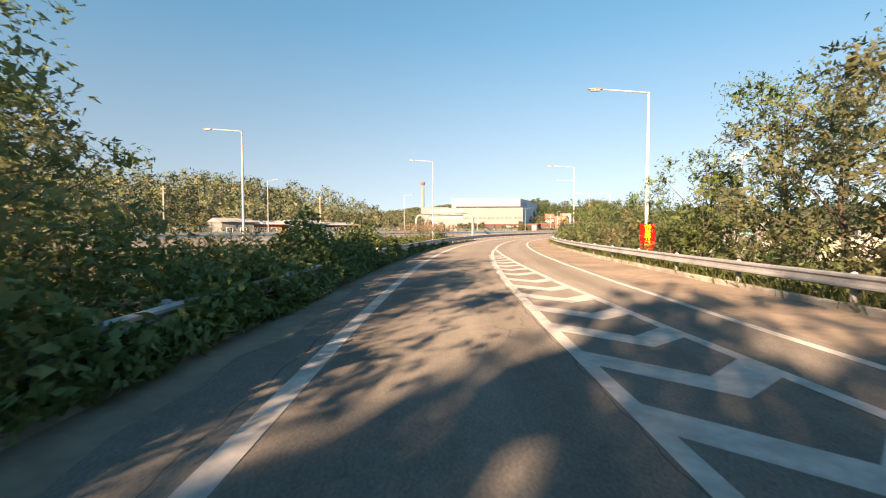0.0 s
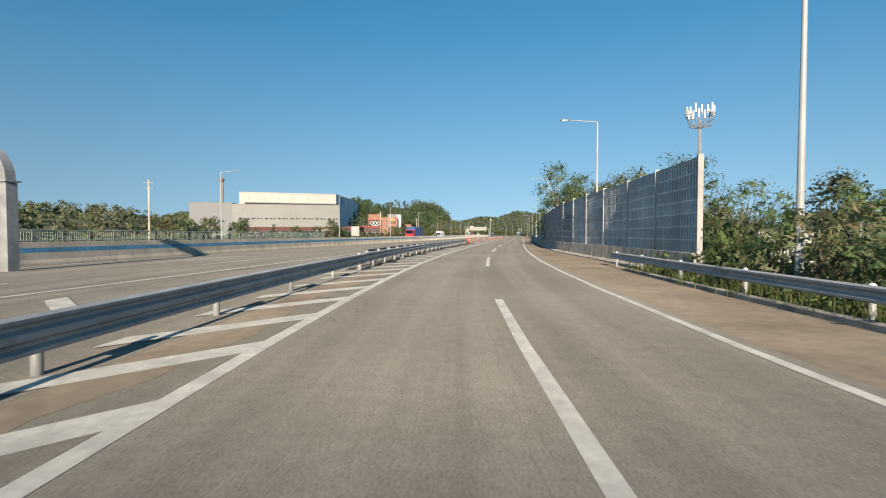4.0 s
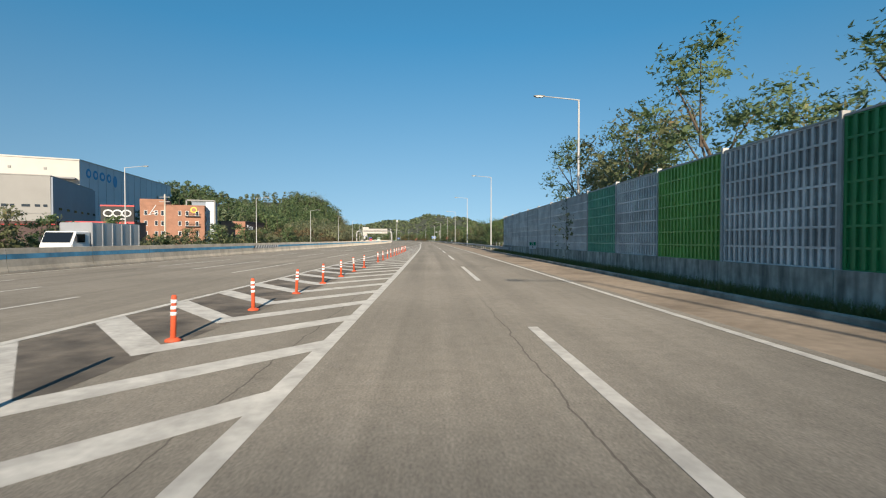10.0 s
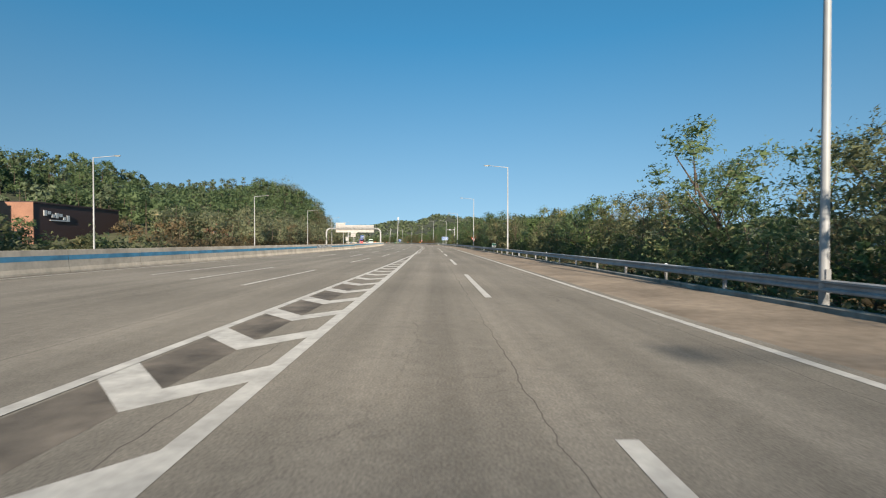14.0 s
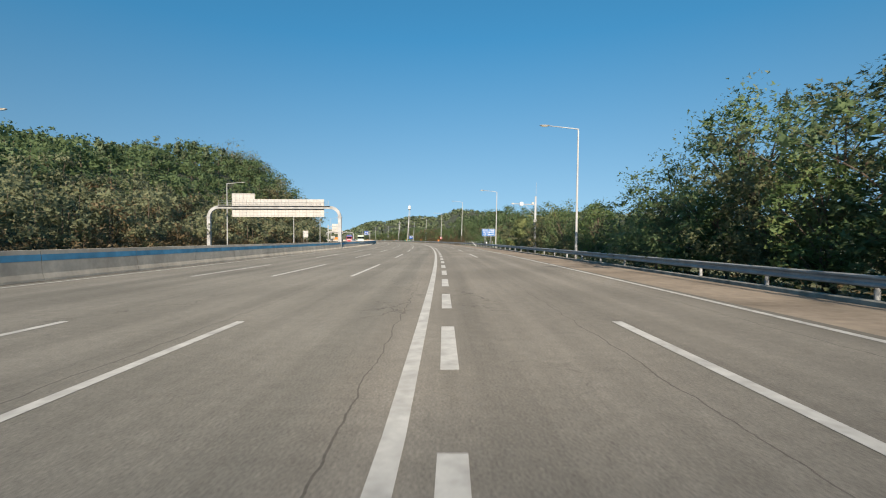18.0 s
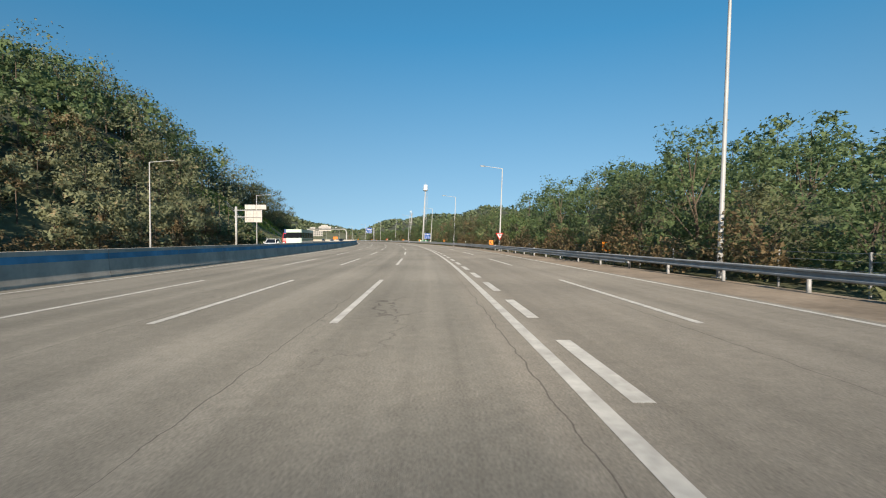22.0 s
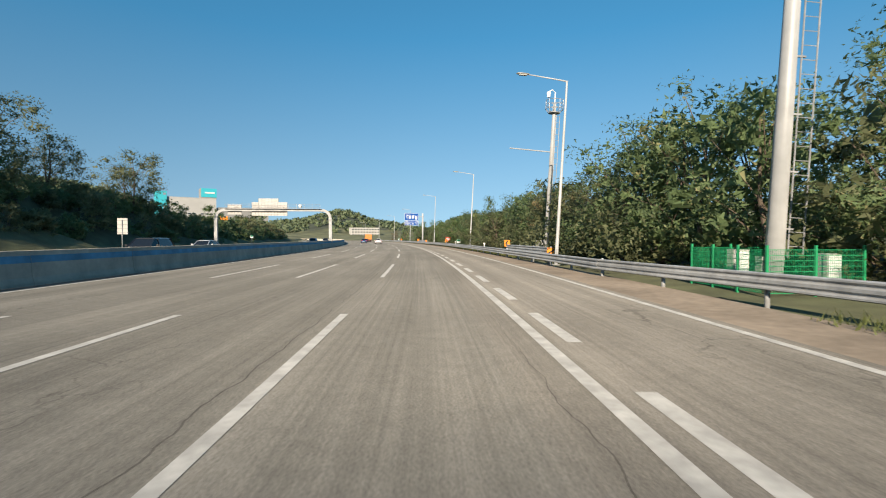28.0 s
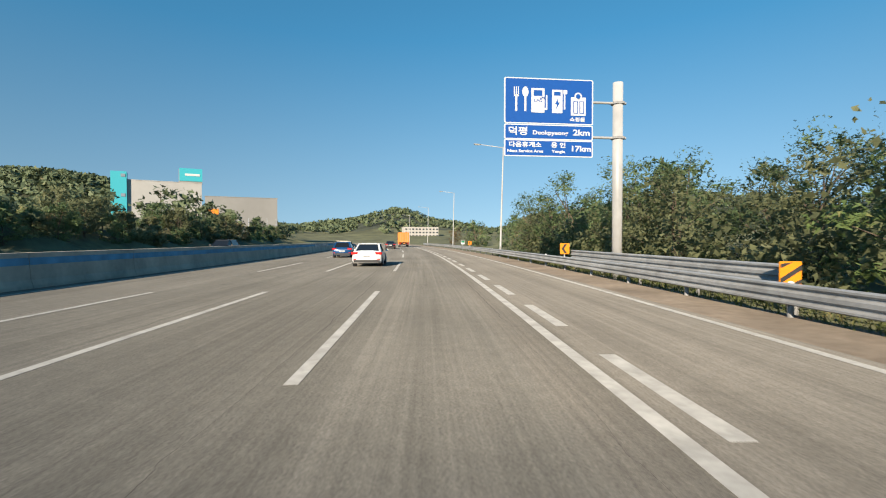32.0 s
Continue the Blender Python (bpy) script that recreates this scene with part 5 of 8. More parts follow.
# ---- masts ----
def ladder(parent, x, y, z0, z1, w=0.45):
    for dx in (-w / 2, w / 2):
        Shape().tube([(x + dx, y, z0), (x + dx, y, z1)], 0.03, 6).link("ladder_rail", STEEL, parent)
    z = z0 + 0.4
    rungs = Shape()
    while z < z1:
        rungs.tube([(x - w / 2, y, z), (x + w / 2, y, z)], 0.015, 5, False)
        z += 0.5
    rungs.link("rungs", STEEL, parent)


mast = thing("floodlight_mast", upright(552.0, 10.4), "tall galvanised mast with a ladder and round equipment cage", "mast")
Shape().tube([(0, 0, -0.3), (0, 0, 8), (0, 0, 20.6)], [0.31, 0.26, 0.2], 16).link("pole", POLE, mast, smooth=True)
ladder(mast, 0.75, 0, 1.0, 20.0, 0.55)
for z in np.arange(2, 20, 2.0):
    Shape().box((0.45, 0, float(z)), (0.35, 0.06, 0.06)).link("ladder_bracket", STEEL_DULL, mast)
Shape().tube([(0, 0, 20.4), (0, 0, 20.7), (0, 0, 20.75)], [0.5, 1.0, 1.02], 16).link("platform", STEEL_DULL, mast)
Shape().tube([(0, 0, 20.8), (0, 0, 22.9)], 0.72, 16).link("equipment_drum", WHITE_PAINT, mast)
for k in range(10):
    a = 2 * math.pi * k / 10
    Shape().tube([(0.98 * math.cos(a), 0.98 * math.sin(a), 20.75), (0.98 * math.cos(a), 0.98 * math.sin(a), 21.9)], 0.02, 5).link("cage_post", STEEL, mast)
for z in (21.3, 21.9):
    Shape().tube([(0.98 * math.cos(2 * math.pi * k / 16), 0.98 * math.sin(2 * math.pi * k / 16), z) for k in range(17)], 0.02, 5).link("cage_ring", STEEL, mast)
Shape().tube([(0, 0, 22.9), (0, 0, 24.2)], 0.03, 6).link("lightning_rod", STEEL, mast)
Shape().box((-0.6, 0, 12.1), (0.7, 0.7, 0.06)).link("rest_platform", STEEL_DULL, mast)
for dx, dy in ((-0.95, -0.35), (-0.95, 0.35), (-0.3, -0.35)):
    Shape().tube([(dx, dy, 12.1), (dx, dy, 13.1)], 0.02, 5).link("guard_post", STEEL, mast)

# green mesh fence round the mast's foot
gf = thing("mesh_fence", placed(551.2, 9.5, -0.2), "green welded mesh fence round the mast foot", "fence")
for (x0, y0, x1, y1) in ((-0.5, -0.8, -0.5, 3.4), (-0.5, 3.4, 2.7, 3.4), (2.7, 3.4, 2.7, -0.8), (2.7, -0.8, -0.5, -0.8)):
    n = 3 if abs(y1 - y0) > 2 else 2
    for i in range(n):
        a, b = Vector((x0 + (x1 - x0) * i / n, y0 + (y1 - y0) * i / n, 0)), Vector((x0 + (x1 - x0) * (i + 1) / n, y0 + (y1 - y0) * (i + 1) / n, 0))
        Shape().box(a + Vector((0, 0, 0.8)), (0.07, 0.07, 1.65)).link("post", FENCE_GREEN, gf)
        mesh_ = Shape()
        for k in range(1, 26):
            p = a.lerp(b, k / 26)
            mesh_.tube([p + Vector((0, 0, 0.08)), p + Vector((0, 0, 1.5))], 0.008, 3, False)
        for k in range(9):
            z = 0.1 + 1.38 * k / 8
            mesh_.tube([a + Vector((0, 0, z)), b + Vector((0, 0, z))], 0.01, 3, False)
        mesh_.link("mesh_panel", FENCE_GREEN, gf)
for x, y, w, h in ((2.0, -0.3, 0.5, 0.9), (0.2, 1.6, 0.6, 1.0), (1.9, 2.6, 0.4, 0.7)):
    cb = thing("control_box", placed(551.2 + y, 9.5 + x), "pale grey control cabinet inside the mesh fence", "cabinet", "control cabinets")
    Shape().box((0, 0, 0.55 + h / 2 - 0.3), (w, 0.4, h), chamfer=0.02).link("body", SIGN_BACK, cb)
    Shape().box((0, -0.205, 0.55 + h / 2 - 0.3), (w * 0.85, 0.02, h * 0.85)).link("door", WHITE_PAINT, cb)
    for dx in (-w * 0.35, w * 0.35):
        Shape().box((dx, 0, 0.1), (0.06, 0.3, 0.4)).link("leg", STEEL_DULL, cb)

# camera poles
cp = thing("camera_pole", upright(575.6, 8.9), "tall camera pole with a round basket on top", "camera pole")
Shape().tube([(0, 0, -0.3), (0, 0, 12.0), (0, 0, 12.9)], [0.21, 0.15, 0.13], 12).link("pole", POLE, cp, smooth=True)
ladder(cp, 0.35, 0, 6, 12, 0.3)
for k in range(10):
    a = 2 * math.pi * k / 10
    Shape().tube([(0.5 * math.cos(a), 0.5 * math.sin(a), 12.2), (0.74 * math.cos(a), 0.74 * math.sin(a), 12.5), (0.74 * math.cos(a), 0.74 * math.sin(a), 13.2)], 0.02, 5).link("basket_bar", STEEL, cp)
for z in (12.5, 12.85, 13.2):
    Shape().tube([(0.74 * math.cos(2 * math.pi * k / 12), 0.74 * math.sin(2 * math.pi * k / 12), z) for k in range(13)], 0.025, 5).link("basket_ring", STEEL, cp)
Shape().tube([(0, 0, 12.15), (0, 0, 12.2)], 0.5, 12).link("basket_floor", STEEL_DULL, cp)
Shape().tube([(0, 0, 12.4), (0, 0, 13.9), (-0.25, 0, 14.1), (-0.55, 0, 13.9)], 0.05, 6).link("camera_stalk", WHITE_PAINT, cp)
Shape().tube([(-0.55, 0, 13.45), (-0.55, 0, 13.9)], [0.13, 0.17], 10).link("dome_camera", WHITE_PAINT, cp)
Shape().tube([(0, 0, 8.9), (-3.6, 0, 9.0)], 0.045, 6).link("arm", POLE, cp)
c2 = thing("camera_pole", upright(304.8, 12.3), "steel camera pole with side arm and boxes", "camera pole")
Shape().tube([(0, 0, -0.3), (0, 0, 6.9)], [0.15, 0.11], 12).link("pole", POLE, c2, smooth=True)
Shape().tube([(0.0, 0, 5.9), (-3.0, 0, 5.95)], 0.05, 8).link("arm", POLE, c2)
Shape().tube([(-0.05, 0, 4.6), (-1.35, 0, 5.9)], 0.03, 6).link("strut", POLE, c2)
Shape().box((-1.75, -0.05, 5.95), (0.4, 0.5, 0.42), chamfer=0.05).link("camera_housing", WHITE_PAINT, c2)
Shape().box((-2.8, -0.05, 5.95), (0.2, 0.3, 0.16)).link("flash_unit", SIGN_BACK, c2)
Shape().box((-0.35, 0, 6.05), (0.25, 0.2, 0.25)).link("radar_unit", SIGN_BACK, c2)
Shape().tube([(0.05, 0, 6.9), (0.05, 0, 8.6)], 0.015, 5).link("aerial", STEEL, c2)
for z in (1.0, 3.4, 3.9):
    Shape().box((-0.05, -0.2, z), (0.4, 0.25, 0.5 if z < 2 else 0.3), chamfer=0.02).link("equipment_box", SIGN_BACK, c2)

# mobile phone mast behind the wall
pm = thing("phone_mast", Matrix.Translation((42.3, -11.0, -6.5)), "phone mast with a ring of antennas above the trees", "mast")
Shape().tube([(0, 0, 0), (0, 0, 32.5)], [0.5, 0.3], 14).link("pole", STEEL, pm, smooth=True)
for z, r in ((31.2, 2.0), (33.6, 2.9), (32.4, 2.5)):
    Shape().tube([(r * math.cos(2 * math.pi * k / 20), r * math.sin(2 * math.pi * k / 20), z) for k in range(21)], 0.06, 5).link("platform_ring", STEEL, pm)
for k in range(14):
    a = 2 * math.pi * k / 14
    Shape().tube([(2.0 * math.cos(a), 2.0 * math.sin(a), 31.2), (2.9 * math.cos(a), 2.9 * math.sin(a), 33.7)], 0.05, 5).link("cage_bar", STEEL, pm)
    Shape().tube([(0.3 * math.cos(a), 0.3 * math.sin(a), 31.0), (2.0 * math.cos(a), 2.0 * math.sin(a), 31.2)], 0.05, 5).link("spoke", STEEL, pm)
    Shape().box((2.6 * math.cos(a), 2.6 * math.sin(a), 34.2 + 0.5 * (k % 3 == 0)), (0.35, 0.35, 1.9), chamfer=0.08).link("antenna", WHITE_PAINT, pm)

# ---- plants ----
def leaf_mesh(name, pts, size, mat, seed, long=1.8, up=0.2, droop=0.0, spread=0.45, outs=None):
    """A sprig of two slim leaves at each point, turned at random; outs: the way out of the crown, which softens the shading."""
    rng = np.random.default_rng(seed)
    n = len(pts)
    ax = rng.normal(size=(n, 3))
    ax[:, 2] = ax[:, 2] * 0.6 - droop
    ax /= np.linalg.norm(ax, axis=1)[:, None]
    nr = rng.normal(size=(n, 3)) + np.array([0, 0, up * 3])
    sd_ = np.cross(ax, nr)
    sd_ /= np.linalg.norm(sd_, axis=1)[:, None] + 1e-9
    nr = np.cross(sd_, ax)
    L = (np.asarray(size) * (1 - spread + 2 * spread * rng.random(n)))[:, None]
    W = L / long
    v = np.empty((n, 2, 3, 3))
    for k, turn in enumerate((0.55, -0.55)):
        way = ax * math.cos(turn) + sd_ * math.sin(turn) + nr * (0.25 - 0.5 * rng.random(n))[:, None]
        root = pts + ax * L * (0.35 * k - 0.45)
        across = np.cross(way, nr)
        v[:, k, 0], v[:, k, 1], v[:, k, 2] = root - across * W * 0.5, root + across * W * 0.5, root + way * L * 0.85
    if outs is None:
        outs = rng.normal(size=(n, 3)) * 0.6 + np.array([0, 0, 1.0])
    outs = (outs / (np.linalg.norm(outs, axis=1)[:, None] + 1e-9))[:, None, :]
    face = np.cross(v[:, :, 1] - v[:, :, 0], v[:, :, 2] - v[:, :, 0])
    face /= np.linalg.norm(face, axis=2)[:, :, None] + 1e-12
    turned = (face * outs).sum(2) < 0
    v[turned] = v[turned][:, [1, 0, 2]]
    face[turned] *= -1
    soft = np.repeat((outs * 0.8 + face * 0.5)[:, :, None, :], 3, axis=2).reshape(-1, 3)
    soft /= np.linalg.norm(soft, axis=1)[:, None]
    me = bpy.data.meshes.new(name)
    me.vertices.add(n * 6)
    me.vertices.foreach_set("co", v.reshape(-1))
    me.loops.add(n * 6)
    me.loops.foreach_set("vertex_index", np.arange(n * 6))
    me.polygons.add(n * 2)
    me.polygons.foreach_set("loop_start", np.arange(0, n * 6, 3))
    me.polygons.foreach_set("loop_total", np.full(n * 2, 3))
    me.materials.append(mat)
    me.update()
    me.validate()
    me.polygons.foreach_set("use_smooth", np.ones(len(me.polygons), dtype=bool))
    me.normals_split_custom_set_from_vertices(soft)
    return me


def clumps(centres, radii, per, rng, shell=0.55):
    """Points scattered in many soft balls, denser towards their skins, and the way out of each ball."""
    out, ways = [], []
    for c, r in zip(centres, radii):
        d = rng.normal(size=(per, 3))
        d /= np.linalg.norm(d, axis=1)[:, None]
        out.append(c + d * (r * (shell + (1 - shell) * rng.random(per)) * rng.random(per) ** 0.25)[:, None] * np.array([1, 1, 0.75]))
        ways.append(d)
    return np.concatenate(out), np.concatenate(ways)


def tree_thing(name, seed, h, rad, trunk_h, leaf_mat, leaves=2400, size=0.24, lean=0.1, label="", droop=0.0, bark=None):
    """A tree with tapered trunk, limbs and a crown of many leaves, foot at the origin."""
    rng = np.random.default_rng(seed)
    ob = thing(name, Matrix.Identity(4), label, "tree", "trees")
    sh = Shape()
    tip = np.array([rng.normal() * lean * h, rng.normal() * lean * h, h * 0.82])
    mid = tip * np.array([0.35, 0.35, 0.5]) + np.array([rng.normal() * 0.15, rng.normal() * 0.15, 0])
    r0 = 0.018 * h + 0.03
    sh.tube([(0, 0, -0.6), tuple(mid * 0.5), tuple(mid), tuple(tip)], [r0 * 1.0, r0 * 0.7, r0 * 0.45, r0 * 0.12], 7)
    centres, radii = [], []
    n = 14
    for i in range(n):
        u = (i + 0.5) / n
        z = trunk_h * 0.6 + (h - trunk_h * 0.6) * (0.02 + 0.86 * u)
        reach = rad * math.sin(math.pi * min(0.95, 0.28 + 0.62 * u)) * (0.7 + 0.6 * rng.random())
        a = i * 2.4 + rng.normal() * 0.4
        end = np.array([math.cos(a) * reach, math.sin(a) * reach, z + 0.14 * h * rng.random() - droop * h * 0.1])
        root = np.array([0, 0, max(trunk_h * 0.6, z - 0.28 * h)])
        k = root[2] / (h * 0.82)
        root[:2] = tip[:2] * k
        end[:2] += tip[:2] * k
        sh.tube([tuple(root), tuple(root * 0.45 + end * 0.55 + np.array([0, 0, 0.08 * h * rng.random()])), tuple(end)], [r0 * 0.24, r0 * 0.14, r0 * 0.05], 5, False)
        for _ in range(3):
            t = 0.45 + 0.55 * rng.random()
            c = root * (1 - t) + end * t + rng.normal(size=3) * rad * 0.17
            centres.append(c)
            radii.append(rad * (0.2 + 0.16 * rng.random()))
        centres.append(end)
        radii.append(rad * (0.2 + 0.12 * rng.random()))
    centres.append(tip + np.array([0, 0, h * 0.08]))
    radii.append(rad * 0.28)
    radii = [r * 1.22 for r in radii]
    pts, ways = clumps(centres, radii, max(6, leaves // len(centres)), rng, 0.75)
    core, inner = clumps(centres, [r * 0.55 for r in radii], max(2, leaves // 6 // len(centres)), rng, 0.3)
    sizes = np.concatenate([np.full(len(pts), size), np.full(len(core), size * 2.2)])
    pts, ways = np.concatenate([pts, core]), np.concatenate([ways, inner])
    middle = pts - np.array([tip[0] * 0.6, tip[1] * 0.6, trunk_h + (h - trunk_h) * 0.35])
    ways = ways * 0.7 + middle / (np.linalg.norm(middle, axis=1)[:, None] + 1e-9) * 0.6
    sh.link("trunk", bark or BARK, ob)
    put("crown", leaf_mesh(name + "_leaves", pts, sizes, leaf_mat, seed + 1, long=2.4, droop=droop, outs=ways), ob)
    return ob


rt_ = random.Random(42)
TREES = {
    "tall": [tree_thing("roadside_tree", 1, 8.4, 3.6, 0.9, LEAF, 4100, 0.155, label="tall roadside tree with loose feathery green crown"),
             tree_thing("roadside_tree", 2, 7.8, 3.5, 0.8, LEAF_OLIVE, 4100, 0.155, label="tall roadside tree with dusty olive crown"),
             tree_thing("roadside_tree", 3, 8.8, 3.2, 1.1, LEAF, 4000, 0.155, 0.14, label="slender roadside tree with uneven green crown")],
    "mid": [tree_thing("young_tree", 4, 5.4, 2.4, 0.7, LEAF, 2500, 0.135, label="young roadside tree with bushy green crown"),
            tree_thing("young_tree", 5, 4.9, 2.3, 0.6, LEAF_OLIVE, 2500, 0.135, label="young roadside tree turning olive and brown"),
            tree_thing("young_tree", 6, 5.8, 2.1, 1.0, LEAF_VINE, 2400, 0.135, label="vine-covered young tree with bright leaves")],
    "bush": [tree_thing("bush", 7, 2.9, 1.7, 0.25, LEAF, 850, 0.14, label="dense green roadside bush"),
             tree_thing("bush", 8, 2.4, 1.6, 0.2, LEAF_VINE, 850, 0.14, label="low bush overgrown with bright vines"),
             tree_thing("bush", 9, 2.6, 1.5, 0.2, LEAF_OLIVE, 850, 0.14, label="low bush with olive leaves")],
    "back_tall": [tree_thing("roadside_tree", 21, 8.3, 3.1, 0.8, LEAF, 1000, 0.34, label="tall green tree standing behind the roadside row"),
                  tree_thing("roadside_tree", 22, 7.9, 3.0, 0.7, LEAF_OLIVE, 1000, 0.34, label="tall olive tree standing behind the roadside row")],
    "back_mid": [tree_thing("young_tree", 24, 5.4, 2.3, 0.6, LEAF, 850, 0.3, label="bushy green tree standing back from the road"),
                 tree_thing("young_tree", 25, 5.0, 2.2, 0.6, LEAF_OLIVE, 850, 0.3, label="bushy olive tree standing back from the road")],
    "back_bush": [tree_thing("bush", 27, 2.8, 1.8, 0.2, LEAF, 700, 0.33, label="green bush on the far verge"),
                  tree_thing("bush", 28, 2.6, 1.7, 0.2, LEAF_OLIVE, 700, 0.33, label="olive bush on the far verge")],
    "dry": [tree_thing("autumn_tree", 10, 6.2, 2.2, 1.4, LEAF_DRY, 1900, 0.16, label="half-bare tree with dry brown leaves")],
    "willow": [tree_thing("willow", 12, 5.6, 2.9, 0.9, LEAF_WILLOW, 3200, 0.3, label="rounded willow with drooping light green leaves", droop=1.2)],
}
used = set()


def plant(kind, s, d, scale=1.0, z=0.0, pick=None, where=None, vary=0.13):
    group = TREES[kind]
    src = group[rt_.randrange(len(group)) if pick is None else pick]
    p = where if where is not None else at(s, d, z)
    sc = scale * rt_.uniform(1 - vary, 1 + vary)
    m = Matrix.Translation(p) @ Matrix.Rotation(rt_.uniform(0, 6.28), 4, 'Z') @ Matrix.Diagonal((sc * rt_.uniform(0.92, 1.1), sc * rt_.uniform(0.92, 1.1), sc, 1))
    if src.name not in used:
        used.add(src.name)
        src.matrix_basis = m
        return src
    k = src.matrix_basis.to_scale()
    return copy_thing(src, m @ Matrix.Diagonal((1 / k.x, 1 / k.y, 1 / k.z, 1)))


def row(kinds, s0, s1, d0, d1, gap, scale=1.0, z=-0.3):
    s = s0
    while s < s1:
        rail = right_rail(s) if d0 > 0 else 0
        plant(rt_.choice(kinds), s + rt_.uniform(-0.3, 0.3) * gap, rail + rt_.uniform(d0, d1), scale * rt_.uniform(0.85, 1.12), z)
        s += gap


# right-hand side, from the slip road onwards; offsets are behind the guardrail
row(["tall"], -226, -200, 3.6, 6.5, 4.0, 1.0, -0.6)
row(["back_tall"], -222, -208, 8.0, 12.0, 6, 1.1, -1.5)
row(["bush", "mid"], -224, -198, 2.4, 4.0, 4.2, 0.85, -0.6)
row(["bush"], -198, -158, 1.7, 3.0, 2.4, 1.05, -0.6)
row(["mid"], -200, -164, 2.8, 4.6, 3.0, 0.76, -0.7)
row(["mid", "bush"], -198, -166, 4.6, 7.5, 4.5, 1.0, -1.2)
row(["bush"], -142, -98, 1.6, 4.0, 3.0, 0.8, -0.9)
row(["mid"], -130, -117, 2.6, 4.2, 2.1, 0.7, -0.9)
row(["bush"], -117, -98, 1.8, 3.4, 2.6, 1.05, -0.8)
row(["bush"], -158, -142, 2.2, 4.0, 4.0, 0.5, -1.0)
row(["bush", "mid"], -108, -96, 3.0, 5.5, 3.0, 0.72, -0.6)
row(["tall", "mid"], -97, -62, 5.4, 7.5, 4.0, 0.9, -0.5)
row(["tall"], -54, -34, 4.4, 5.6, 4.4, 1.1, -0.3)
for s, sc in ((-53.0, 1.25), (-47.0, 1.3)):
    plant("tall", s, 13.6, sc * 0.95, -0.3)
row(["tall"], 18, 36, 6.6, 8.0, 5.0, 1.08, -0.6)
row(["tall"], 38, 51, 6.6, 8.2, 4.4, 1.15, -0.5)
for s, d, sc in ((53.5, 15.6, 1.2), (56.5, 15.0, 1.32), (60.5, 16.2, 1.1), (63.5, 16.4, 1.02), (74.5, 16.8, 0.62)):
    plant("tall", s, d, sc, -0.5)
tree_top = table([(92, 2.5), (96, 3.7), (102, 5.3), (110, 5.8), (117, 5.6), (124, 5.9), (132, 5.7), (144, 5.8), (149, 6.2), (157, 5.8), (172, 4.6), (185, 5.0), (205, 6.3), (225, 7.0), (240, 6.9), (246, 5.0), (252, 6.2), (260, 8.3), (272, 7.8), (278, 6.6), (283, 3.4), (287, 4.2), (297, 5.8), (303, 5.3), (308, 4.4), (313, 4.8), (318, 5.6), (323, 5.9), (327, 5.0), (331, 1.5), (345, 1.4), (358, 1.5), (370, 2.2), (383, 4.4), (391, 7.0), (403, 7.6), (411, 7.0), (416, 5.6), (428, 4.6), (434, 5.0), (440, 5.8), (441, 5.2), (453, 7.4), (480, 7.2), (500, 6.5), (530, 6.6), (540, 5.7), (549, 7.2), (556, 9.2), (566, 9.4), (573, 8.6), (582, 7.7), (595, 7.0), (608, 6.6), (632, 5.8), (650, 5.4), (656, 5.0), (664, 5.4), (672, 6.2), (680, 6.6), (707, 5.8), (800, 6.0)])


def plant_high(s, d, top, back=""):
    """A tree of about the given height behind the guardrail."""
    kind, tall = ("tall", 8.3) if top > 5.0 else ("mid", 5.4) if top > 3.2 else ("bush", 2.8)
    if 318 < s < 329:
        kind, tall = "willow", 5.4
    elif s > 440 and top > 4.0 and rt_.random() < (0.3 if 485 < s < 545 else 0.05):
        kind, tall = "dry", 6.2
    if back and kind in ("tall", "mid", "bush"):
        kind = back + kind
    plant(kind, s, right_rail(s) + d, (top + 0.5) / tall, -0.4, vary=0.05)


s = 102.8
while s < 700:
    top, back = tree_top(s), 2.0 if 318 < s < 332 else 0.8 if 396 < s < 428 else 5.2 if 504 < s < 545 else 6.2 if 545 < s < 558 else 3.0 if 540 < s < 606 else 2.4 if 660 < s < 692 else 0.0
    plant_high(s, back + rt_.uniform(2.9, 5.0), top * rt_.uniform(0.88, 1.04) * (0.8 if s < 111 else 1.0))
    s += 3.1 if 544 < s < 606 else 3.7 if top > 5 else 3.4
s = 106.0
while s < 790:
    top = tree_top(s)
    plant_high(s, rt_.uniform(7.0, 11.0), top * rt_.uniform(0.85, 1.1), "back_")
    s += 4.5 if 540 < s < 606 else 6.5 if s < 700 else 12.0

# beside the slip road on the inner side
for s, d, k, sc in ((-211.5, -8.8, "mid", 1.1), (-213.6, -7.4, "tall", 0.98), (-217.0, -6.3, "tall", 0.95), (-220.5, -7.6, "tall", 0.95), (-224, -6.4, "tall", 0.9), (-227, -9.0, "tall", 1.0)):
    plant(k, s, d, sc, -0.4)
# a closed row behind, which shades the start of the slip road
row(["back_tall"], -266, -240, -12.5, -3.8, 2.3, 1.5, -0.4)
row(["back_tall"], -262, -237, -13.0, -3.6, 3.2, 1.2, -0.4)
row(["back_tall"], -268, -238, 2.6, 8.0, 2.6, 1.45, -0.4)
s = -226.0
while s < -207:
    plant("bush", s, rt_.uniform(-5.0, -3.4), rt_.uniform(0.55, 0.8), -0.35, pick=rt_.choice((0, 1)))
    s += 2.2
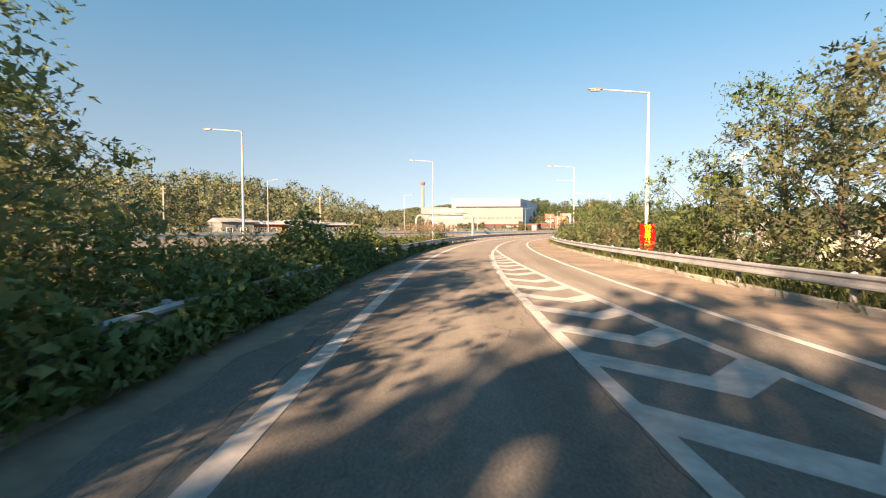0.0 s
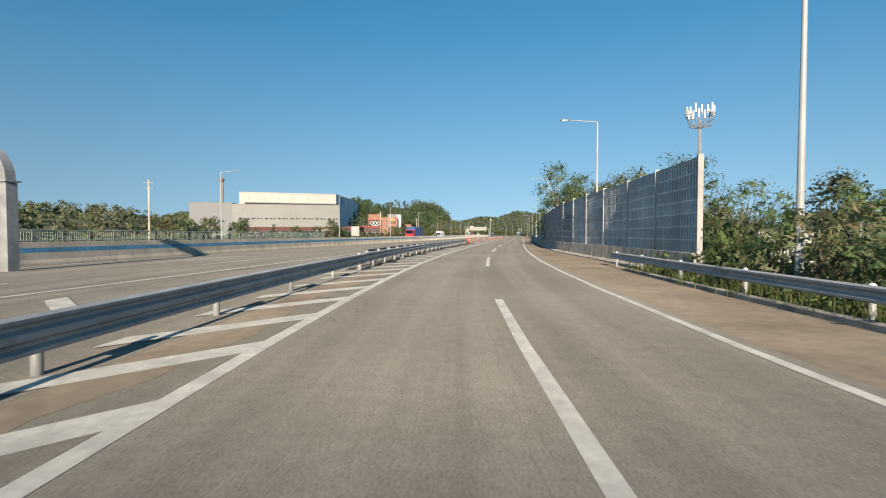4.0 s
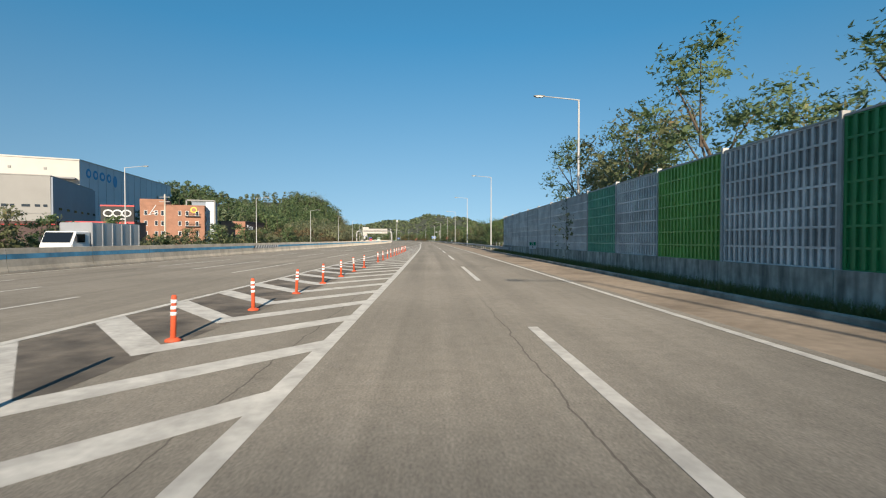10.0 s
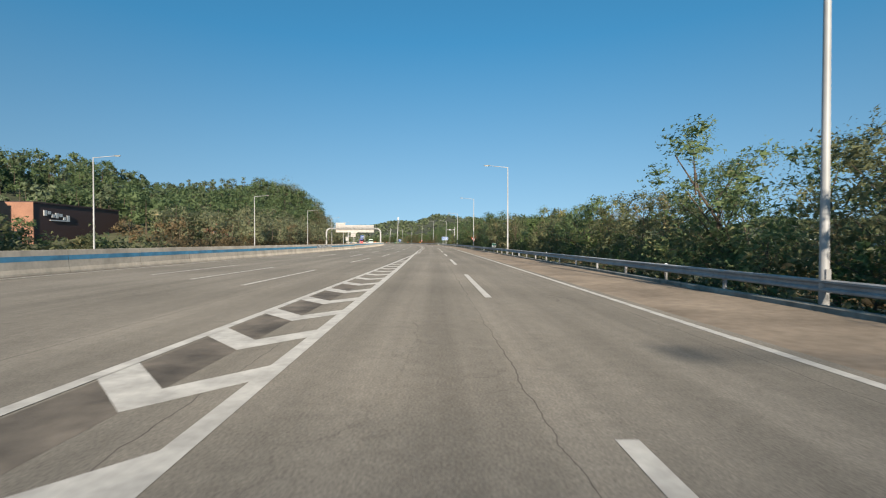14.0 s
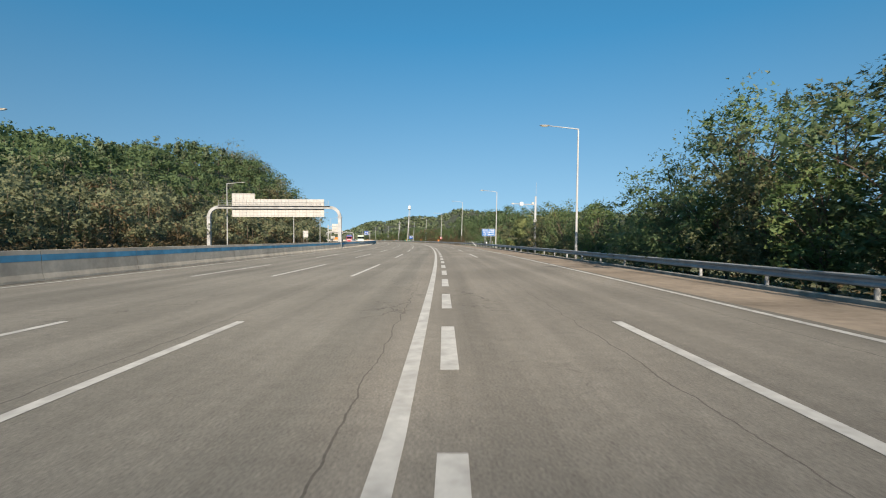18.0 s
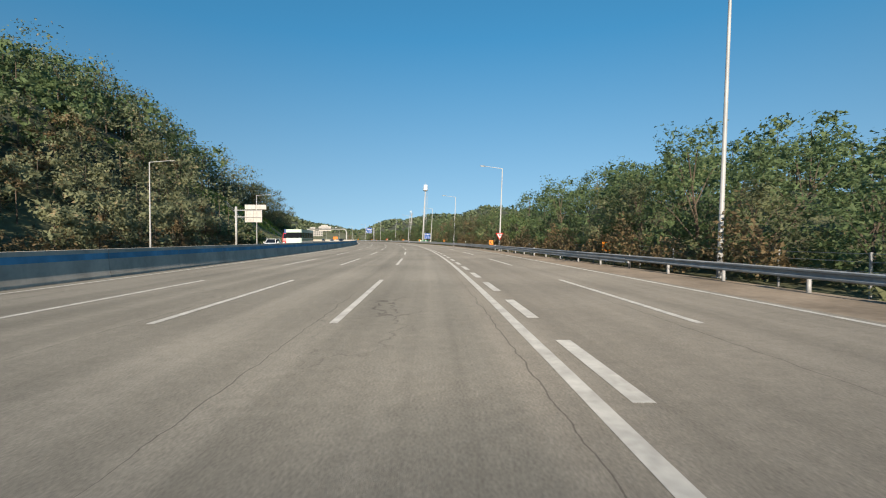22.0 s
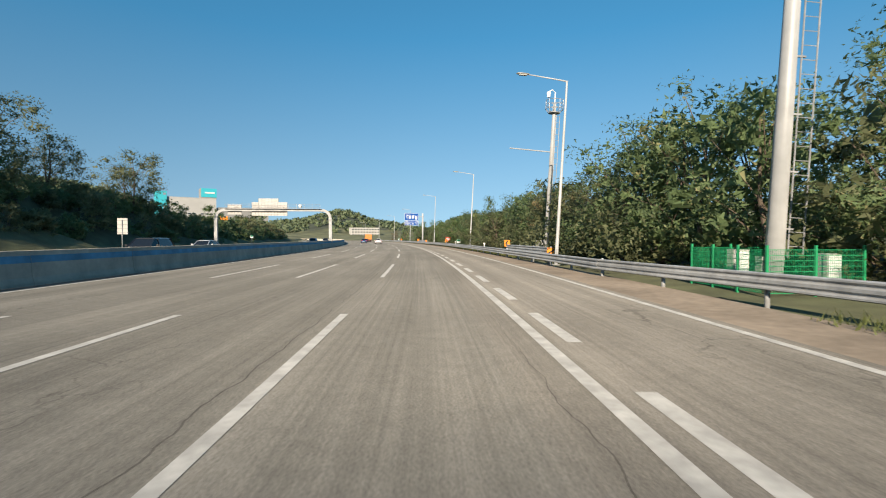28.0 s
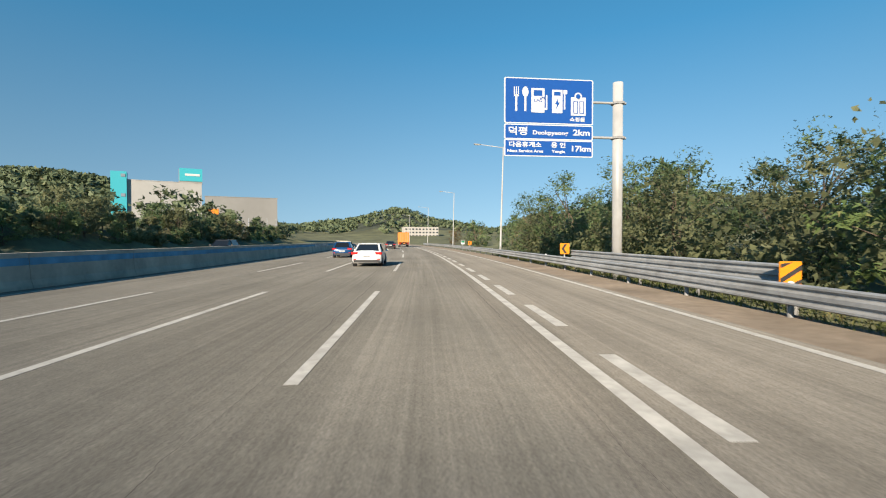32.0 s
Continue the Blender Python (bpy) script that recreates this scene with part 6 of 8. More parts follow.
# bushes before the factories, beyond the oncoming lanes
s = -60.0
while s < 205:
    if rt_.random() < 0.85 and not 28 < s < 63:
        plant(rt_.choice(("back_mid", "back_bush", "back_mid")), 0, 0, rt_.uniform(0.75, 1.05), where=main_at(s, median(max(s, -60)) - 22.5 - rt_.uniform(0, 4), -0.3))
    s += 5.2
def on_land(kind, s, d, sc, pick=None):
    q = at(s, d)
    plant(kind, s, d, sc, pick=pick, where=Vector((q.x, q.y, float(land_height(np.array([q.x]), np.array([q.y]))[0]) - 0.3)))


s = 588.0
while s < 860:
    for d in (-40.5, -44.5):
        on_land(rt_.choice(("back_bush", "back_mid", "back_bush")), s + rt_.uniform(-1, 1), d - rt_.uniform(0, 3), rt_.uniform(0.75, 1.1))
    s += 3.6 if s < 760 else 7.0
s = 470.0
while s < 506:
    for d in (-40.0, -43.0):
        on_land("back_bush", s + rt_.uniform(-1, 1), d - rt_.uniform(0, 2), rt_.uniform(0.9, 1.3))
    s += 3.2
for s, d, sc in ((558, -50, 1.5), (553, -52, 1.5), (563, -54, 1.3), (568, -47, 0.8), (574, -51, 0.9), (581, -48, 0.7), (590, -47, 1.25), (603, -49, 0.95), (608, -52, 0.8), (621, -47, 1.1), (626, -50, 1.05)):
    on_land("tall", s, d, sc * 1.2, 1)
row(["mid"], 594, 645, 3.2, 4.2, 2.7, 1.0, -0.4)
row(["mid", "bush"], 112, 160, 2.2, 3.2, 3.2, 0.85, -0.4)
row(["mid"], 246, 276, 2.2, 3.2, 2.8, 0.95, -0.4)


def stuff_leaves(name, pts, size, mat, seed, label, category, long=1.8, up=0.2, droop=0.0, outs=None):
    return tagged(put(name, leaf_mesh(name, pts, size, mat, seed, long, up, droop, outs=outs)), label, category, kind="stuff")


def hedge_points(s0, s1, d0, d1, h, count, seed, where=at, lumps=0.5):
    """Leaves over an uneven bank of climbing plants."""
    rng = np.random.default_rng(seed)
    s, u = s0 + (s1 - s0) * rng.random(count), rng.random(count)
    d = d0 + (d1 - d0) * u
    top = h * (0.55 + 0.45 * np.sin(s * 0.9 + seed) * np.sin(s * 0.37 + d)) * (1 - lumps * 0.5 + lumps * rng.random(count))
    z = np.maximum(0.02, top * (0.35 + 0.65 * rng.random(count) ** 0.5) * np.sin(np.pi * np.clip(0.12 + 0.8 * u, 0, 1)))
    return np.array([where(float(a), float(b), float(c)) for a, b, c in zip(s, d, z)])


stuff_leaves("vine_bank", np.concatenate([hedge_points(-230, -205, -6.5, -1.8, 1.7, 13000, 3), hedge_points(-207, -176, -9.5, -1.9, 1.15, 20000, 4), hedge_points(-230, -172, -3.4, -1.6, 1.0, 15000, 8), hedge_points(-213.6, -195, -4.4, -1.45, 2.1, 18000, 12), hedge_points(-224, -211, -3.0, -1.5, 1.7, 9000, 14), hedge_points(-199, -187, -2.7, -1.75, 1.5, 7000, 15)]), 0.115, LEAF_VINE, 21, "vines and weeds climbing over the slip road guardrail", "vines", 1.3)
stuff_leaves("weed_bank", hedge_points(-190, -153, -9.0, -2.3, 1.0, 15000, 5), 0.12, LEAF_VINE, 22, "low green and yellow weeds beside the guardrail", "weeds", 1.5)
stuff_leaves("dry_weeds", np.concatenate([hedge_points(-192, -153, -10.0, -2.4, 0.95, 9000, 6), hedge_points(-225, -192, -14.0, -5.0, 0.9, 9000, 7), hedge_points(-212, -174, -6.5, -1.9, 1.2, 9000, 9)]), 0.13, LEAF_DRY, 23, "dry brown weeds between the roads", "weeds", 2.5)
for k, (a, b, d0, d1, h, n) in enumerate(((-226, -100, 0.4, 2.2, 0.8, 9000), (380, 470, 0.5, 1.9, 3.0, 20000), (470, 520, 0.8, 2.4, 0.9, 4500), (92, 300, 0.5, 2.2, 0.7, 6000), (575, 700, 0.9, 2.8, 0.8, 6000), (101, 318, 1.8, 5.5, 3.8, 28000), (372, 520, 3.0, 7.0, 3.0, 14000), (559, 700, 2.0, 6.5, 4.8, 24000), (330, 392, 2.2, 13.0, 1.7, 10000), (88, 106, 1.4, 6.0, 1.6, 6000))):
    rng = np.random.default_rng(60 + k)
    pts = hedge_points(a, b, d0, d1, h, n, 30 + k, where=lambda s, d, z: at(s, right_rail(s) + d, z))
    stuff_leaves("undergrowth", pts, 0.14 if k < 5 else 0.2, LEAF_VINE if k == 0 else LEAF_DRY if k in (1, 9) else LEAF if k == 6 else LEAF_OLIVE, 40 + k, "tangled undergrowth and ivy behind the guardrail", "undergrowth", 1.5)


def grass_points(s0, s1, d0, d1, count, seed, off=None):
    rng = np.random.default_rng(seed)
    s, d = s0 + (s1 - s0) * rng.random(count), d0 + (d1 - d0) * rng.random(count)
    return np.array([at(float(a), float(b) + (off(float(a)) if off else 0), 0.1) for a, b in zip(s, d)])


def grass(name, pts, size, mat, seed, label):
    rng = np.random.default_rng(seed)
    n = len(pts)
    h = size * (0.5 + rng.random(n))
    a = rng.random(n) * 6.28
    w = 0.012 + 0.012 * rng.random(n)
    lean = rng.normal(size=(n, 2)) * 0.35 * h[:, None]
    v = np.empty((n, 3, 3))
    base = pts - np.array([0, 0, 0.1])
    v[:, 0] = base + np.stack([np.cos(a) * w, np.sin(a) * w, np.zeros(n)], 1)
    v[:, 1] = base - np.stack([np.cos(a) * w, np.sin(a) * w, np.zeros(n)], 1)
    v[:, 2] = base + np.stack([lean[:, 0], lean[:, 1], h], 1)
    me = bpy.data.meshes.new(name)
    me.from_pydata(v.reshape(-1, 3).tolist(), [], np.arange(n * 3).reshape(-1, 3).tolist())
    me.materials.append(mat)
    return tagged(put(name, me), label, "grass", kind="stuff")


grass("verge_grass", np.concatenate([grass_points(14, 90, 0.2, 1.0, 26000, 1, table([(14, 10.6), (20, 10.4), (35, 9.95), (90, 10.15)]))]), 0.3, GRASS, 2, "green grass on the verge under the noise wall")
grass("verge_grass", np.concatenate([grass_points(480, 545, 0.1, 1.4, 4000, 3, right_rail), grass_points(575, 700, 0.2, 1.4, 6500, 4, right_rail)]), 0.24, GRASS, 5, "grass tufts under the guardrail")
grass("verge_grass", np.concatenate([grass_points(-230, -100, -0.2, 1.0, 11000, 6, right_rail), grass_points(-190, -152, -8, -2.3, 12000, 7)]), 0.4, GRASS, 8, "rough grass beside the slip road")
far_side = lambda s, d, z: main_at(s, median(max(s, -60)) - 20.5 + d, z)
stuff_leaves("far_scrub", np.concatenate([hedge_points(-40, 205, -5.0, 0.0, 3.2, 9000, 41, far_side), hedge_points(-300, -40, -6.0, -1.0, 2.2, 4000, 42, far_side)]), 0.42, LEAF_OLIVE, 43, "olive and brown scrub beyond the oncoming lanes", "scrub", 1.8)
# silver grass with pale plumes
pl = np.random.default_rng(77)
stalks, heads = Shape(), []
for i in range(150):
    s0, d0, hh = -167 + 14 * pl.random(), -9.0 + 5.0 * pl.random(), 1.5 + 0.8 * pl.random()
    p = at(s0, d0, 0)
    q = p + Vector((pl.normal() * 0.25, pl.normal() * 0.25, hh))
    stalks.tube([p, p.lerp(q, 0.6), q], [0.012, 0.01, 0.005], 3, False)
    for _ in range(22):
        heads.append(tuple(p.lerp(q, 0.78 + 0.3 * pl.random()) + Vector((pl.normal() * 0.05, pl.normal() * 0.05, 0))))
tagged(stalks.link("silver_grass", GRASS), "tall stalks of silver grass", "grass", kind="stuff")
stuff_leaves("grass_plumes", np.array(heads), 0.2, PLUME, 78, "pale feathery plumes of silver grass", "grass", 4.0)


# ---- woods on the hills: joined far trees ----
def wood(name, xy, heights, per, size, mat, seed, label, pine=False):
    rng = np.random.default_rng(seed)
    x, y = np.array([p[0] for p in xy]), np.array([p[1] for p in xy])
    z = land_height(x, y)
    cs, rs, trunks = [], [], Shape()
    for a, b, c, h in zip(x, y, z, heights):
        r = h * (0.25 if pine else 0.42)
        trunks.tube([(a, b, c - 0.5), (a + rng.normal() * 0.2, b, c + h * 0.8)], [0.03 * h * 0.5, 0.03], 5, False)
        for k in range(9):
            u = rng.random()
            ang = rng.random() * 6.28
            zz = c + h * (0.14 + 0.8 * u)
            reach = r * (1.15 - u if pine else math.sin(math.pi * (0.25 + 0.62 * u))) * (0.5 + 0.6 * rng.random())
            cs.append((a + math.cos(ang) * reach, b + math.sin(ang) * reach, zz))
            rs.append(r * (0.42 + 0.26 * rng.random()))
    pts, ways = clumps(np.array(cs), rs, per, rng, 0.75)
    few = max(2, per // 6)
    core, inner = clumps(np.array(cs), [r * 0.55 for r in rs], few, rng, 0.3)
    hub = np.stack([x, y, z + np.array(heights) * 0.5], 1)
    hub = np.concatenate([np.repeat(hub, 9 * per, axis=0), np.repeat(hub, 9 * few, axis=0)])
    size = np.concatenate([np.full(len(pts), size), np.full(len(core), size * 1.8)])
    pts, ways = np.concatenate([pts, core]), np.concatenate([ways, inner])
    ways = ways * 0.7 + (pts - hub) / (np.linalg.norm(pts - hub, axis=1)[:, None] + 1e-9) * 0.7
    tagged(trunks.link(name + "_trunks", BARK), "trunks of the wooded hillside", "woods", kind="stuff")
    return stuff_leaves(name, pts, size, mat, seed + 5, label, "woods", 1.7, outs=ways)


def scatter(s0, s1, d0, d1, count, seed, least, where=at):
    rng, got = random.Random(seed), []
    for _ in range(count * 6):
        s, d = rng.uniform(s0, s1), rng.uniform(d0, d1)
        p = where(s, d)
        if all((p.x - q[0]) ** 2 + (p.y - q[1]) ** 2 > least * least for q in got):
            got.append((p.x, p.y))
        if len(got) >= count:
            break
    return got


def heights(n, a, b, seed):
    rng = random.Random(seed)
    return [rng.uniform(a, b) for _ in range(n)]


def grown(xy, hs):
    """The trees over the cut slope stand taller."""
    return [h * float(np.interp(p[1], [325, 365, 415, 440, 458, 490, 620], [1.0, 0.78, 0.8, 1.05, 1.42, 1.4, 1.1])) for p, h in zip(xy, hs)]


front = scatter(236, 478, -58, -39.5, 170, 1, 3.2)
wood("hillside_wood", front, grown(front, heights(len(front), 6, 9.5, 2)), 60, 0.33, LEAF_WOOD, 90, "mixed green and olive woods on the hillside")
front2 = scatter(222, 470, -60, -40, 60, 21, 3.2)
wood("autumn_wood", front2, grown(front2, heights(len(front2), 4, 7.5, 22)), 44, 0.3, LEAF_DRY, 91, "brown autumn trees on the hillside")
mid_ = scatter(246, 520, -95, -56, 240, 3, 3.8) + scatter(262, 400, -150, -92, 120, 33, 4.6)
wood("hill_wood", mid_, grown(mid_, heights(len(mid_), 7, 10.5, 4)), 24, 0.55, LEAF, 92, "dense woods on the hill")
back = scatter(235, 560, -135, -72, 160, 5, 4.2) + scatter(268, 400, -215, -135, 140, 55, 5.5)
wood("hilltop_pines", back, grown(back, heights(len(back), 8, 11, 6)), 18, 0.62, LEAF_PINE, 93, "dark pines on the hill top", True)
slope = []
sr = random.Random(7)
for i in range(110):
    s = sr.uniform(466, 590)
    q = at(s, -(40.5 + float(np.interp(s, [466, 509, 545, 600], [30, 22, 15, 10]))) - sr.uniform(0, 15) ** 1.0)
    slope.append((q.x, q.y))
wood("slope_wood", slope, grown(slope, heights(len(slope), 8, 13, 8)), 44, 0.36, LEAF_PINE, 94, "dark trees above the grass slope")
lw = [(x, y) for x, y in scatter(-290, -74, -120, -60, 260, 9, 4.0, main_at)]
wood("roadside_pines", lw, heights(len(lw), 9, 13, 10), 28, 0.55, LEAF_PINE, 95, "dark mixed wood beyond the oncoming lanes")
lw2 = [(x, y) for x, y in scatter(-330, -76, -80, -52, 110, 19, 3.4, main_at)]
wood("roadside_wood", lw2, heights(len(lw2), 6, 9.5, 11), 36, 0.4, LEAF_WOOD, 96, "olive and brown trees along the oncoming lanes")
edge = scatter(348, 404, 22, 62, 90, 65, 3.4)
wood("low_scrub", edge, heights(len(edge), 2.4, 4.2, 66), 26, 0.3, LEAF_OLIVE, 104, "low olive scrub on the rising ground")
rw2 = scatter(386, 480, 17, 50, 85, 12, 3.8)
wood("right_hill_wood", rw2, heights(len(rw2), 5, 7.5, 13), 42, 0.27, LEAF, 97, "autumn woods on the low hill")
low = scatter(-75, 92, -255, -135, 240, 57, 5.5, main_at)
wood("low_wood", low, heights(len(low), 5, 8, 58), 14, 0.75, LEAF_WOOD, 101, "olive woods far behind the oncoming lanes")
valley = scatter(100, 330, 34, 170, 170, 61, 6.0)
wood("valley_scrub", valley, heights(len(valley), 3.5, 6.5, 62), 14, 0.7, LEAF_DRY, 102, "brown scrub in the valley beside the road")
dist = scatter(740, 1060, -150, -46, 170, 63, 6.0)
wood("plain_wood", dist, heights(len(dist), 6, 10, 64), 14, 0.9, LEAF_PINE, 103, "dark wooded ground beyond the far bend")
# distant wooded ridges
frng = np.random.default_rng(8)
az = -1.35 + 2.3 * frng.random(2600)
rr = 820 + 480 * frng.random(2600) ** 0.7
rx, ry = -20 + np.sin(az) * rr, 250 + np.cos(az) * rr
rx, ry = np.concatenate([rx, -570 + 130 * frng.normal(size=1500)]), np.concatenate([ry, 915 + 115 * frng.normal(size=1500)])
rz = land_height(rx, ry)
keep = rz > 8
cc = np.stack([rx[keep], ry[keep], rz[keep] + 3], 1)
fp, fw = clumps(cc, np.full(len(cc), 7.0), 24, frng, 0.6)
stuff_leaves("far_woods", fp, 3.3, LEAF_PINE, 98, "distant wooded ridges", "woods", 1.4, outs=fw)
# grass on the cut slope
grng = np.random.default_rng(15)
gs, gd_ = 466 + 110 * grng.random(26000), -39.5 - 24 * grng.random(26000)
gp = np.array([at(float(a), float(b)) for a, b in zip(gs, gd_)])
gp[:, 2] = land_height(gp[:, 0], gp[:, 1]) + 0.25
stuff_leaves("slope_grass", gp, 0.5, SLOPE_GRASS, 99, "long green grass on the cut slope", "grass", 3.0, 0.1)
gs, gd_ = 205 + 400 * grng.random(9000), -36.0 - 5 * grng.random(9000)
gp = np.array([at(float(a), float(b)) for a, b in zip(gs, gd_)])
gp[:, 2] = land_height(gp[:, 0], gp[:, 1]) + 0.5 * grng.random(9000)
gp = np.concatenate([gp, hedge_points(205, 475, -43.0, -37.6, 3.6, 15000, 71)])
stuff_leaves("slope_scrub", gp, 0.3, LEAF_DRY, 100, "yellow-brown scrub at the foot of the hill", "scrub", 1.8)

# ---- buildings ----
CLAD_CREAM = shader("cream_metal_cladding", (0.46, 0.44, 0.40), 0.55, 0.1, 0.03, 0.4, 0, 20, 0.06, 0.08)
CLAD_LIGHT = shader("light_grey_cladding", (0.27, 0.265, 0.25), 0.6, 0.1, 0.03, 0.4, 0, 20, 0.07, 0.08)
CLAD_BLUE = shader("blue_grey_cladding", (0.55, 0.61, 0.66), 0.6, 0.0, 0.03, 0.4, 0, 20, 0.05, 0.08)
CLAD_DARK = shader("dark_blue_grey_cladding", (0.24, 0.28, 0.33), 0.6, 0.0, 0.04, 0.4, 0, 20, 0.06, 0.08)
BRICK = shader("orange_brick", (0.38, 0.2, 0.13), 0.9, 0, 0.12, 6.0, 0.2, 30, 0.15, 0.5)
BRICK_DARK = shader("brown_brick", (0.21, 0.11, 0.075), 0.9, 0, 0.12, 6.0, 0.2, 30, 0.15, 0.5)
MAROON = shader("maroon_panel", (0.085, 0.05, 0.045), 0.6, 0.1, 0.06)
GLASS_DARK = shader("dark_window_glass", (0.03, 0.04, 0.05), 0.08, 0.0, 0.05)
ROOF_GREY = shader("grey_roof", (0.28, 0.28, 0.28), 0.8, 0, 0.1)
LOGO_BLUE = shader("sky_blue_letters", (0.03, 0.28, 0.55), 0.5, 0, 0.03)
TEAL = shader("teal_cladding", (0.05, 0.45, 0.52), 0.5, 0.05, 0.05)
RED_TRIM = shader("red_trim", (0.55, 0.03, 0.03), 0.5, 0, 0.05)


def house(name, corner, ang, w, dep, z0, z1, mat, label, category="building"):
    """Thing with its front left corner at the origin; x along the front, y into the depth."""
    ob = thing(name, Matrix.Translation((corner[0], corner[1], 0)) @ Matrix.Rotation(radians(ang), 4, 'Z'), label, category)
    Shape().box((w / 2, dep / 2, (z0 + z1) / 2), (w, dep, z1 - z0)).link("wall", mat, ob)
    Shape().box((w / 2, dep / 2, z1 + 0.12), (w + 0.3, dep + 0.3, 0.28)).link("roof_edge", mat, ob)
    return ob


def win(ob, x, z, w, h, y=-0.03, mat=None, side=None, frame_mat=None):
    """Window: recessed-looking pane in a projecting frame, on the front or (side) on the right wall at depth x."""
    m = pose(0, 0, 0) if side is None else Matrix.Translation((side, 0, 0)) @ Matrix.Rotation(radians(90), 4, 'Z')
    fr = Shape()
    for cx, cz, ww, hh in ((x, z + h / 2, w + 0.16, 0.1), (x, z - h / 2, w + 0.16, 0.1), (x - w / 2, z, 0.1, h), (x + w / 2, z, 0.1, h)):
        fr.box((cx, y - 0.03, cz), (ww, 0.14, hh))
    f = fr.link("window", frame_mat or WHITE_PAINT, ob)
    f.matrix_basis = m
    Shape().box((x, y, z), (w, 0.05, h)).link("pane", mat or GLASS_DARK, f)


# large factory: broad lower hall, and a taller white hall behind it whose long side runs back from the road
fa = house("factory", (-165.1, 141.6), 21.3, 61.9, 88, -1, 19.6, CLAD_LIGHT, "large pale metal-clad factory with a taller white hall")
turn_back = Matrix.Rotation(radians(-21.3), 4, 'Z') @ Matrix.Translation((165.1, -141.6, 0))
tall = [turn_back @ Vector(q) for q in ((-176.6, 167.2, 0), (-121.2, 194.7, 0), (-134.2, 277.4, 0), (-192.0, 256.0, 0))]


def hall(z0, z1, grow=0.0):
    mid_point = sum(tall, Vector()) / 4
    ring_ = [q + (q - mid_point).normalized() * grow for q in tall]
    return Shape().sweep([[(q.x, q.y, z) for q in ring_] for z in (z0, z1)])


up = hall(-1, 28.9).link("upper_hall", CLAD_CREAM, fa, "white upper hall with sky-blue shapes")
hall(28.9, 29.4, 0.3).link("parapet", CLAD_CREAM, up)
SIDE_A, SIDE_B = tall[1], tall[2]
side_way = (SIDE_B - SIDE_A).normalized()
side_out = Vector((side_way.y, -side_way.x, 0))
# the unlit long side: the blue of the sky light is put into its colour
Shape().sweep([[SIDE_A + side_out * 0.1 + Vector((0, 0, -0.5)), SIDE_A + side_out * 0.1 + Vector((0, 0, 29.3))], [SIDE_B + side_out * 0.1 + Vector((0, 0, -0.5)), SIDE_B + side_out * 0.1 + Vector((0, 0, 29.3))]], closed=False).link("side_cladding", CLAD_BLUE, up)
for k in range(1, 14):
    q = SIDE_A.lerp(SIDE_B, k / 14) + side_out * 0.12
    Shape().box((q.x, q.y, 20.0), (0.1, 0.1, 18.5)).link("cladding_joint", CLAD_DARK, up)
# lower hall likewise: the side's bluish shade is put into the cladding colour
Shape().box((62.15, 44.0, 9.3), (0.5, 87.6, 20.2)).link("side_cladding", CLAD_DARK, fa, "side cladding, dark blue-grey of its shade put into the colour")
Shape().box((31, -0.05, 9.0), (61.4, 0.1, 0.1)).link("joint", ROOF_GREY, fa)
for i in range(8):
    x = 4.5 + i * 7.4
    for dx, w in ((0, 1.9), (2.6, 1.2), (4.4, 0.9)):
        Shape().box((x + dx, -0.06, 11.2), (w, 0.12, 0.7)).link("louvre_window", GLASS_DARK, fa)
    if i % 2 == 0:
        Shape().box((x + 1, -0.05, 15.4), (1.3, 0.1, 1.3)).link("wall_vent", ROOF_GREY, fa)
for i in range(9):
    Shape().box((62.45, 6 + i * 7, 10.6), (0.12, 2.4, 0.7)).link("louvre_window", GLASS_DARK, fa)
for i in range(6):
    q = tall[0].lerp(tall[1], 0.1 + 0.15 * i)
    Shape().box((q.x, q.y - 0.1, 25.6), (0.8, 0.2, 0.8)).link("wall_vent", CLAD_LIGHT, up)
front_way = (tall[1] - tall[0]).normalized()
q = tall[0].lerp(tall[1], 0.52) - Vector((-front_way.y, front_way.x, 0)) * 2.0
Shape().box((q.x, q.y, 22.4), (58, 4.0, 0.5), Matrix.Rotation(math.atan2(front_way.y, front_way.x), 3, 'Z')).link("canopy", ROOF_GREY, up)
Shape().box((q.x - 6, q.y - 1.4, 20.6), (30, 1.0, 1.0), Matrix.Rotation(math.atan2(front_way.y, front_way.x), 3, 'Z')).link("roof_duct", WHITE_PAINT, up)
# sky-blue rounded sign shapes on the side wall
for i, (y, w, h) in enumerate(((5.5, 3.4, 3.4), (10.2, 3.4, 3.4), (15.0, 4.0, 3.4), (20.0, 3.4, 3.4), (24.8, 3.2, 4.6))):
    n = 16
    zc = 25.2 if i < 4 else 24.5
    rounds = lambda f, lift: [[SIDE_A + side_way * (y + w / 2 * f * math.cos(2 * math.pi * j / n)) + side_out * (lift + 0.06 * k) + Vector((0, 0, zc + h / 2 * f * math.sin(2 * math.pi * j / n))) for j in range(n)] for k in (0, 1)]
    Shape().sweep(rounds(1.0, 0.14)).link("sign_shape", LOGO_BLUE, up)
    if i < 4:
        Shape().sweep(rounds(0.48, 0.22)).link("sign_counter", CLAD_BLUE, up)
house("factory_annex", (-188.0, 134.0), 21.3, 24, 40, -1, 20.4, ROOF_GREY, "grey factory annex beside the pale factory")
chim = thing("chimney", Matrix.Translation((-685.0, 907.0, -1)), "slender round factory chimney", "chimney")
Shape().tube([(0, 0, 0), (0, 0, 124.0)], [5.6, 4.4], 16).link("shaft", CLAD_LIGHT, chim, smooth=True)
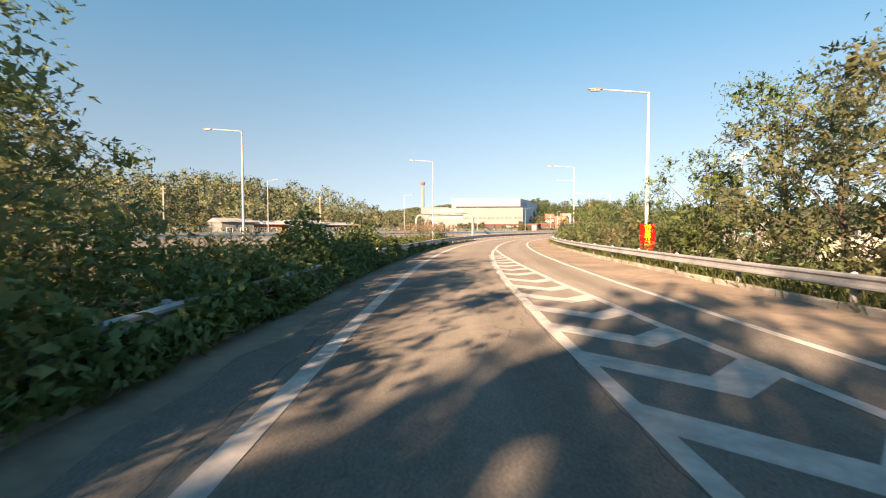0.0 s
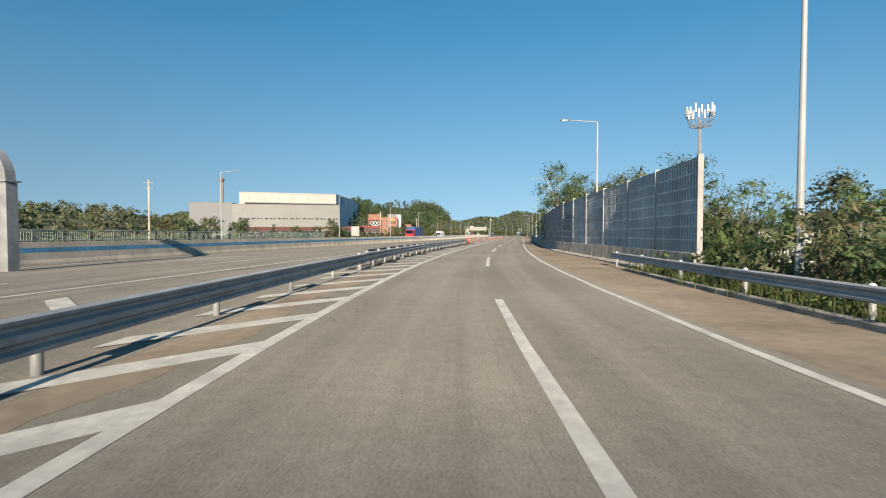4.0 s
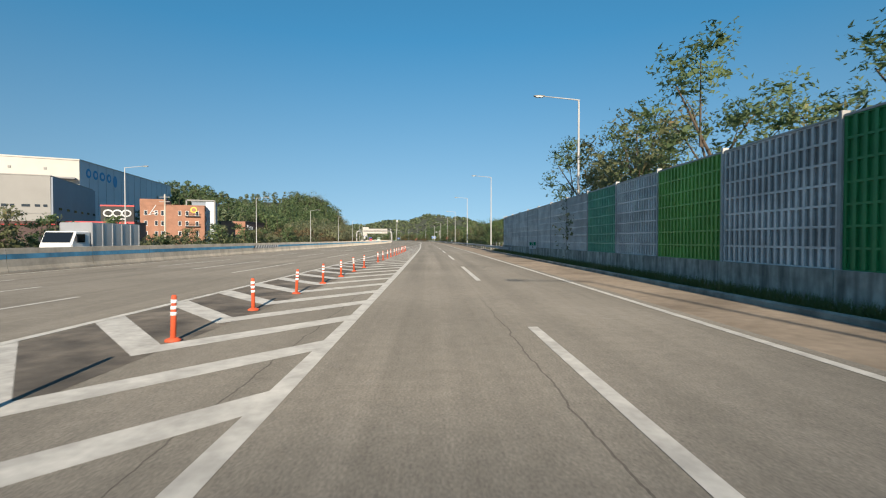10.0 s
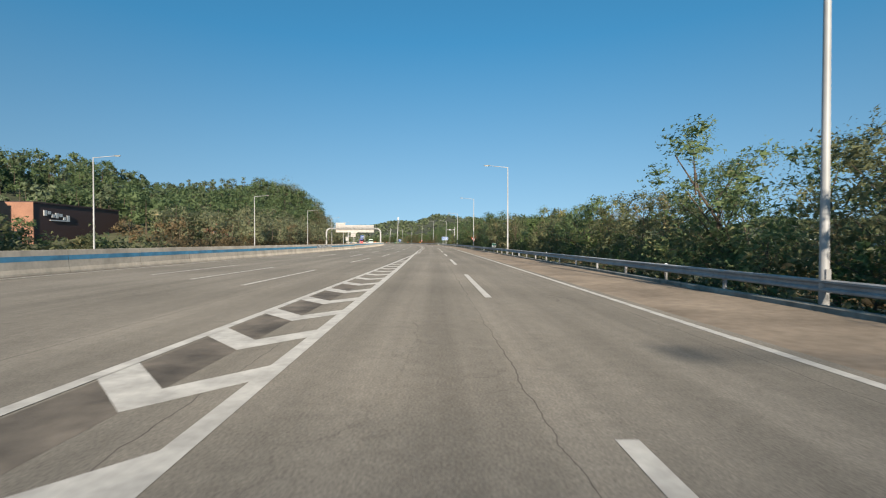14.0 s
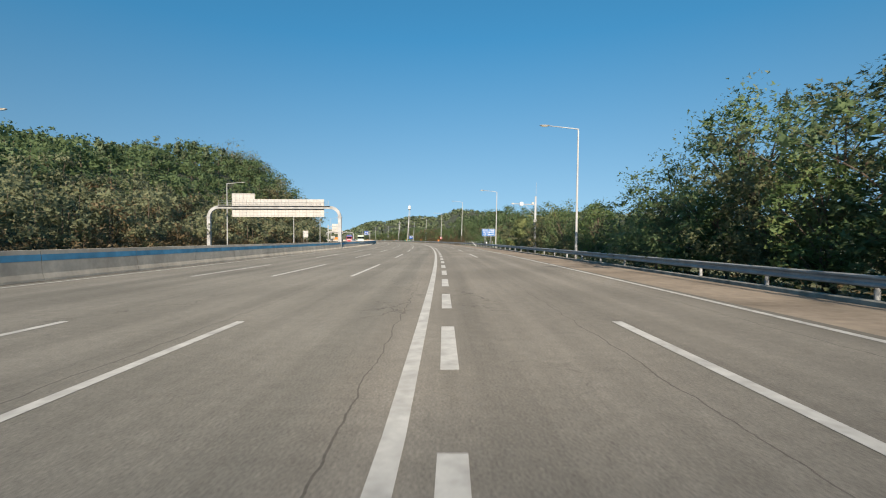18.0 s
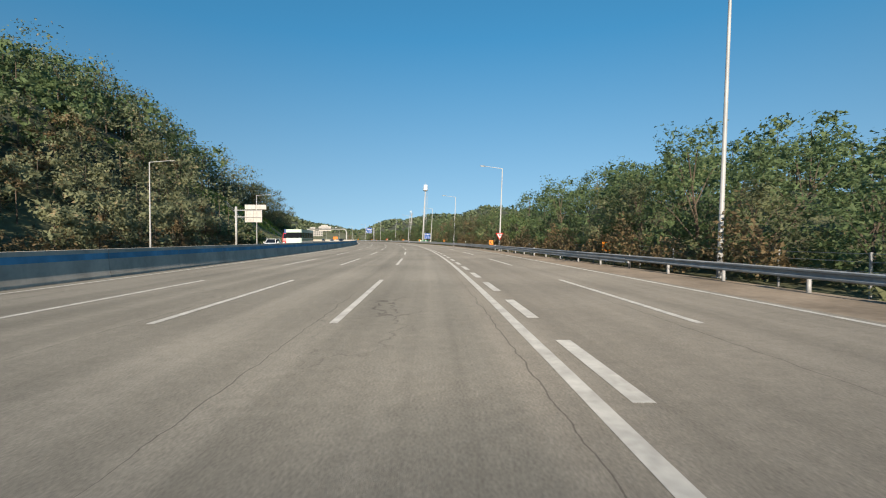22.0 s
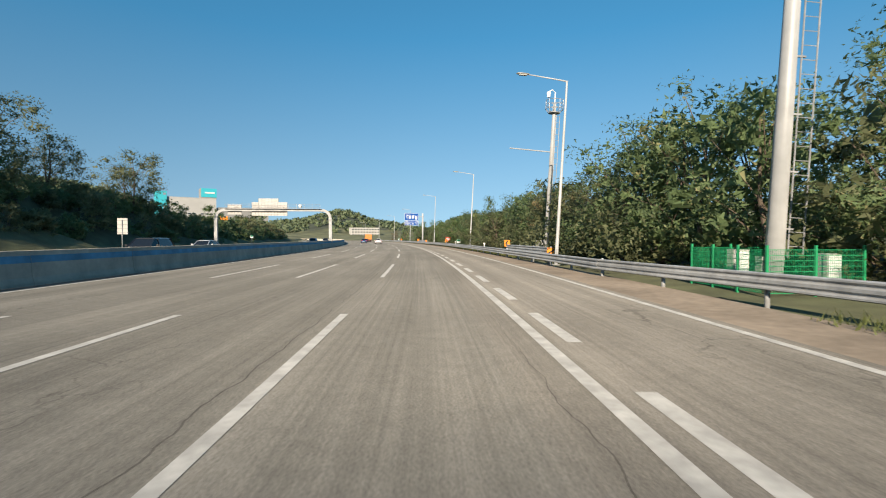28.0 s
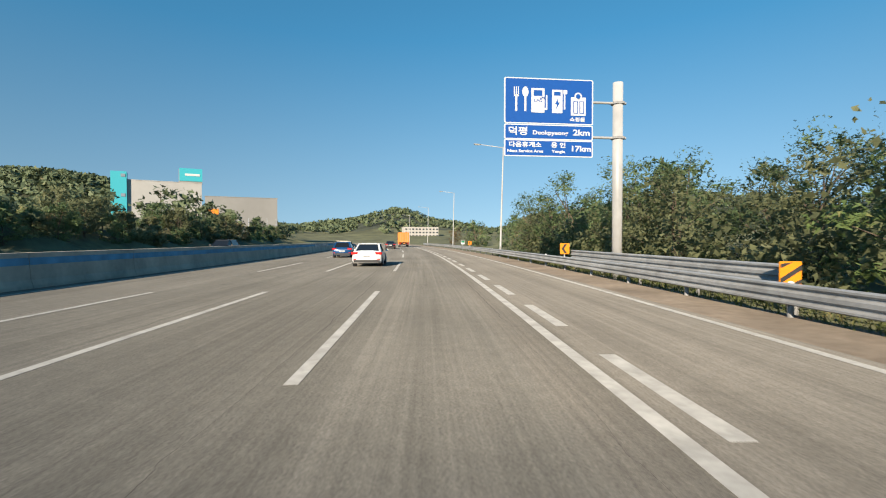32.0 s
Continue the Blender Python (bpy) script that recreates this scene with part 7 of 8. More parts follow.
Shape().tube([(0, 0, 124.0), (0, 0, 129.0), (0, 0, 133.0)], [4.5, 6.4, 6.5], 16).link("cap", shader("rusty_cap", (0.25, 0.17, 0.12), 0.8, 0.2, 0.2), chim)

# dark row building with white lettering
nm = house("workshop", (-150, 128.5), 6.5, 66, 16, -1, 5.6, MAROON, "low dark workshop building with white lettering")
text("lettering", "Nano Mill · Mixer", 1.75, SIGN_WHITE, nm, pose(48.0, -0.06, 3.9) @ FACE, bold=0.05)
text("lettering", "2nd", 1.6, SIGN_WHITE, nm, pose(39.6, -0.06, 1.75) @ FACE, bold=0.05)
Shape().box((33, -0.3, 5.05), (66, 0.6, 0.16)).link("red_band", RED_TRIM, nm)
for i in range(10):
    win(nm, 4 + i * 3.2, 1.8, 2.2, 1.6)
# shop with red fascia
em = house("red_shop", (-95.0, 144.7), 15, 20, 10, -1, 5.9, MAROON, "small shop with red fascia and white oval signs")
Shape().box((10, -0.3, 5.9), (20.6, 0.7, 0.5)).link("fascia", RED_TRIM, em)
Shape().box((-2, -0.3, 4.0), (24, 0.5, 0.45)).link("fascia", RED_TRIM, em)
Shape().box((16.4, 0.2, 8.1), (7.4, 0.5, 3.9), chamfer=0.05).link("sign_face", BLACK_PAINT, em)
Shape().box((16.4, 0.2, 10.2), (7.6, 0.7, 0.35)).link("sign_cap", RED_TRIM, em)
for x in (14.4, 16.4, 18.4):
    Shape().sweep([[(x + 1.15 * math.cos(2 * math.pi * j / 16), -0.1 - 0.05 * k, 8.3 + 0.95 * math.sin(2 * math.pi * j / 16)) for j in range(16)] for k in (0, 1)]).link("oval_sign", SIGN_WHITE, em)
    Shape().sweep([[(x + 0.8 * math.cos(2 * math.pi * j / 16), -0.16 - 0.03 * k, 8.3 + 0.6 * math.sin(2 * math.pi * j / 16)) for j in range(16)] for k in (0, 1)]).link("oval_centre", BLACK_PAINT, em)
Shape().box((16.4, -0.1, 6.8), (3.4, 0.06, 0.35)).link("lettering_bar", SIGN_WHITE, em)
for i in range(5):
    win(em, 2.2 + i * 3.9, 2.0, 2.4, 1.8)
# tan and dark red shop at the foot of the hill, with a white script sign
q = at(220, -70)
ts = house("hill_shop", (q.x, q.y), 90 + math.degrees(head(220)), 24, 13, -1, 8.7, MAROON, "dark red flat-roofed shop with tan end wall, white script sign")
Shape().box((-0.08, 4.6, 3.9), (0.16, 9.4, 9.8)).link("end_wall", BRICK, ts)
Shape().box((-0.6, 3.2, 3.4), (1.2, 3.4, 0.3)).link("canopy", BLACK_PAINT, ts)
Shape().box((-0.1, 3.2, 1.4), (0.2, 2.6, 3.6)).link("doorway", GLASS_DARK, ts)
for k in range(7):
    Shape().box((2.6 + k * 0.95, -0.1, 7.0 - 0.12 * k + 0.25 * math.sin(k * 2.1)), (0.8, 0.16, 1.0 if k % 3 == 0 else 0.6), chamfer=0.07).link("lettering_bar", SIGN_WHITE, ts)
Shape().box((6.2, -0.1, 5.7), (5.0, 0.12, 0.22)).link("underline", SIGN_WHITE, ts)
# brick office
br = house("brick_office", (-94.2, 183.7), 20, 18.8, 15, -1, 12.9, BRICK, "orange brick office with small windows and grey frame")
Shape().box((3.6, 6, 14.0), (7.4, 11.6, 1.9)).link("upper_storey", BRICK, br)
# the side away from the sun: its shade is put into the darker brick
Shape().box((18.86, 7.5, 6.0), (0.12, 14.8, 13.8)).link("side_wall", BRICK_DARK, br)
for fl in range(3):
    for x in (1.6, 4.6, 6.4, 11.4, 13.6, 16.6):
        win(br, x, 3.6 + fl * 3.4, 0.85, 1.5)
    for i in range(3):
        win(br, 3.0 + i * 4.5, 3.6 + fl * 3.4, 1.4, 1.5, side=18.95, y=-0.03)
    if fl:
        Shape().box((15.2, -0.7, 2.7 + fl * 3.4), (4.4, 1.4, 0.15)).link("balcony_slab", ROOF_GREY, br)
        for k in range(9):
            Shape().box((13.1 + k * 0.52, -1.36, 3.25 + fl * 3.4), (0.06, 0.06, 1.0)).link("baluster", BLACK_PAINT, br)
        Shape().box((15.2, -1.36, 3.78 + fl * 3.4), (4.5, 0.09, 0.09)).link("handrail", BLACK_PAINT, br)
Shape().sweep([[(15.6 + 1.0 * math.cos(2 * math.pi * j / 18), -0.06 - 0.08 * k, 11.6 + 1.0 * math.sin(2 * math.pi * j / 18)) for j in range(18)] for k in (0, 1)]).link("round_emblem", YELLOW_TEXT, br)
Shape().sweep([[(15.6 + 0.68 * math.cos(2 * math.pi * j / 18), -0.15 - 0.05 * k, 11.6 + 0.68 * math.sin(2 * math.pi * j / 18)) for j in range(18)] for k in (0, 1)]).link("emblem_centre", BRICK, br)
for x, z, L, a_ in ((3.6, 11.4, 3.6, 0.55), (4.4, 10.6, 1.8, -1.2), (3.4, 10.0, 2.2, 1.35)):
    Shape().box((x, -0.1, z), (0.2, 0.15, L), Matrix.Rotation(a_, 3, 'Y')).link("sign_stroke", SIGN_WHITE, br)
gt = house("glass_stair_tower", (-82.4, 193.6), 20, 7.2, 12, -1, 14.6, CLAD_DARK, "dark stair tower in a pale steel frame")
for x in (-1.6, 7.2):
    Shape().box((x, -0.4, 7.2), (0.45, 0.5, 16.4)).link("frame_post", CLAD_LIGHT, gt)
Shape().box((2.8, -0.4, 15.2), (9.2, 0.5, 0.45)).link("frame_beam", CLAD_LIGHT, gt)
Shape().box((5.7, -0.2, 7.0), (2.7, 0.3, 15.6)).link("sign_panel", CLAD_BLUE, gt)
for k in range(9):
    Shape().box((5.7, -0.38, 13.6 - k * 0.62), (1.9, 0.06, 0.22)).link("lettering_bar", SIGN_WHITE, gt)
for k in range(4):
    win(gt, 2.0, 2.5 + k * 3.2, 1.8, 1.8)
b2 = house("brown_shed", (-108, 236), 30, 30, 14, -1, 7.6, BRICK_DARK, "low brown brick shed")
for i in range(6):
    win(b2, 4 + i * 4.3, 4.5, 1.8, 1.2)
b3 = house("brick_shed", (-80, 262), 32, 22, 12, -1, 6.6, BRICK, "low orange brick shed among bushes")
for i in range(4):
    win(b3, 4 + i * 4.6, 4.0, 1.8, 1.2)

# white factory with teal ends further on
wf = house("white_factory", (-286.0, 784.0), 52, 29, 40, -1, 27.8, shader("white_cladding", (0.44, 0.43, 0.405), 0.5, 0, 0.03, 0.4, 0, 20, 0.06, 0.1), "white factory with teal tower and teal roof sign")
Shape().box((-3.0, 3, 15.2), (5.8, 9, 32.0)).link("teal_tower", TEAL, wf, "teal clad tower")
for z in (21.0, 29.5):
    Shape().box((-1.4, -1.6, z), (1.6, 0.2, 1.3)).link("tower_mark", CLAD_DARK, wf)
Shape().box((24.6, 4, 31.0), (9.4, 7, 7.0)).link("roof_sign_box", CLAD_LIGHT, wf)
Shape().box((24.6, 0.4, 31.6), (9.4, 0.25, 5.8)).link("roof_sign_face", TEAL, wf)
Shape().box((25.2, 0.2, 31.6), (6.0, 0.2, 1.0)).link("lettering_bar", SIGN_WHITE, wf)
for i in range(9):
    if i not in (2, 5):
        Shape().box((5 + i * 2.6, -0.06, 17.6), (2.0, 0.12, 0.8)).link("window", GLASS_DARK, wf)
gb = house("grey_factory", (-267.5, 808.0), 45, 32, 40, -1, 22.0, CLAD_LIGHT, "grey factory hall with curved canopy")
Shape().box((3.2, -0.1, 15.0), (5.0, 0.16, 2.6)).link("orange_panel", SIGN_YELLOW, gb)
for i in range(8):
    Shape().box((2 + i * 4.2, -0.08, 6.2), (0.12, 0.1, 12.0)).link("cladding_joint", CLAD_BLUE, gb)
for i, (s, d, w, h) in enumerate(((1110, 52, 34, 14), (1180, 70, 26, 12), (1010, -150, 40, 10), (760, -150, 34, 6), (720, -120, 20, 5))):
    hb = house("far_building", at(s, d)[:2], math.degrees(head(s)), w, 14, -1, h, CLAD_CREAM if i % 2 == 0 else CLAD_LIGHT, "distant pale building with rows of windows")
    for k in range(int(w / 3.4)):
        for z in np.arange(2.5, h - 1, 3.2):
            Shape().box((2 + k * 3.4, -0.06, float(z)), (1.8, 0.12, 1.4)).link("window", GLASS_DARK, hb)

# houses below the slip road on the right
VILLAGE = [(80, -80, 18, 12, 0.0, 20), (86, -52, 14, 10, 1.0, -10), (62, -40, 16, 9, -1.0, 8), (104, -78, 20, 12, 1.5, 15), (96, -20, 14, 12, 0.0, -25), (122, -45, 22, 12, 2.0, 5), (140, -80, 26, 14, 2.5, 12)]
for i, (x, y, w, dp, top, a) in enumerate(VILLAGE):
    vb = house("village_house", (x, y), a, w, dp, -8, top, (CLAD_LIGHT, CLAD_BLUE, CONCRETE, CLAD_CREAM)[i % 4], "small flat-roofed concrete house below the road", "house")
    for k in range(int(w / 3.2)):
        for z in (-4.6, -1.6):
            if z < top - 0.8:
                win(vb, 2 + k * 3.2, z, 1.5, 1.2)
    Shape().box((w * 0.7, dp * 0.5, top + 1.3), (3, 3, 2.2)).link("roof_hut", CLAD_LIGHT, vb)
GREY_RENDER = shader("grey_wall_render", (0.30, 0.29, 0.27), 0.9, 0, 0.1, 3.0, 0.1, 30, 0.2, 0.5)
gh = house("grey_house", (37.5, -68.5), -12, 9.5, 9, -6, 3.1, GREY_RENDER, "modern grey cube house with dark window frames", "house")
win(gh, 5.6, 1.0, 2.6, 1.6, mat=GLASS_TEAL)
win(gh, 6.4, -3.0, 1.8, 1.5)
Shape().box((2.8, -0.35, -1.6), (2.6, 0.7, 0.2)).link("canopy", BLACK_PAINT, gh)
Shape().box((2.8, -0.05, -3.3), (1.6, 0.12, 2.4)).link("door", CLAD_CREAM, gh)
Shape().box((-1.2, 2.5, 0.6), (2.4, 4.0, 4.4)).link("dark_wing", BLACK_PAINT, gh)
Shape().box((-4.6, 5.0, -2.2), (7.0, 6.0, 6.6)).link("rear_wing", CLAD_CREAM, gh)
Shape().box((-3.4, 1.9, -0.4), (1.4, 0.12, 1.4)).link("shutter", BRICK_DARK, gh)
gf = thing("mesh_fence", Matrix.Identity(4), "light green mesh fence on a rough stone wall", "fence")
fa, fb = Vector((33.0, -98.0, -3.1)), Vector((41.5, -104.0, -3.1))
LIME = shader("lime_fence_paint", (0.22, 0.55, 0.08), 0.5, 0.1)
for k in range(5):
    q = fa.lerp(fb, k / 4)
    Shape().box((q.x, q.y, q.z + 0.6), (0.1, 0.1, 1.3)).link("post", LIME, gf)
for z in (0.1, 0.6, 1.1):
    Shape().tube([fa + Vector((0, 0, z)), fb + Vector((0, 0, z))], 0.025, 5).link("rail", LIME, gf)
sh = Shape()
for k in range(60):
    q = fa.lerp(fb, k / 59)
    sh.tube([q, q + Vector((0, 0, 1.15))], 0.008, 3, False)
sh.link("wire_mesh", LIME, gf)
sw_ = tagged(new("stone_wall"), "rough stone retaining wall under the fence", "wall", kind="structure")
for k in range(18):
    for j in range(4):
        q = fa.lerp(fb, (k + 0.5 + 0.25 * (j % 2)) / 18.5)
        Shape().box((q.x, q.y - 0.1 + 0.04 * ((k * 7 + j * 3) % 5), q.z - 0.35 - 0.55 * j), (0.54, 0.5, 0.5), chamfer=0.08).link("stone", CONCRETE_DARK, sw_)
bb = thing("billboard", Matrix.Translation((43.5, -106.0, -5)), "white banner board above a concrete wall", "sign board")
Shape().box((2.5, 0, 2.0), (6.0, 0.3, 2.6)).link("wall_panel", CONCRETE, bb)
Shape().box((2.5, -0.05, 4.0), (5.6, 0.06, 1.2)).link("board", WHITE_PAINT, bb)
tr = random.Random(31)
for i in range(46):
    s, d = tr.uniform(240, 640), tr.uniform(170, 420)
    p = at(s, d)
    w, h = tr.uniform(10, 26), tr.uniform(3, 12)
    tb = house("town_building", (p.x, p.y), tr.uniform(-30, 30), w, 12, -9, -7 + h, tr.choice((CLAD_CREAM, CLAD_LIGHT, CONCRETE, BRICK_DARK, CLAD_BLUE)), "small town building in the valley")
    for k in range(int(w / 4)):
        Shape().box((2 + k * 4, -0.06, -7 + h - 1.6), (2, 0.12, 1.2)).link("window", GLASS_DARK, tb)

# low sheds at the edge of the wood beyond the oncoming lanes
ORANGE_WALL = shader("orange_shed_wall", (0.62, 0.16, 0.05), 0.7, 0, 0.1)
for s0, d0, w, dp, hh, mat, lab in ((-152, -50, 7, 6, 3.0, CLAD_LIGHT, "small grey shed with a dark roof"), (-143, -51, 8, 6, 2.6, ORANGE_WALL, "low orange shed with a white roof"), (-133, -50, 9, 6, 2.9, CLAD_CREAM, "pale shed with a low pitched roof"), (-122, -52, 13, 7, 2.6, MAROON, "long dark shed under trees")):
    q = main_at(s0, d0)
    sb = house("roadside_shed", (q.x, q.y), 80, w, dp, -0.5, hh, mat, lab, "shed")
    Shape().sweep([[(-0.4, -0.5, hh + 0.2), (-0.4, dp / 2, hh + 1.1), (-0.4, dp + 0.5, hh + 0.2)], [(w + 0.4, -0.5, hh + 0.2), (w + 0.4, dp / 2, hh + 1.1), (w + 0.4, dp + 0.5, hh + 0.2)]]).link("roof", ROOF_GREY if mat is not ORANGE_WALL else SIGN_BACK, sb)
    for k in range(int(w / 3)):
        win(sb, 1.6 + k * 3, 1.5, 1.2, 1.1)

# fence along the far side of the oncoming lanes, and utility poles
FENCE_PALE = shader("pale_green_fence_paint", (0.36, 0.47, 0.42), 0.6, 0.1)
fn = tagged(new("roadside_fence"), "light grey and blue roadside fence beyond the oncoming lanes", "fence", kind="structure")
FPOST = Shape().box((0, 0, 1.05), (0.09, 0.09, 2.1)).mesh("fence_post", STEEL_DULL)
s = -330.0
while s < -20:
    d = -19.2 - 18.6
    put("fence_post", FPOST, fn, m=placed(s, d, 0, 0, True))
    sh = Shape()
    for z in (0.3, 1.1, 2.05):
        a, b = main_at(s, d, z), main_at(s + 3, d, z)
        sh.tube([a, b], 0.035, 5, False)
    for k in range(1, 12):
        sh.tube([main_at(s + k * 0.25, d, 0.3), main_at(s + k * 0.25, d, 2.05)], 0.012, 3, False)
    sh.link("fence_rails", FENCE_PALE, fn)
    s += 3.0
pole_mesh = Shape().tube([(0, 0, -1), (0, 0, 9.5)], [0.17, 0.11], 10).mesh("pole", CONCRETE, True)
arm_mesh = Shape().box((0, 0, 0), (1.8, 0.1, 0.1)).mesh("crossarm", STEEL_DULL)
up_ = thing("utility_pole", Matrix.Translation(main_at(-60, -46, 0)), "grey concrete utility pole with cross-arms", "utility pole", "utility poles")
put("pole", pole_mesh, up_)
for z in (8.2, 9.0):
    put("crossarm", arm_mesh, up_, m=pose(0, 0, z))
for s, d in ((-130, -44), (-165, -48), (-200, -44), (40, -42), (66, -46), (110, -44)):
    copy_thing(up_, Matrix.Translation(main_at(s, d, 0)))
for x, y in ((48, -62), (74, -30), (66, -96), (112, -60)):
    copy_thing(up_, Matrix.Translation((x, y, -5)))
# concrete stair up the grass slope
st = thing("slope_stair", Matrix.Identity(4), "narrow stair with rails up the grass slope", "stairs")
for flight, (d0, d1) in enumerate(((-41.0, -46.5), (-47.5, -53.5))):
    sft = 514.5 + flight * 0.9
    ends = []
    for d in (d0, d1):
        q = at(sft, d)
        ends.append(Vector((q.x, q.y, float(land_height(np.array([q.x]), np.array([q.y]))[0]) + 0.1)))
    for k in range(18):
        q = ends[0].lerp(ends[1], k / 17)
        Shape().box((q.x, q.y, q.z), (0.34, 0.9, 0.14)).link("tread", CONCRETE, st)
    for side in (-0.5, 0.5):
        up_ = Vector((0, side, 1.0))
        Shape().tube([ends[0] + up_, ends[1] + up_], 0.04, 6).link("handrail", POLE, st)
        for k in range(7):
            q = ends[0].lerp(ends[1], k / 6)
            Shape().tube([q + Vector((0, side, -0.1)), q + up_], 0.035, 6).link("baluster", POLE, st)

# ---- wire fences behind the right-hand guardrail ----
WIREPOST = Shape().box((0, 0, 0.5), (0.07, 0.07, 1.7), chamfer=0.01).mesh("fence_post", STEEL_DULL)


def wire_fence(s0, s1, back, gap, label):
    ob = thing("wire_fence", Matrix.Identity(4), label, "fence", "wire fences")
    off = lambda s: right_rail(s) + back
    n = round((s1 - s0) / gap)
    tops = []
    for i in range(n + 1):
        s = s0 + (s1 - s0) * i / n
        put("fence_post", WIREPOST, ob, m=placed(s, off(s), -0.1, 3.0 * math.sin(i * 2.3)))
        tops.append(s)
    for z in (0.35, 0.65, 0.95, 1.2):
        Shape().tube([at(s, off(s), z) for s in tops], 0.012, 4, False).link("wire", STEEL, ob)
    return ob


wire_fence(95, 140, 1.5, 3.9, "sagging wire fence with steel posts behind the guardrail")
wire_fence(338, 432, 1.9, 3.6, "wire fence with steel posts before the dark undergrowth")
# equipment cabinet at the foot of the camera pole
eq = thing("control_box", placed(577.4, 9.0), "light grey equipment cabinet beside the camera pole", "cabinet", "control cabinets")
Shape().box((0, 0, 0.85), (0.95, 0.5, 1.15), chamfer=0.02).link("body", SIGN_BACK, eq)
Shape().box((0, -0.26, 0.85), (0.82, 0.02, 1.0)).link("door", STEEL_DULL, eq)
Shape().box((0, 0, 1.45), (1.02, 0.58, 0.05)).link("cap", SIGN_BACK, eq)
Shape().box((0, 0, 0.1), (0.8, 0.42, 0.4)).link("plinth", CONCRETE, eq)

# ---- vehicles, standing where they are ----
TYRE = shader("tyre_rubber", (0.02, 0.02, 0.02), 0.85, 0, 0.15)
RIM = shader("alloy_rim", (0.4, 0.4, 0.42), 0.35, 0.8, 0.05)
RIM_DARK = shader("dark_alloy_rim", (0.08, 0.08, 0.09), 0.4, 0.7, 0.05)
CAR_GLASS = shader("tinted_car_glass", (0.012, 0.014, 0.018), 0.06, 0, 0.02)
RED_LAMP = shader("red_tail_lamp", (0.55, 0.015, 0.012), 0.2, 0, 0.05)
CLEAR_LAMP = shader("clear_lamp", (0.7, 0.7, 0.7), 0.15, 0.2, 0.05)
BLACK_PLASTIC = shader("black_plastic", (0.025, 0.025, 0.027), 0.6, 0, 0.1)
PLATE = shader("number_plate_white", (0.75, 0.75, 0.72), 0.5, 0, 0.03)
CHROME = shader("chrome_trim", (0.75, 0.75, 0.76), 0.15, 1.0, 0.02)


def gloss(name, color, metal=0.0):
    m = shader(name, color, 0.3, metal, 0.02, 2.0, 0, 30, 0.03, 1.0)
    m.node_tree.nodes["Principled BSDF"].inputs["Coat Weight"].default_value = 0.6
    m.node_tree.nodes["Principled BSDF"].inputs["Coat Roughness"].default_value = 0.05
    return m


WHITE_CAR, BLUE_CAR, BLACK_CAR, SILVER_CAR = gloss("white_car_paint", (0.74, 0.74, 0.73)), gloss("blue_car_paint", (0.012, 0.07, 0.20), 0.2), gloss("black_car_paint", (0.015, 0.016, 0.02)), gloss("silver_car_paint", (0.45, 0.46, 0.47), 0.4)


def ring(hw, z0, z1, y, tuck=0.08, n_top=3):
    """Cross-section of a car body: rounded sill, bulged side, rounded shoulder."""
    pts = [(hw - tuck, z0), (hw - 0.01, z0 + 0.14), (hw, z0 + (z1 - z0) * 0.5), (hw - 0.03, z1 - 0.1), (hw - 0.1, z1 - 0.02), (hw * 0.45, z1 + 0.015), (0, z1 + 0.02)]
    return [(x, y, z) for x, z in pts] + [(-x, y, z) for x, z in reversed(pts[:-1])]


def wheel(parent, x, y, r=0.32, w=0.2, rim=None):
    wh = Shape().tube([(x - w / 2, y, r), (x - w / 2 + 0.03, y, r), (x + w / 2 - 0.03, y, r), (x + w / 2, y, r)], [r - 0.03, r, r, r - 0.03], 22).link("wheel", TYRE, parent)
    out = w / 2 + 0.004
    sx = 1 if x > 0 else -1
    rim_s = Shape().tube([(x + sx * (out - 0.02), y, r), (x + sx * out, y, r)], [r * 0.66, r * 0.62], 20)
    rim_s.link("rim", BLACK_PLASTIC, wh)
    for k in range(5):
        a = 2 * math.pi * k / 5
        Shape().tube([(x + sx * (out + 0.006), y, r), (x + sx * (out + 0.006), y + math.cos(a) * r * 0.6, r + math.sin(a) * r * 0.6)], [0.05, 0.035], 5).link("spoke", rim or RIM, wh)


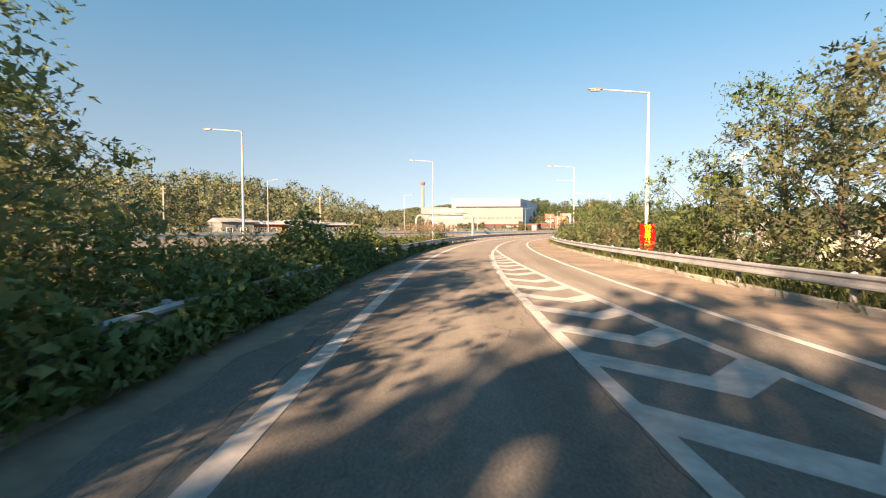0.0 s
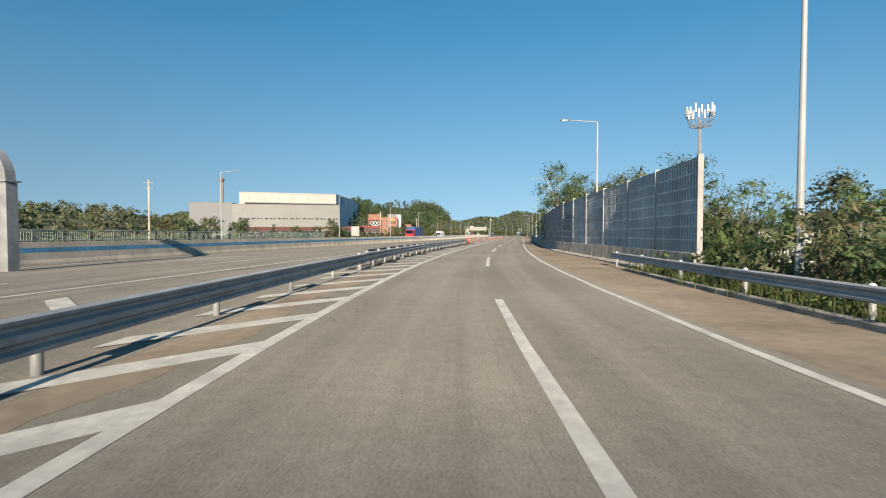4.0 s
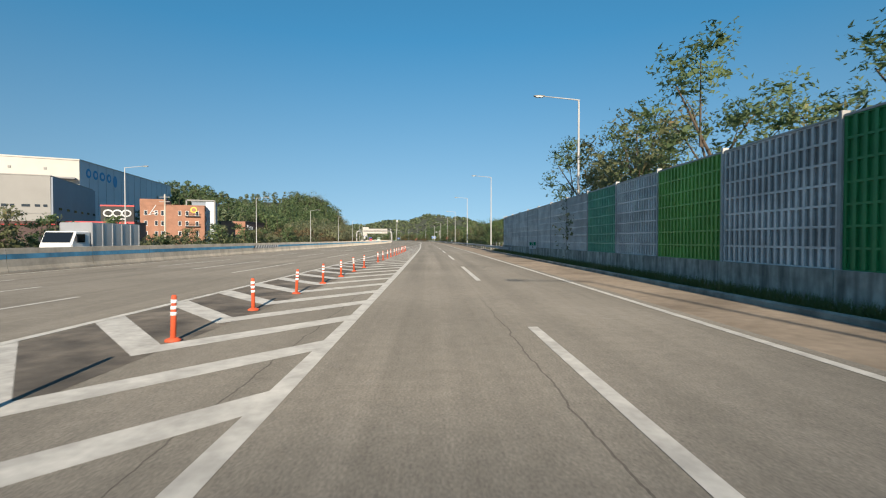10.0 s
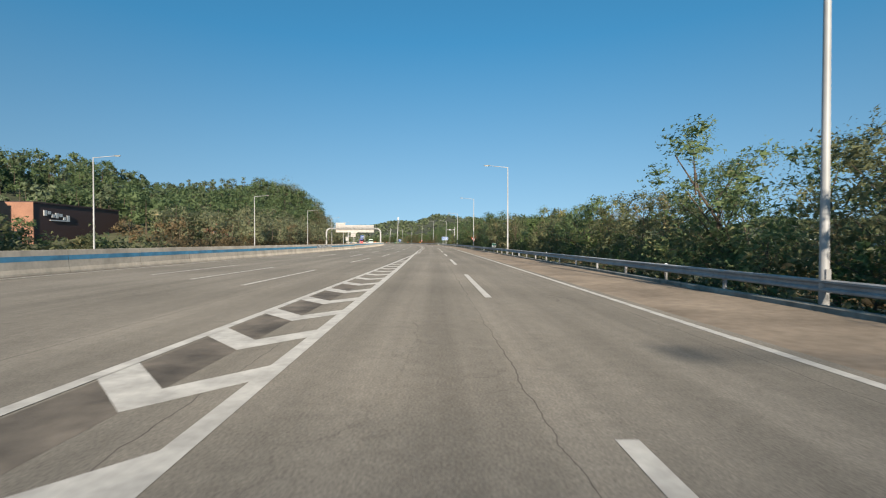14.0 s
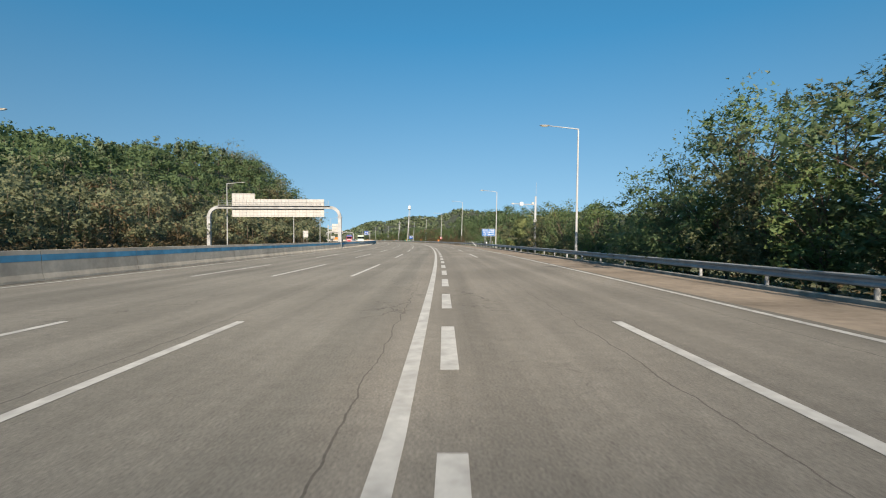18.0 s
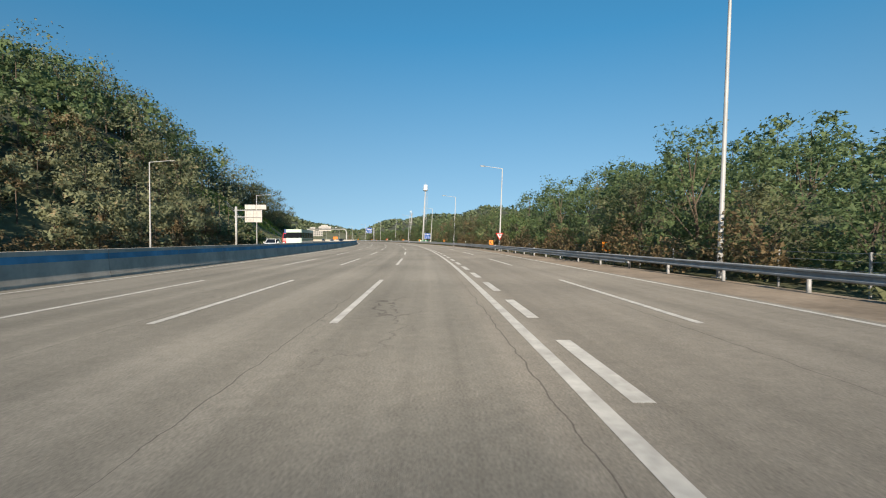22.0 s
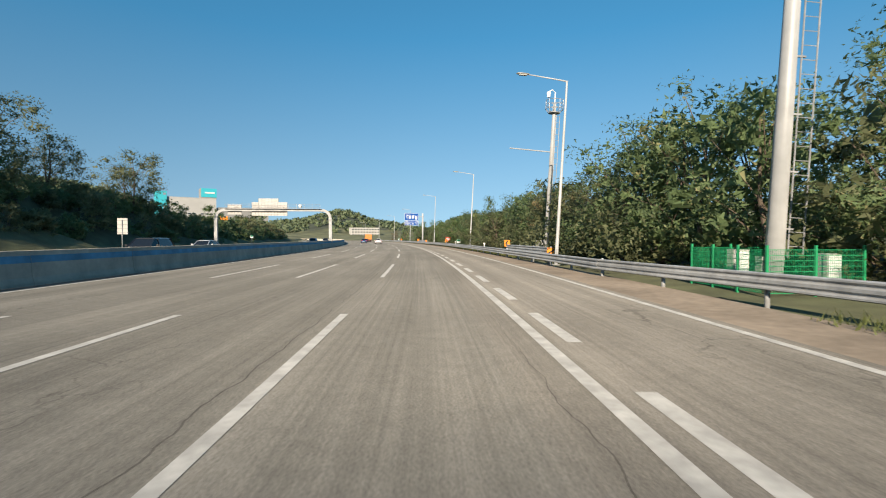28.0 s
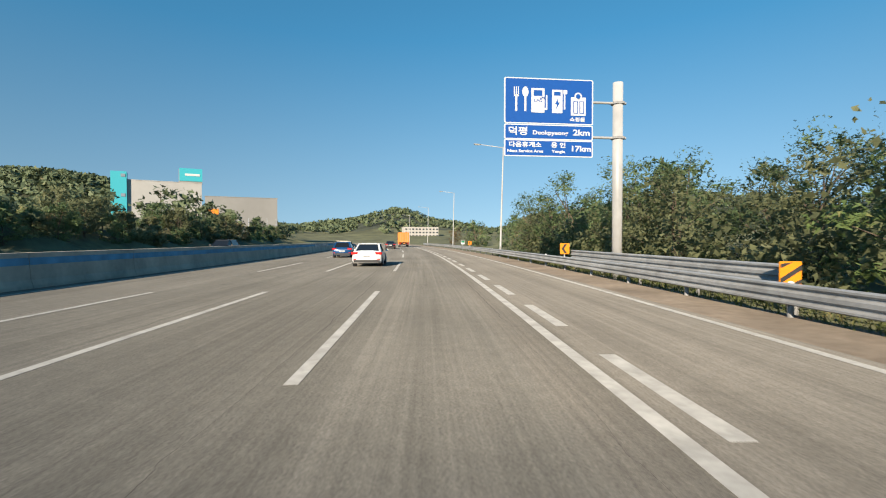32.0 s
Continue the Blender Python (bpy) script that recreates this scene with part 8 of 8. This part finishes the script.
def car(label, m, paint, kind="sedan", rim=None, plate=None):
    """A passenger car heading along +y, its middle at the origin."""
    ob = thing("car", m, label, "car", "cars")
    L, hw = {"sedan": (4.85, 0.92), "hatch": (4.3, 0.89), "suv": (4.6, 0.93)}[kind]
    h, belt = {"sedan": (1.44, 0.93), "hatch": (1.48, 0.98), "suv": (1.68, 1.1)}[kind]
    b, f = -L / 2, L / 2
    tail = {"sedan": 0.99, "hatch": 0.98, "suv": 1.08}[kind]
    st = [(b, 0.78, 0.34, tail - 0.22), (b + 0.05, hw - 0.06, 0.27, tail - 0.08), (b + 0.3, hw - 0.02, 0.22, tail), (b + 0.75, hw, 0.2, max(belt, tail - 0.02)), (0, hw, 0.19, belt), (f - 1.5, hw, 0.2, belt - 0.02), (f - 0.75, hw - 0.03, 0.22, belt - 0.1), (f - 0.25, hw - 0.1, 0.24, belt - 0.24), (f, 0.6, 0.34, belt - 0.4)]
    Shape().sweep([ring(w, z0, z1, y) for y, w, z0, z1 in st]).link("body", paint, ob, smooth=True)
    back = {"sedan": (b + 0.5, b + 1.5), "hatch": (b + 0.2, b + 0.62), "suv": (b + 0.15, b + 0.5)}[kind]
    fr = (f - 1.95, f - 1.15)
    gw, tw = hw - 0.1, hw - 0.27

    base_ring = [(gw - 0.06, back[0]), (gw + 0.02, back[1] - 0.1), (gw + 0.02, fr[0]), (gw - 0.1, fr[1]), (-gw + 0.1, fr[1]), (-gw - 0.02, fr[0]), (-gw - 0.02, back[1] - 0.1), (-gw + 0.06, back[0])]
    top_ring = [(tw - 0.04, back[1]), (tw, back[1] + 0.35), (tw, fr[0] - 0.25), (tw - 0.05, fr[0]), (-tw + 0.05, fr[0]), (-tw, fr[0] - 0.25), (-tw, back[1] + 0.35), (-tw + 0.04, back[1])]
    Shape().sweep([[(x, y, belt - 0.02) for x, y in base_ring], [(x, y, h - 0.06) for x, y in top_ring]]).link("glasshouse", CAR_GLASS, ob)
    Shape().sweep([[(x * 1.03, y * 1.0, h - 0.075) for x, y in top_ring], [(x * 1.01, y, h - 0.03) for x, y in top_ring], [(x * 0.7, y * 0.85 + 0.0, h) for x, y in top_ring]]).link("roof", paint, ob, smooth=False)
    for sx in (-1, 1):
        Shape().tube([(sx * (gw + 0.01), 0.12, belt - 0.02), (sx * (tw + 0.01), 0.0, h - 0.06)], 0.045, 5).link("pillar", BLACK_PLASTIC, ob)
        Shape().tube([(sx * (gw - 0.05), back[0], belt), (sx * (tw - 0.03), back[1], h - 0.06)], 0.06, 5).link("pillar", paint, ob)
        Shape().tube([(sx * (gw - 0.08), fr[1], belt), (sx * (tw - 0.04), fr[0], h - 0.06)], 0.045, 5).link("pillar", paint, ob)
        Shape().box((sx * (hw + 0.12), fr[1] - 0.45, belt + 0.05), (0.2, 0.12, 0.15), chamfer=0.03).link("mirror", paint, ob)
        Shape().box((sx * (hw - 0.2), b + 0.1, tail - 0.15), (0.42, 0.2, 0.15), chamfer=0.05).link("tail_lamp", RED_LAMP, ob, "red tail lamp")
        Shape().box((sx * (hw - 0.28), f - 0.3, belt - 0.33), (0.4, 0.4, 0.14), chamfer=0.06).link("headlamp", CLEAR_LAMP, ob)
        Shape().box((sx * (hw - 0.2), b + 0.03, 0.48), (0.16, 0.08, 0.06)).link("reflector", RED_LAMP, ob)
        for y in (b + 0.92, f - 0.9):
            Shape().tube([(sx * (hw - 0.22), y, 0.36), (sx * (hw + 0.004), y, 0.36)], 0.36, 20).link("wheel_arch", BLACK_PLASTIC, ob)
            wheel(ob, sx * (hw - 0.1), y, 0.33, 0.21, rim)
        for y in (0.35, -0.7):
            Shape().box((sx * (hw + 0.005), y, belt - 0.16), (0.03, 0.18, 0.03)).link("door_handle", CHROME if rim is None else paint, ob)
    Shape().box((0, b + 0.06, 0.36), (2 * hw - 0.25, 0.16, 0.16), chamfer=0.05).link("bumper", BLACK_PLASTIC, ob)
    Shape().box((0, b + 0.02, tail - 0.32 if kind == "sedan" else 0.62), (0.52, 0.05, 0.12)).link("number_plate", PLATE, ob)
    Shape().box((0, b - 0.008, tail - 0.32 if kind == "sedan" else 0.62), (0.4, 0.01, 0.05)).link("plate_bar", BLACK_PLASTIC, ob)
    Shape().box((0, b + 0.03, tail - 0.2), (0.7, 0.06, 0.035)).link("trunk_trim", CHROME, ob)
    return ob


def lorry(label, m, cab_mat, box_mat, L=8.0, H=3.4, cab_l=1.9, W=2.35, bed=1.05, front_first=True, box_label="", canvas=False):
    """A lorry heading along +y: cab in front, load behind."""
    ob = thing("lorry", m, label, "truck", "trucks")
    b, f = -L / 2, L / 2
    Shape().box((0, -0.2, bed - 0.22), (0.9, L - 0.6, 0.2)).link("chassis", BLACK_PLASTIC, ob)
    hw = W / 2
    rings = []
    for y, z1, w in ((f - cab_l, H * 0.78, hw - 0.06), (f - 0.55, H * 0.78, hw - 0.06), (f - 0.12, H * 0.5, hw - 0.04), (f, bed + 0.25, hw - 0.08), (f, bed - 0.5, hw - 0.1)):
        rings.append([(w, y, bed - 0.55), (w, y, z1 - 0.08), (w - 0.1, y, z1), (-w + 0.1, y, z1), (-w, y, z1 - 0.08), (-w, y, bed - 0.55)])
    Shape().sweep(rings).link("cab", cab_mat, ob)
    for sx in (-1, 1):
        Shape().box((sx * (hw - 0.05), f - 0.95, H * 0.6), (0.06, 0.85, 0.6), chamfer=0.02).link("side_window", CAR_GLASS, ob)
        Shape().box((sx * (hw + 0.1), f - 0.3, H * 0.58), (0.16, 0.08, 0.36)).link("mirror", BLACK_PLASTIC, ob)
        Shape().box((sx * (hw - 0.25), b + 0.03, bed - 0.28), (0.36, 0.08, 0.16)).link("tail_lamp", RED_LAMP, ob)
        Shape().box((sx * (hw - 0.3), f + 0.01, bed - 0.15), (0.4, 0.06, 0.18)).link("headlamp", CLEAR_LAMP, ob)
    Shape().sweep([[(hw - 0.2, f - 0.08, H * 0.5), (-hw + 0.2, f - 0.08, H * 0.5), (-hw + 0.2, f - 0.46, H * 0.75), (hw - 0.2, f - 0.46, H * 0.75)], [(hw - 0.2, f - 0.02, H * 0.5), (-hw + 0.2, f - 0.02, H * 0.5), (-hw + 0.2, f - 0.4, H * 0.75), (hw - 0.2, f - 0.4, H * 0.75)]]).link("windscreen", CAR_GLASS, ob)
    bl = L - cab_l - 0.15
    bx = Shape().box((0, b + bl / 2, (bed + H) / 2 + 0.05), (W, bl, H - bed), chamfer=0.04).link("load_box", box_mat, ob, box_label)
    for i in range(int(bl / 1.1) + 1):
        y = b + 0.05 + (bl - 0.1) * i / max(1, int(bl / 1.1))
        for sx in (-1, 1):
            Shape().box((sx * (hw + 0.015), y, (bed + H) / 2), (0.05, 0.07, H - bed)).link("side_rib", box_mat, bx)
    Shape().box((0, b - 0.02, (bed + H) / 2), (0.04, 0.04, H - bed - 0.1)).link("door_joint", BLACK_PLASTIC, bx)
    for sx in (-0.7, -0.25, 0.25, 0.7):
        Shape().tube([(sx * hw, b - 0.03, bed + 0.1), (sx * hw, b - 0.03, H - 0.1)], 0.02, 5).link("lock_bar", STEEL_DULL, bx)
    r = 0.3 if L < 6 else 0.46
    for sx in (-1, 1):
        for y in ([b + 1.0, f - 0.95] if L < 6 else [b + 1.1, b + 2.3, f - 1.1]):
            wheel(ob, sx * (hw - 0.2), y, r, 0.28, STEEL_DULL)
    Shape().box((0, b + 0.02, bed - 0.5), (W - 0.2, 0.1, 0.18)).link("bumper", BLACK_PLASTIC, ob)
    Shape().box((0, b - 0.035, bed - 0.25), (0.5, 0.02, 0.14)).link("number_plate", SIGN_YELLOW, ob)
    return ob


car("white sedan with chrome trim driving in the middle lane", placed(682.0, -5.4), WHITE_CAR, "sedan")
car("dark blue hatchback with black wheels in a faster lane", placed(697.0, -9.1), BLUE_CAR, "hatch", RIM_DARK)
car("black sedan further ahead on the motorway", placed(742.0, -5.4), BLACK_CAR, "sedan")
ORANGE_BOX = shader("orange_box_body", (0.75, 0.24, 0.03), 0.5, 0, 0.06)
lorry("orange box lorry in the inner lane far ahead", placed(768.0, -1.8), ORANGE_BOX, ORANGE_BOX, 7.5, 3.4)
# small green-covered lorry on the main carriageway before the merge
GREEN_CANVAS = shader("green_tarpaulin", (0.10, 0.19, 0.125), 0.75, 0, 0.15, 3.0, 0.4, 6.0, 0.25, 1.0)
gl = lorry("small pale lorry with a green tarpaulin over tall load", placed(-125.8, -13.4, 0, 0, True), WHITE_CAR, GREEN_CANVAS, 5.2, 2.35, 1.55, 1.75, 0.85, box_label="green tarpaulin tied over the load")
for y in (-1.8, -0.6, 0.4):
    Shape().box((0.89, y, 1.6), (0.03, 0.06, 1.4), Matrix.Rotation(0.15, 3, 'X')).link("strap", SIGN_BACK, gl)
for sx in (-1, 1):
    Shape().box((sx * 0.9, -0.85, 0.98), (0.05, 3.4, 0.3)).link("side_board", SIGN_BACK, gl)
# oncoming traffic, heading back along the road
CONT_BLUE = shader("blue_container", (0.02, 0.06, 0.22), 0.5, 0.1, 0.06)
RED_CAB = gloss("red_lorry_paint", (0.55, 0.02, 0.03))
lorry("red lorry with a dark blue container on the oncoming side", placed(15.0, -24.5, 0, 180), RED_CAB, CONT_BLUE, 11.5, 3.7, 2.2, 2.45, 1.2)
lorry("red lorry with a blue box on the oncoming side", placed(470.0, -27.0, 0, 180), RED_CAB, CONT_BLUE, 9.0, 3.6)
car("white estate car on the oncoming side", placed(38.0, -22.0, 0, 180), WHITE_CAR, "suv")
car("white van-like car on the oncoming side", placed(440.0, -24.0, 0, 180), WHITE_CAR, "suv")
car("black large car on the oncoming side", placed(571.0, -21.0, 0, 180), BLACK_CAR, "suv")
car("silver car on the oncoming side", placed(590.0, -24.5, 0, 180), SILVER_CAR, "sedan")
car("dark blue car on the oncoming side", placed(650.0, -21.5, 0, 180), BLUE_CAR, "suv")
car("black car on the oncoming side", placed(700.0, -21.5, 0, 180), BLACK_CAR, "suv")
lorry("silver tank-like lorry on the oncoming side", placed(64.0, -25.0, 0, 180), WHITE_CAR, SILVER_CAR, 8.0, 2.9)
# green and cream coach
CREAM = gloss("cream_coach_paint", (0.56, 0.66, 0.56))
COACH_GREEN = gloss("green_coach_paint", (0.1, 0.33, 0.27))
co = thing("coach", placed(449.0, -21.5, 0, 180), "green and cream coach on the oncoming side", "bus")
Shape().box((0, 0, 1.05), (2.45, 11.0, 1.5), chamfer=0.15).link("lower_body", CREAM, co)
Shape().box((0, 0, 2.25), (2.42, 10.9, 0.9), chamfer=0.15).link("window_band", CAR_GLASS, co)
Shape().box((0, 0, 2.95), (2.45, 11.0, 0.5), chamfer=0.15).link("roof", CREAM, co)
for sx in (-1, 1):
    Shape().box((sx * 1.24, 0, 1.5), (0.03, 10.6, 0.35)).link("green_stripe", COACH_GREEN, co)
    for k in range(7):
        Shape().box((sx * 1.22, -4.8 + k * 1.6, 2.25), (0.05, 0.12, 0.9)).link("window_post", COACH_GREEN, co)
    for y in (-3.2, 3.6):
        wheel(co, sx * 1.08, y, 0.48, 0.28, RIM)
    Shape().box((sx * 0.9, 5.5, 0.8), (0.4, 0.06, 0.2)).link("headlamp", CLEAR_LAMP, co)
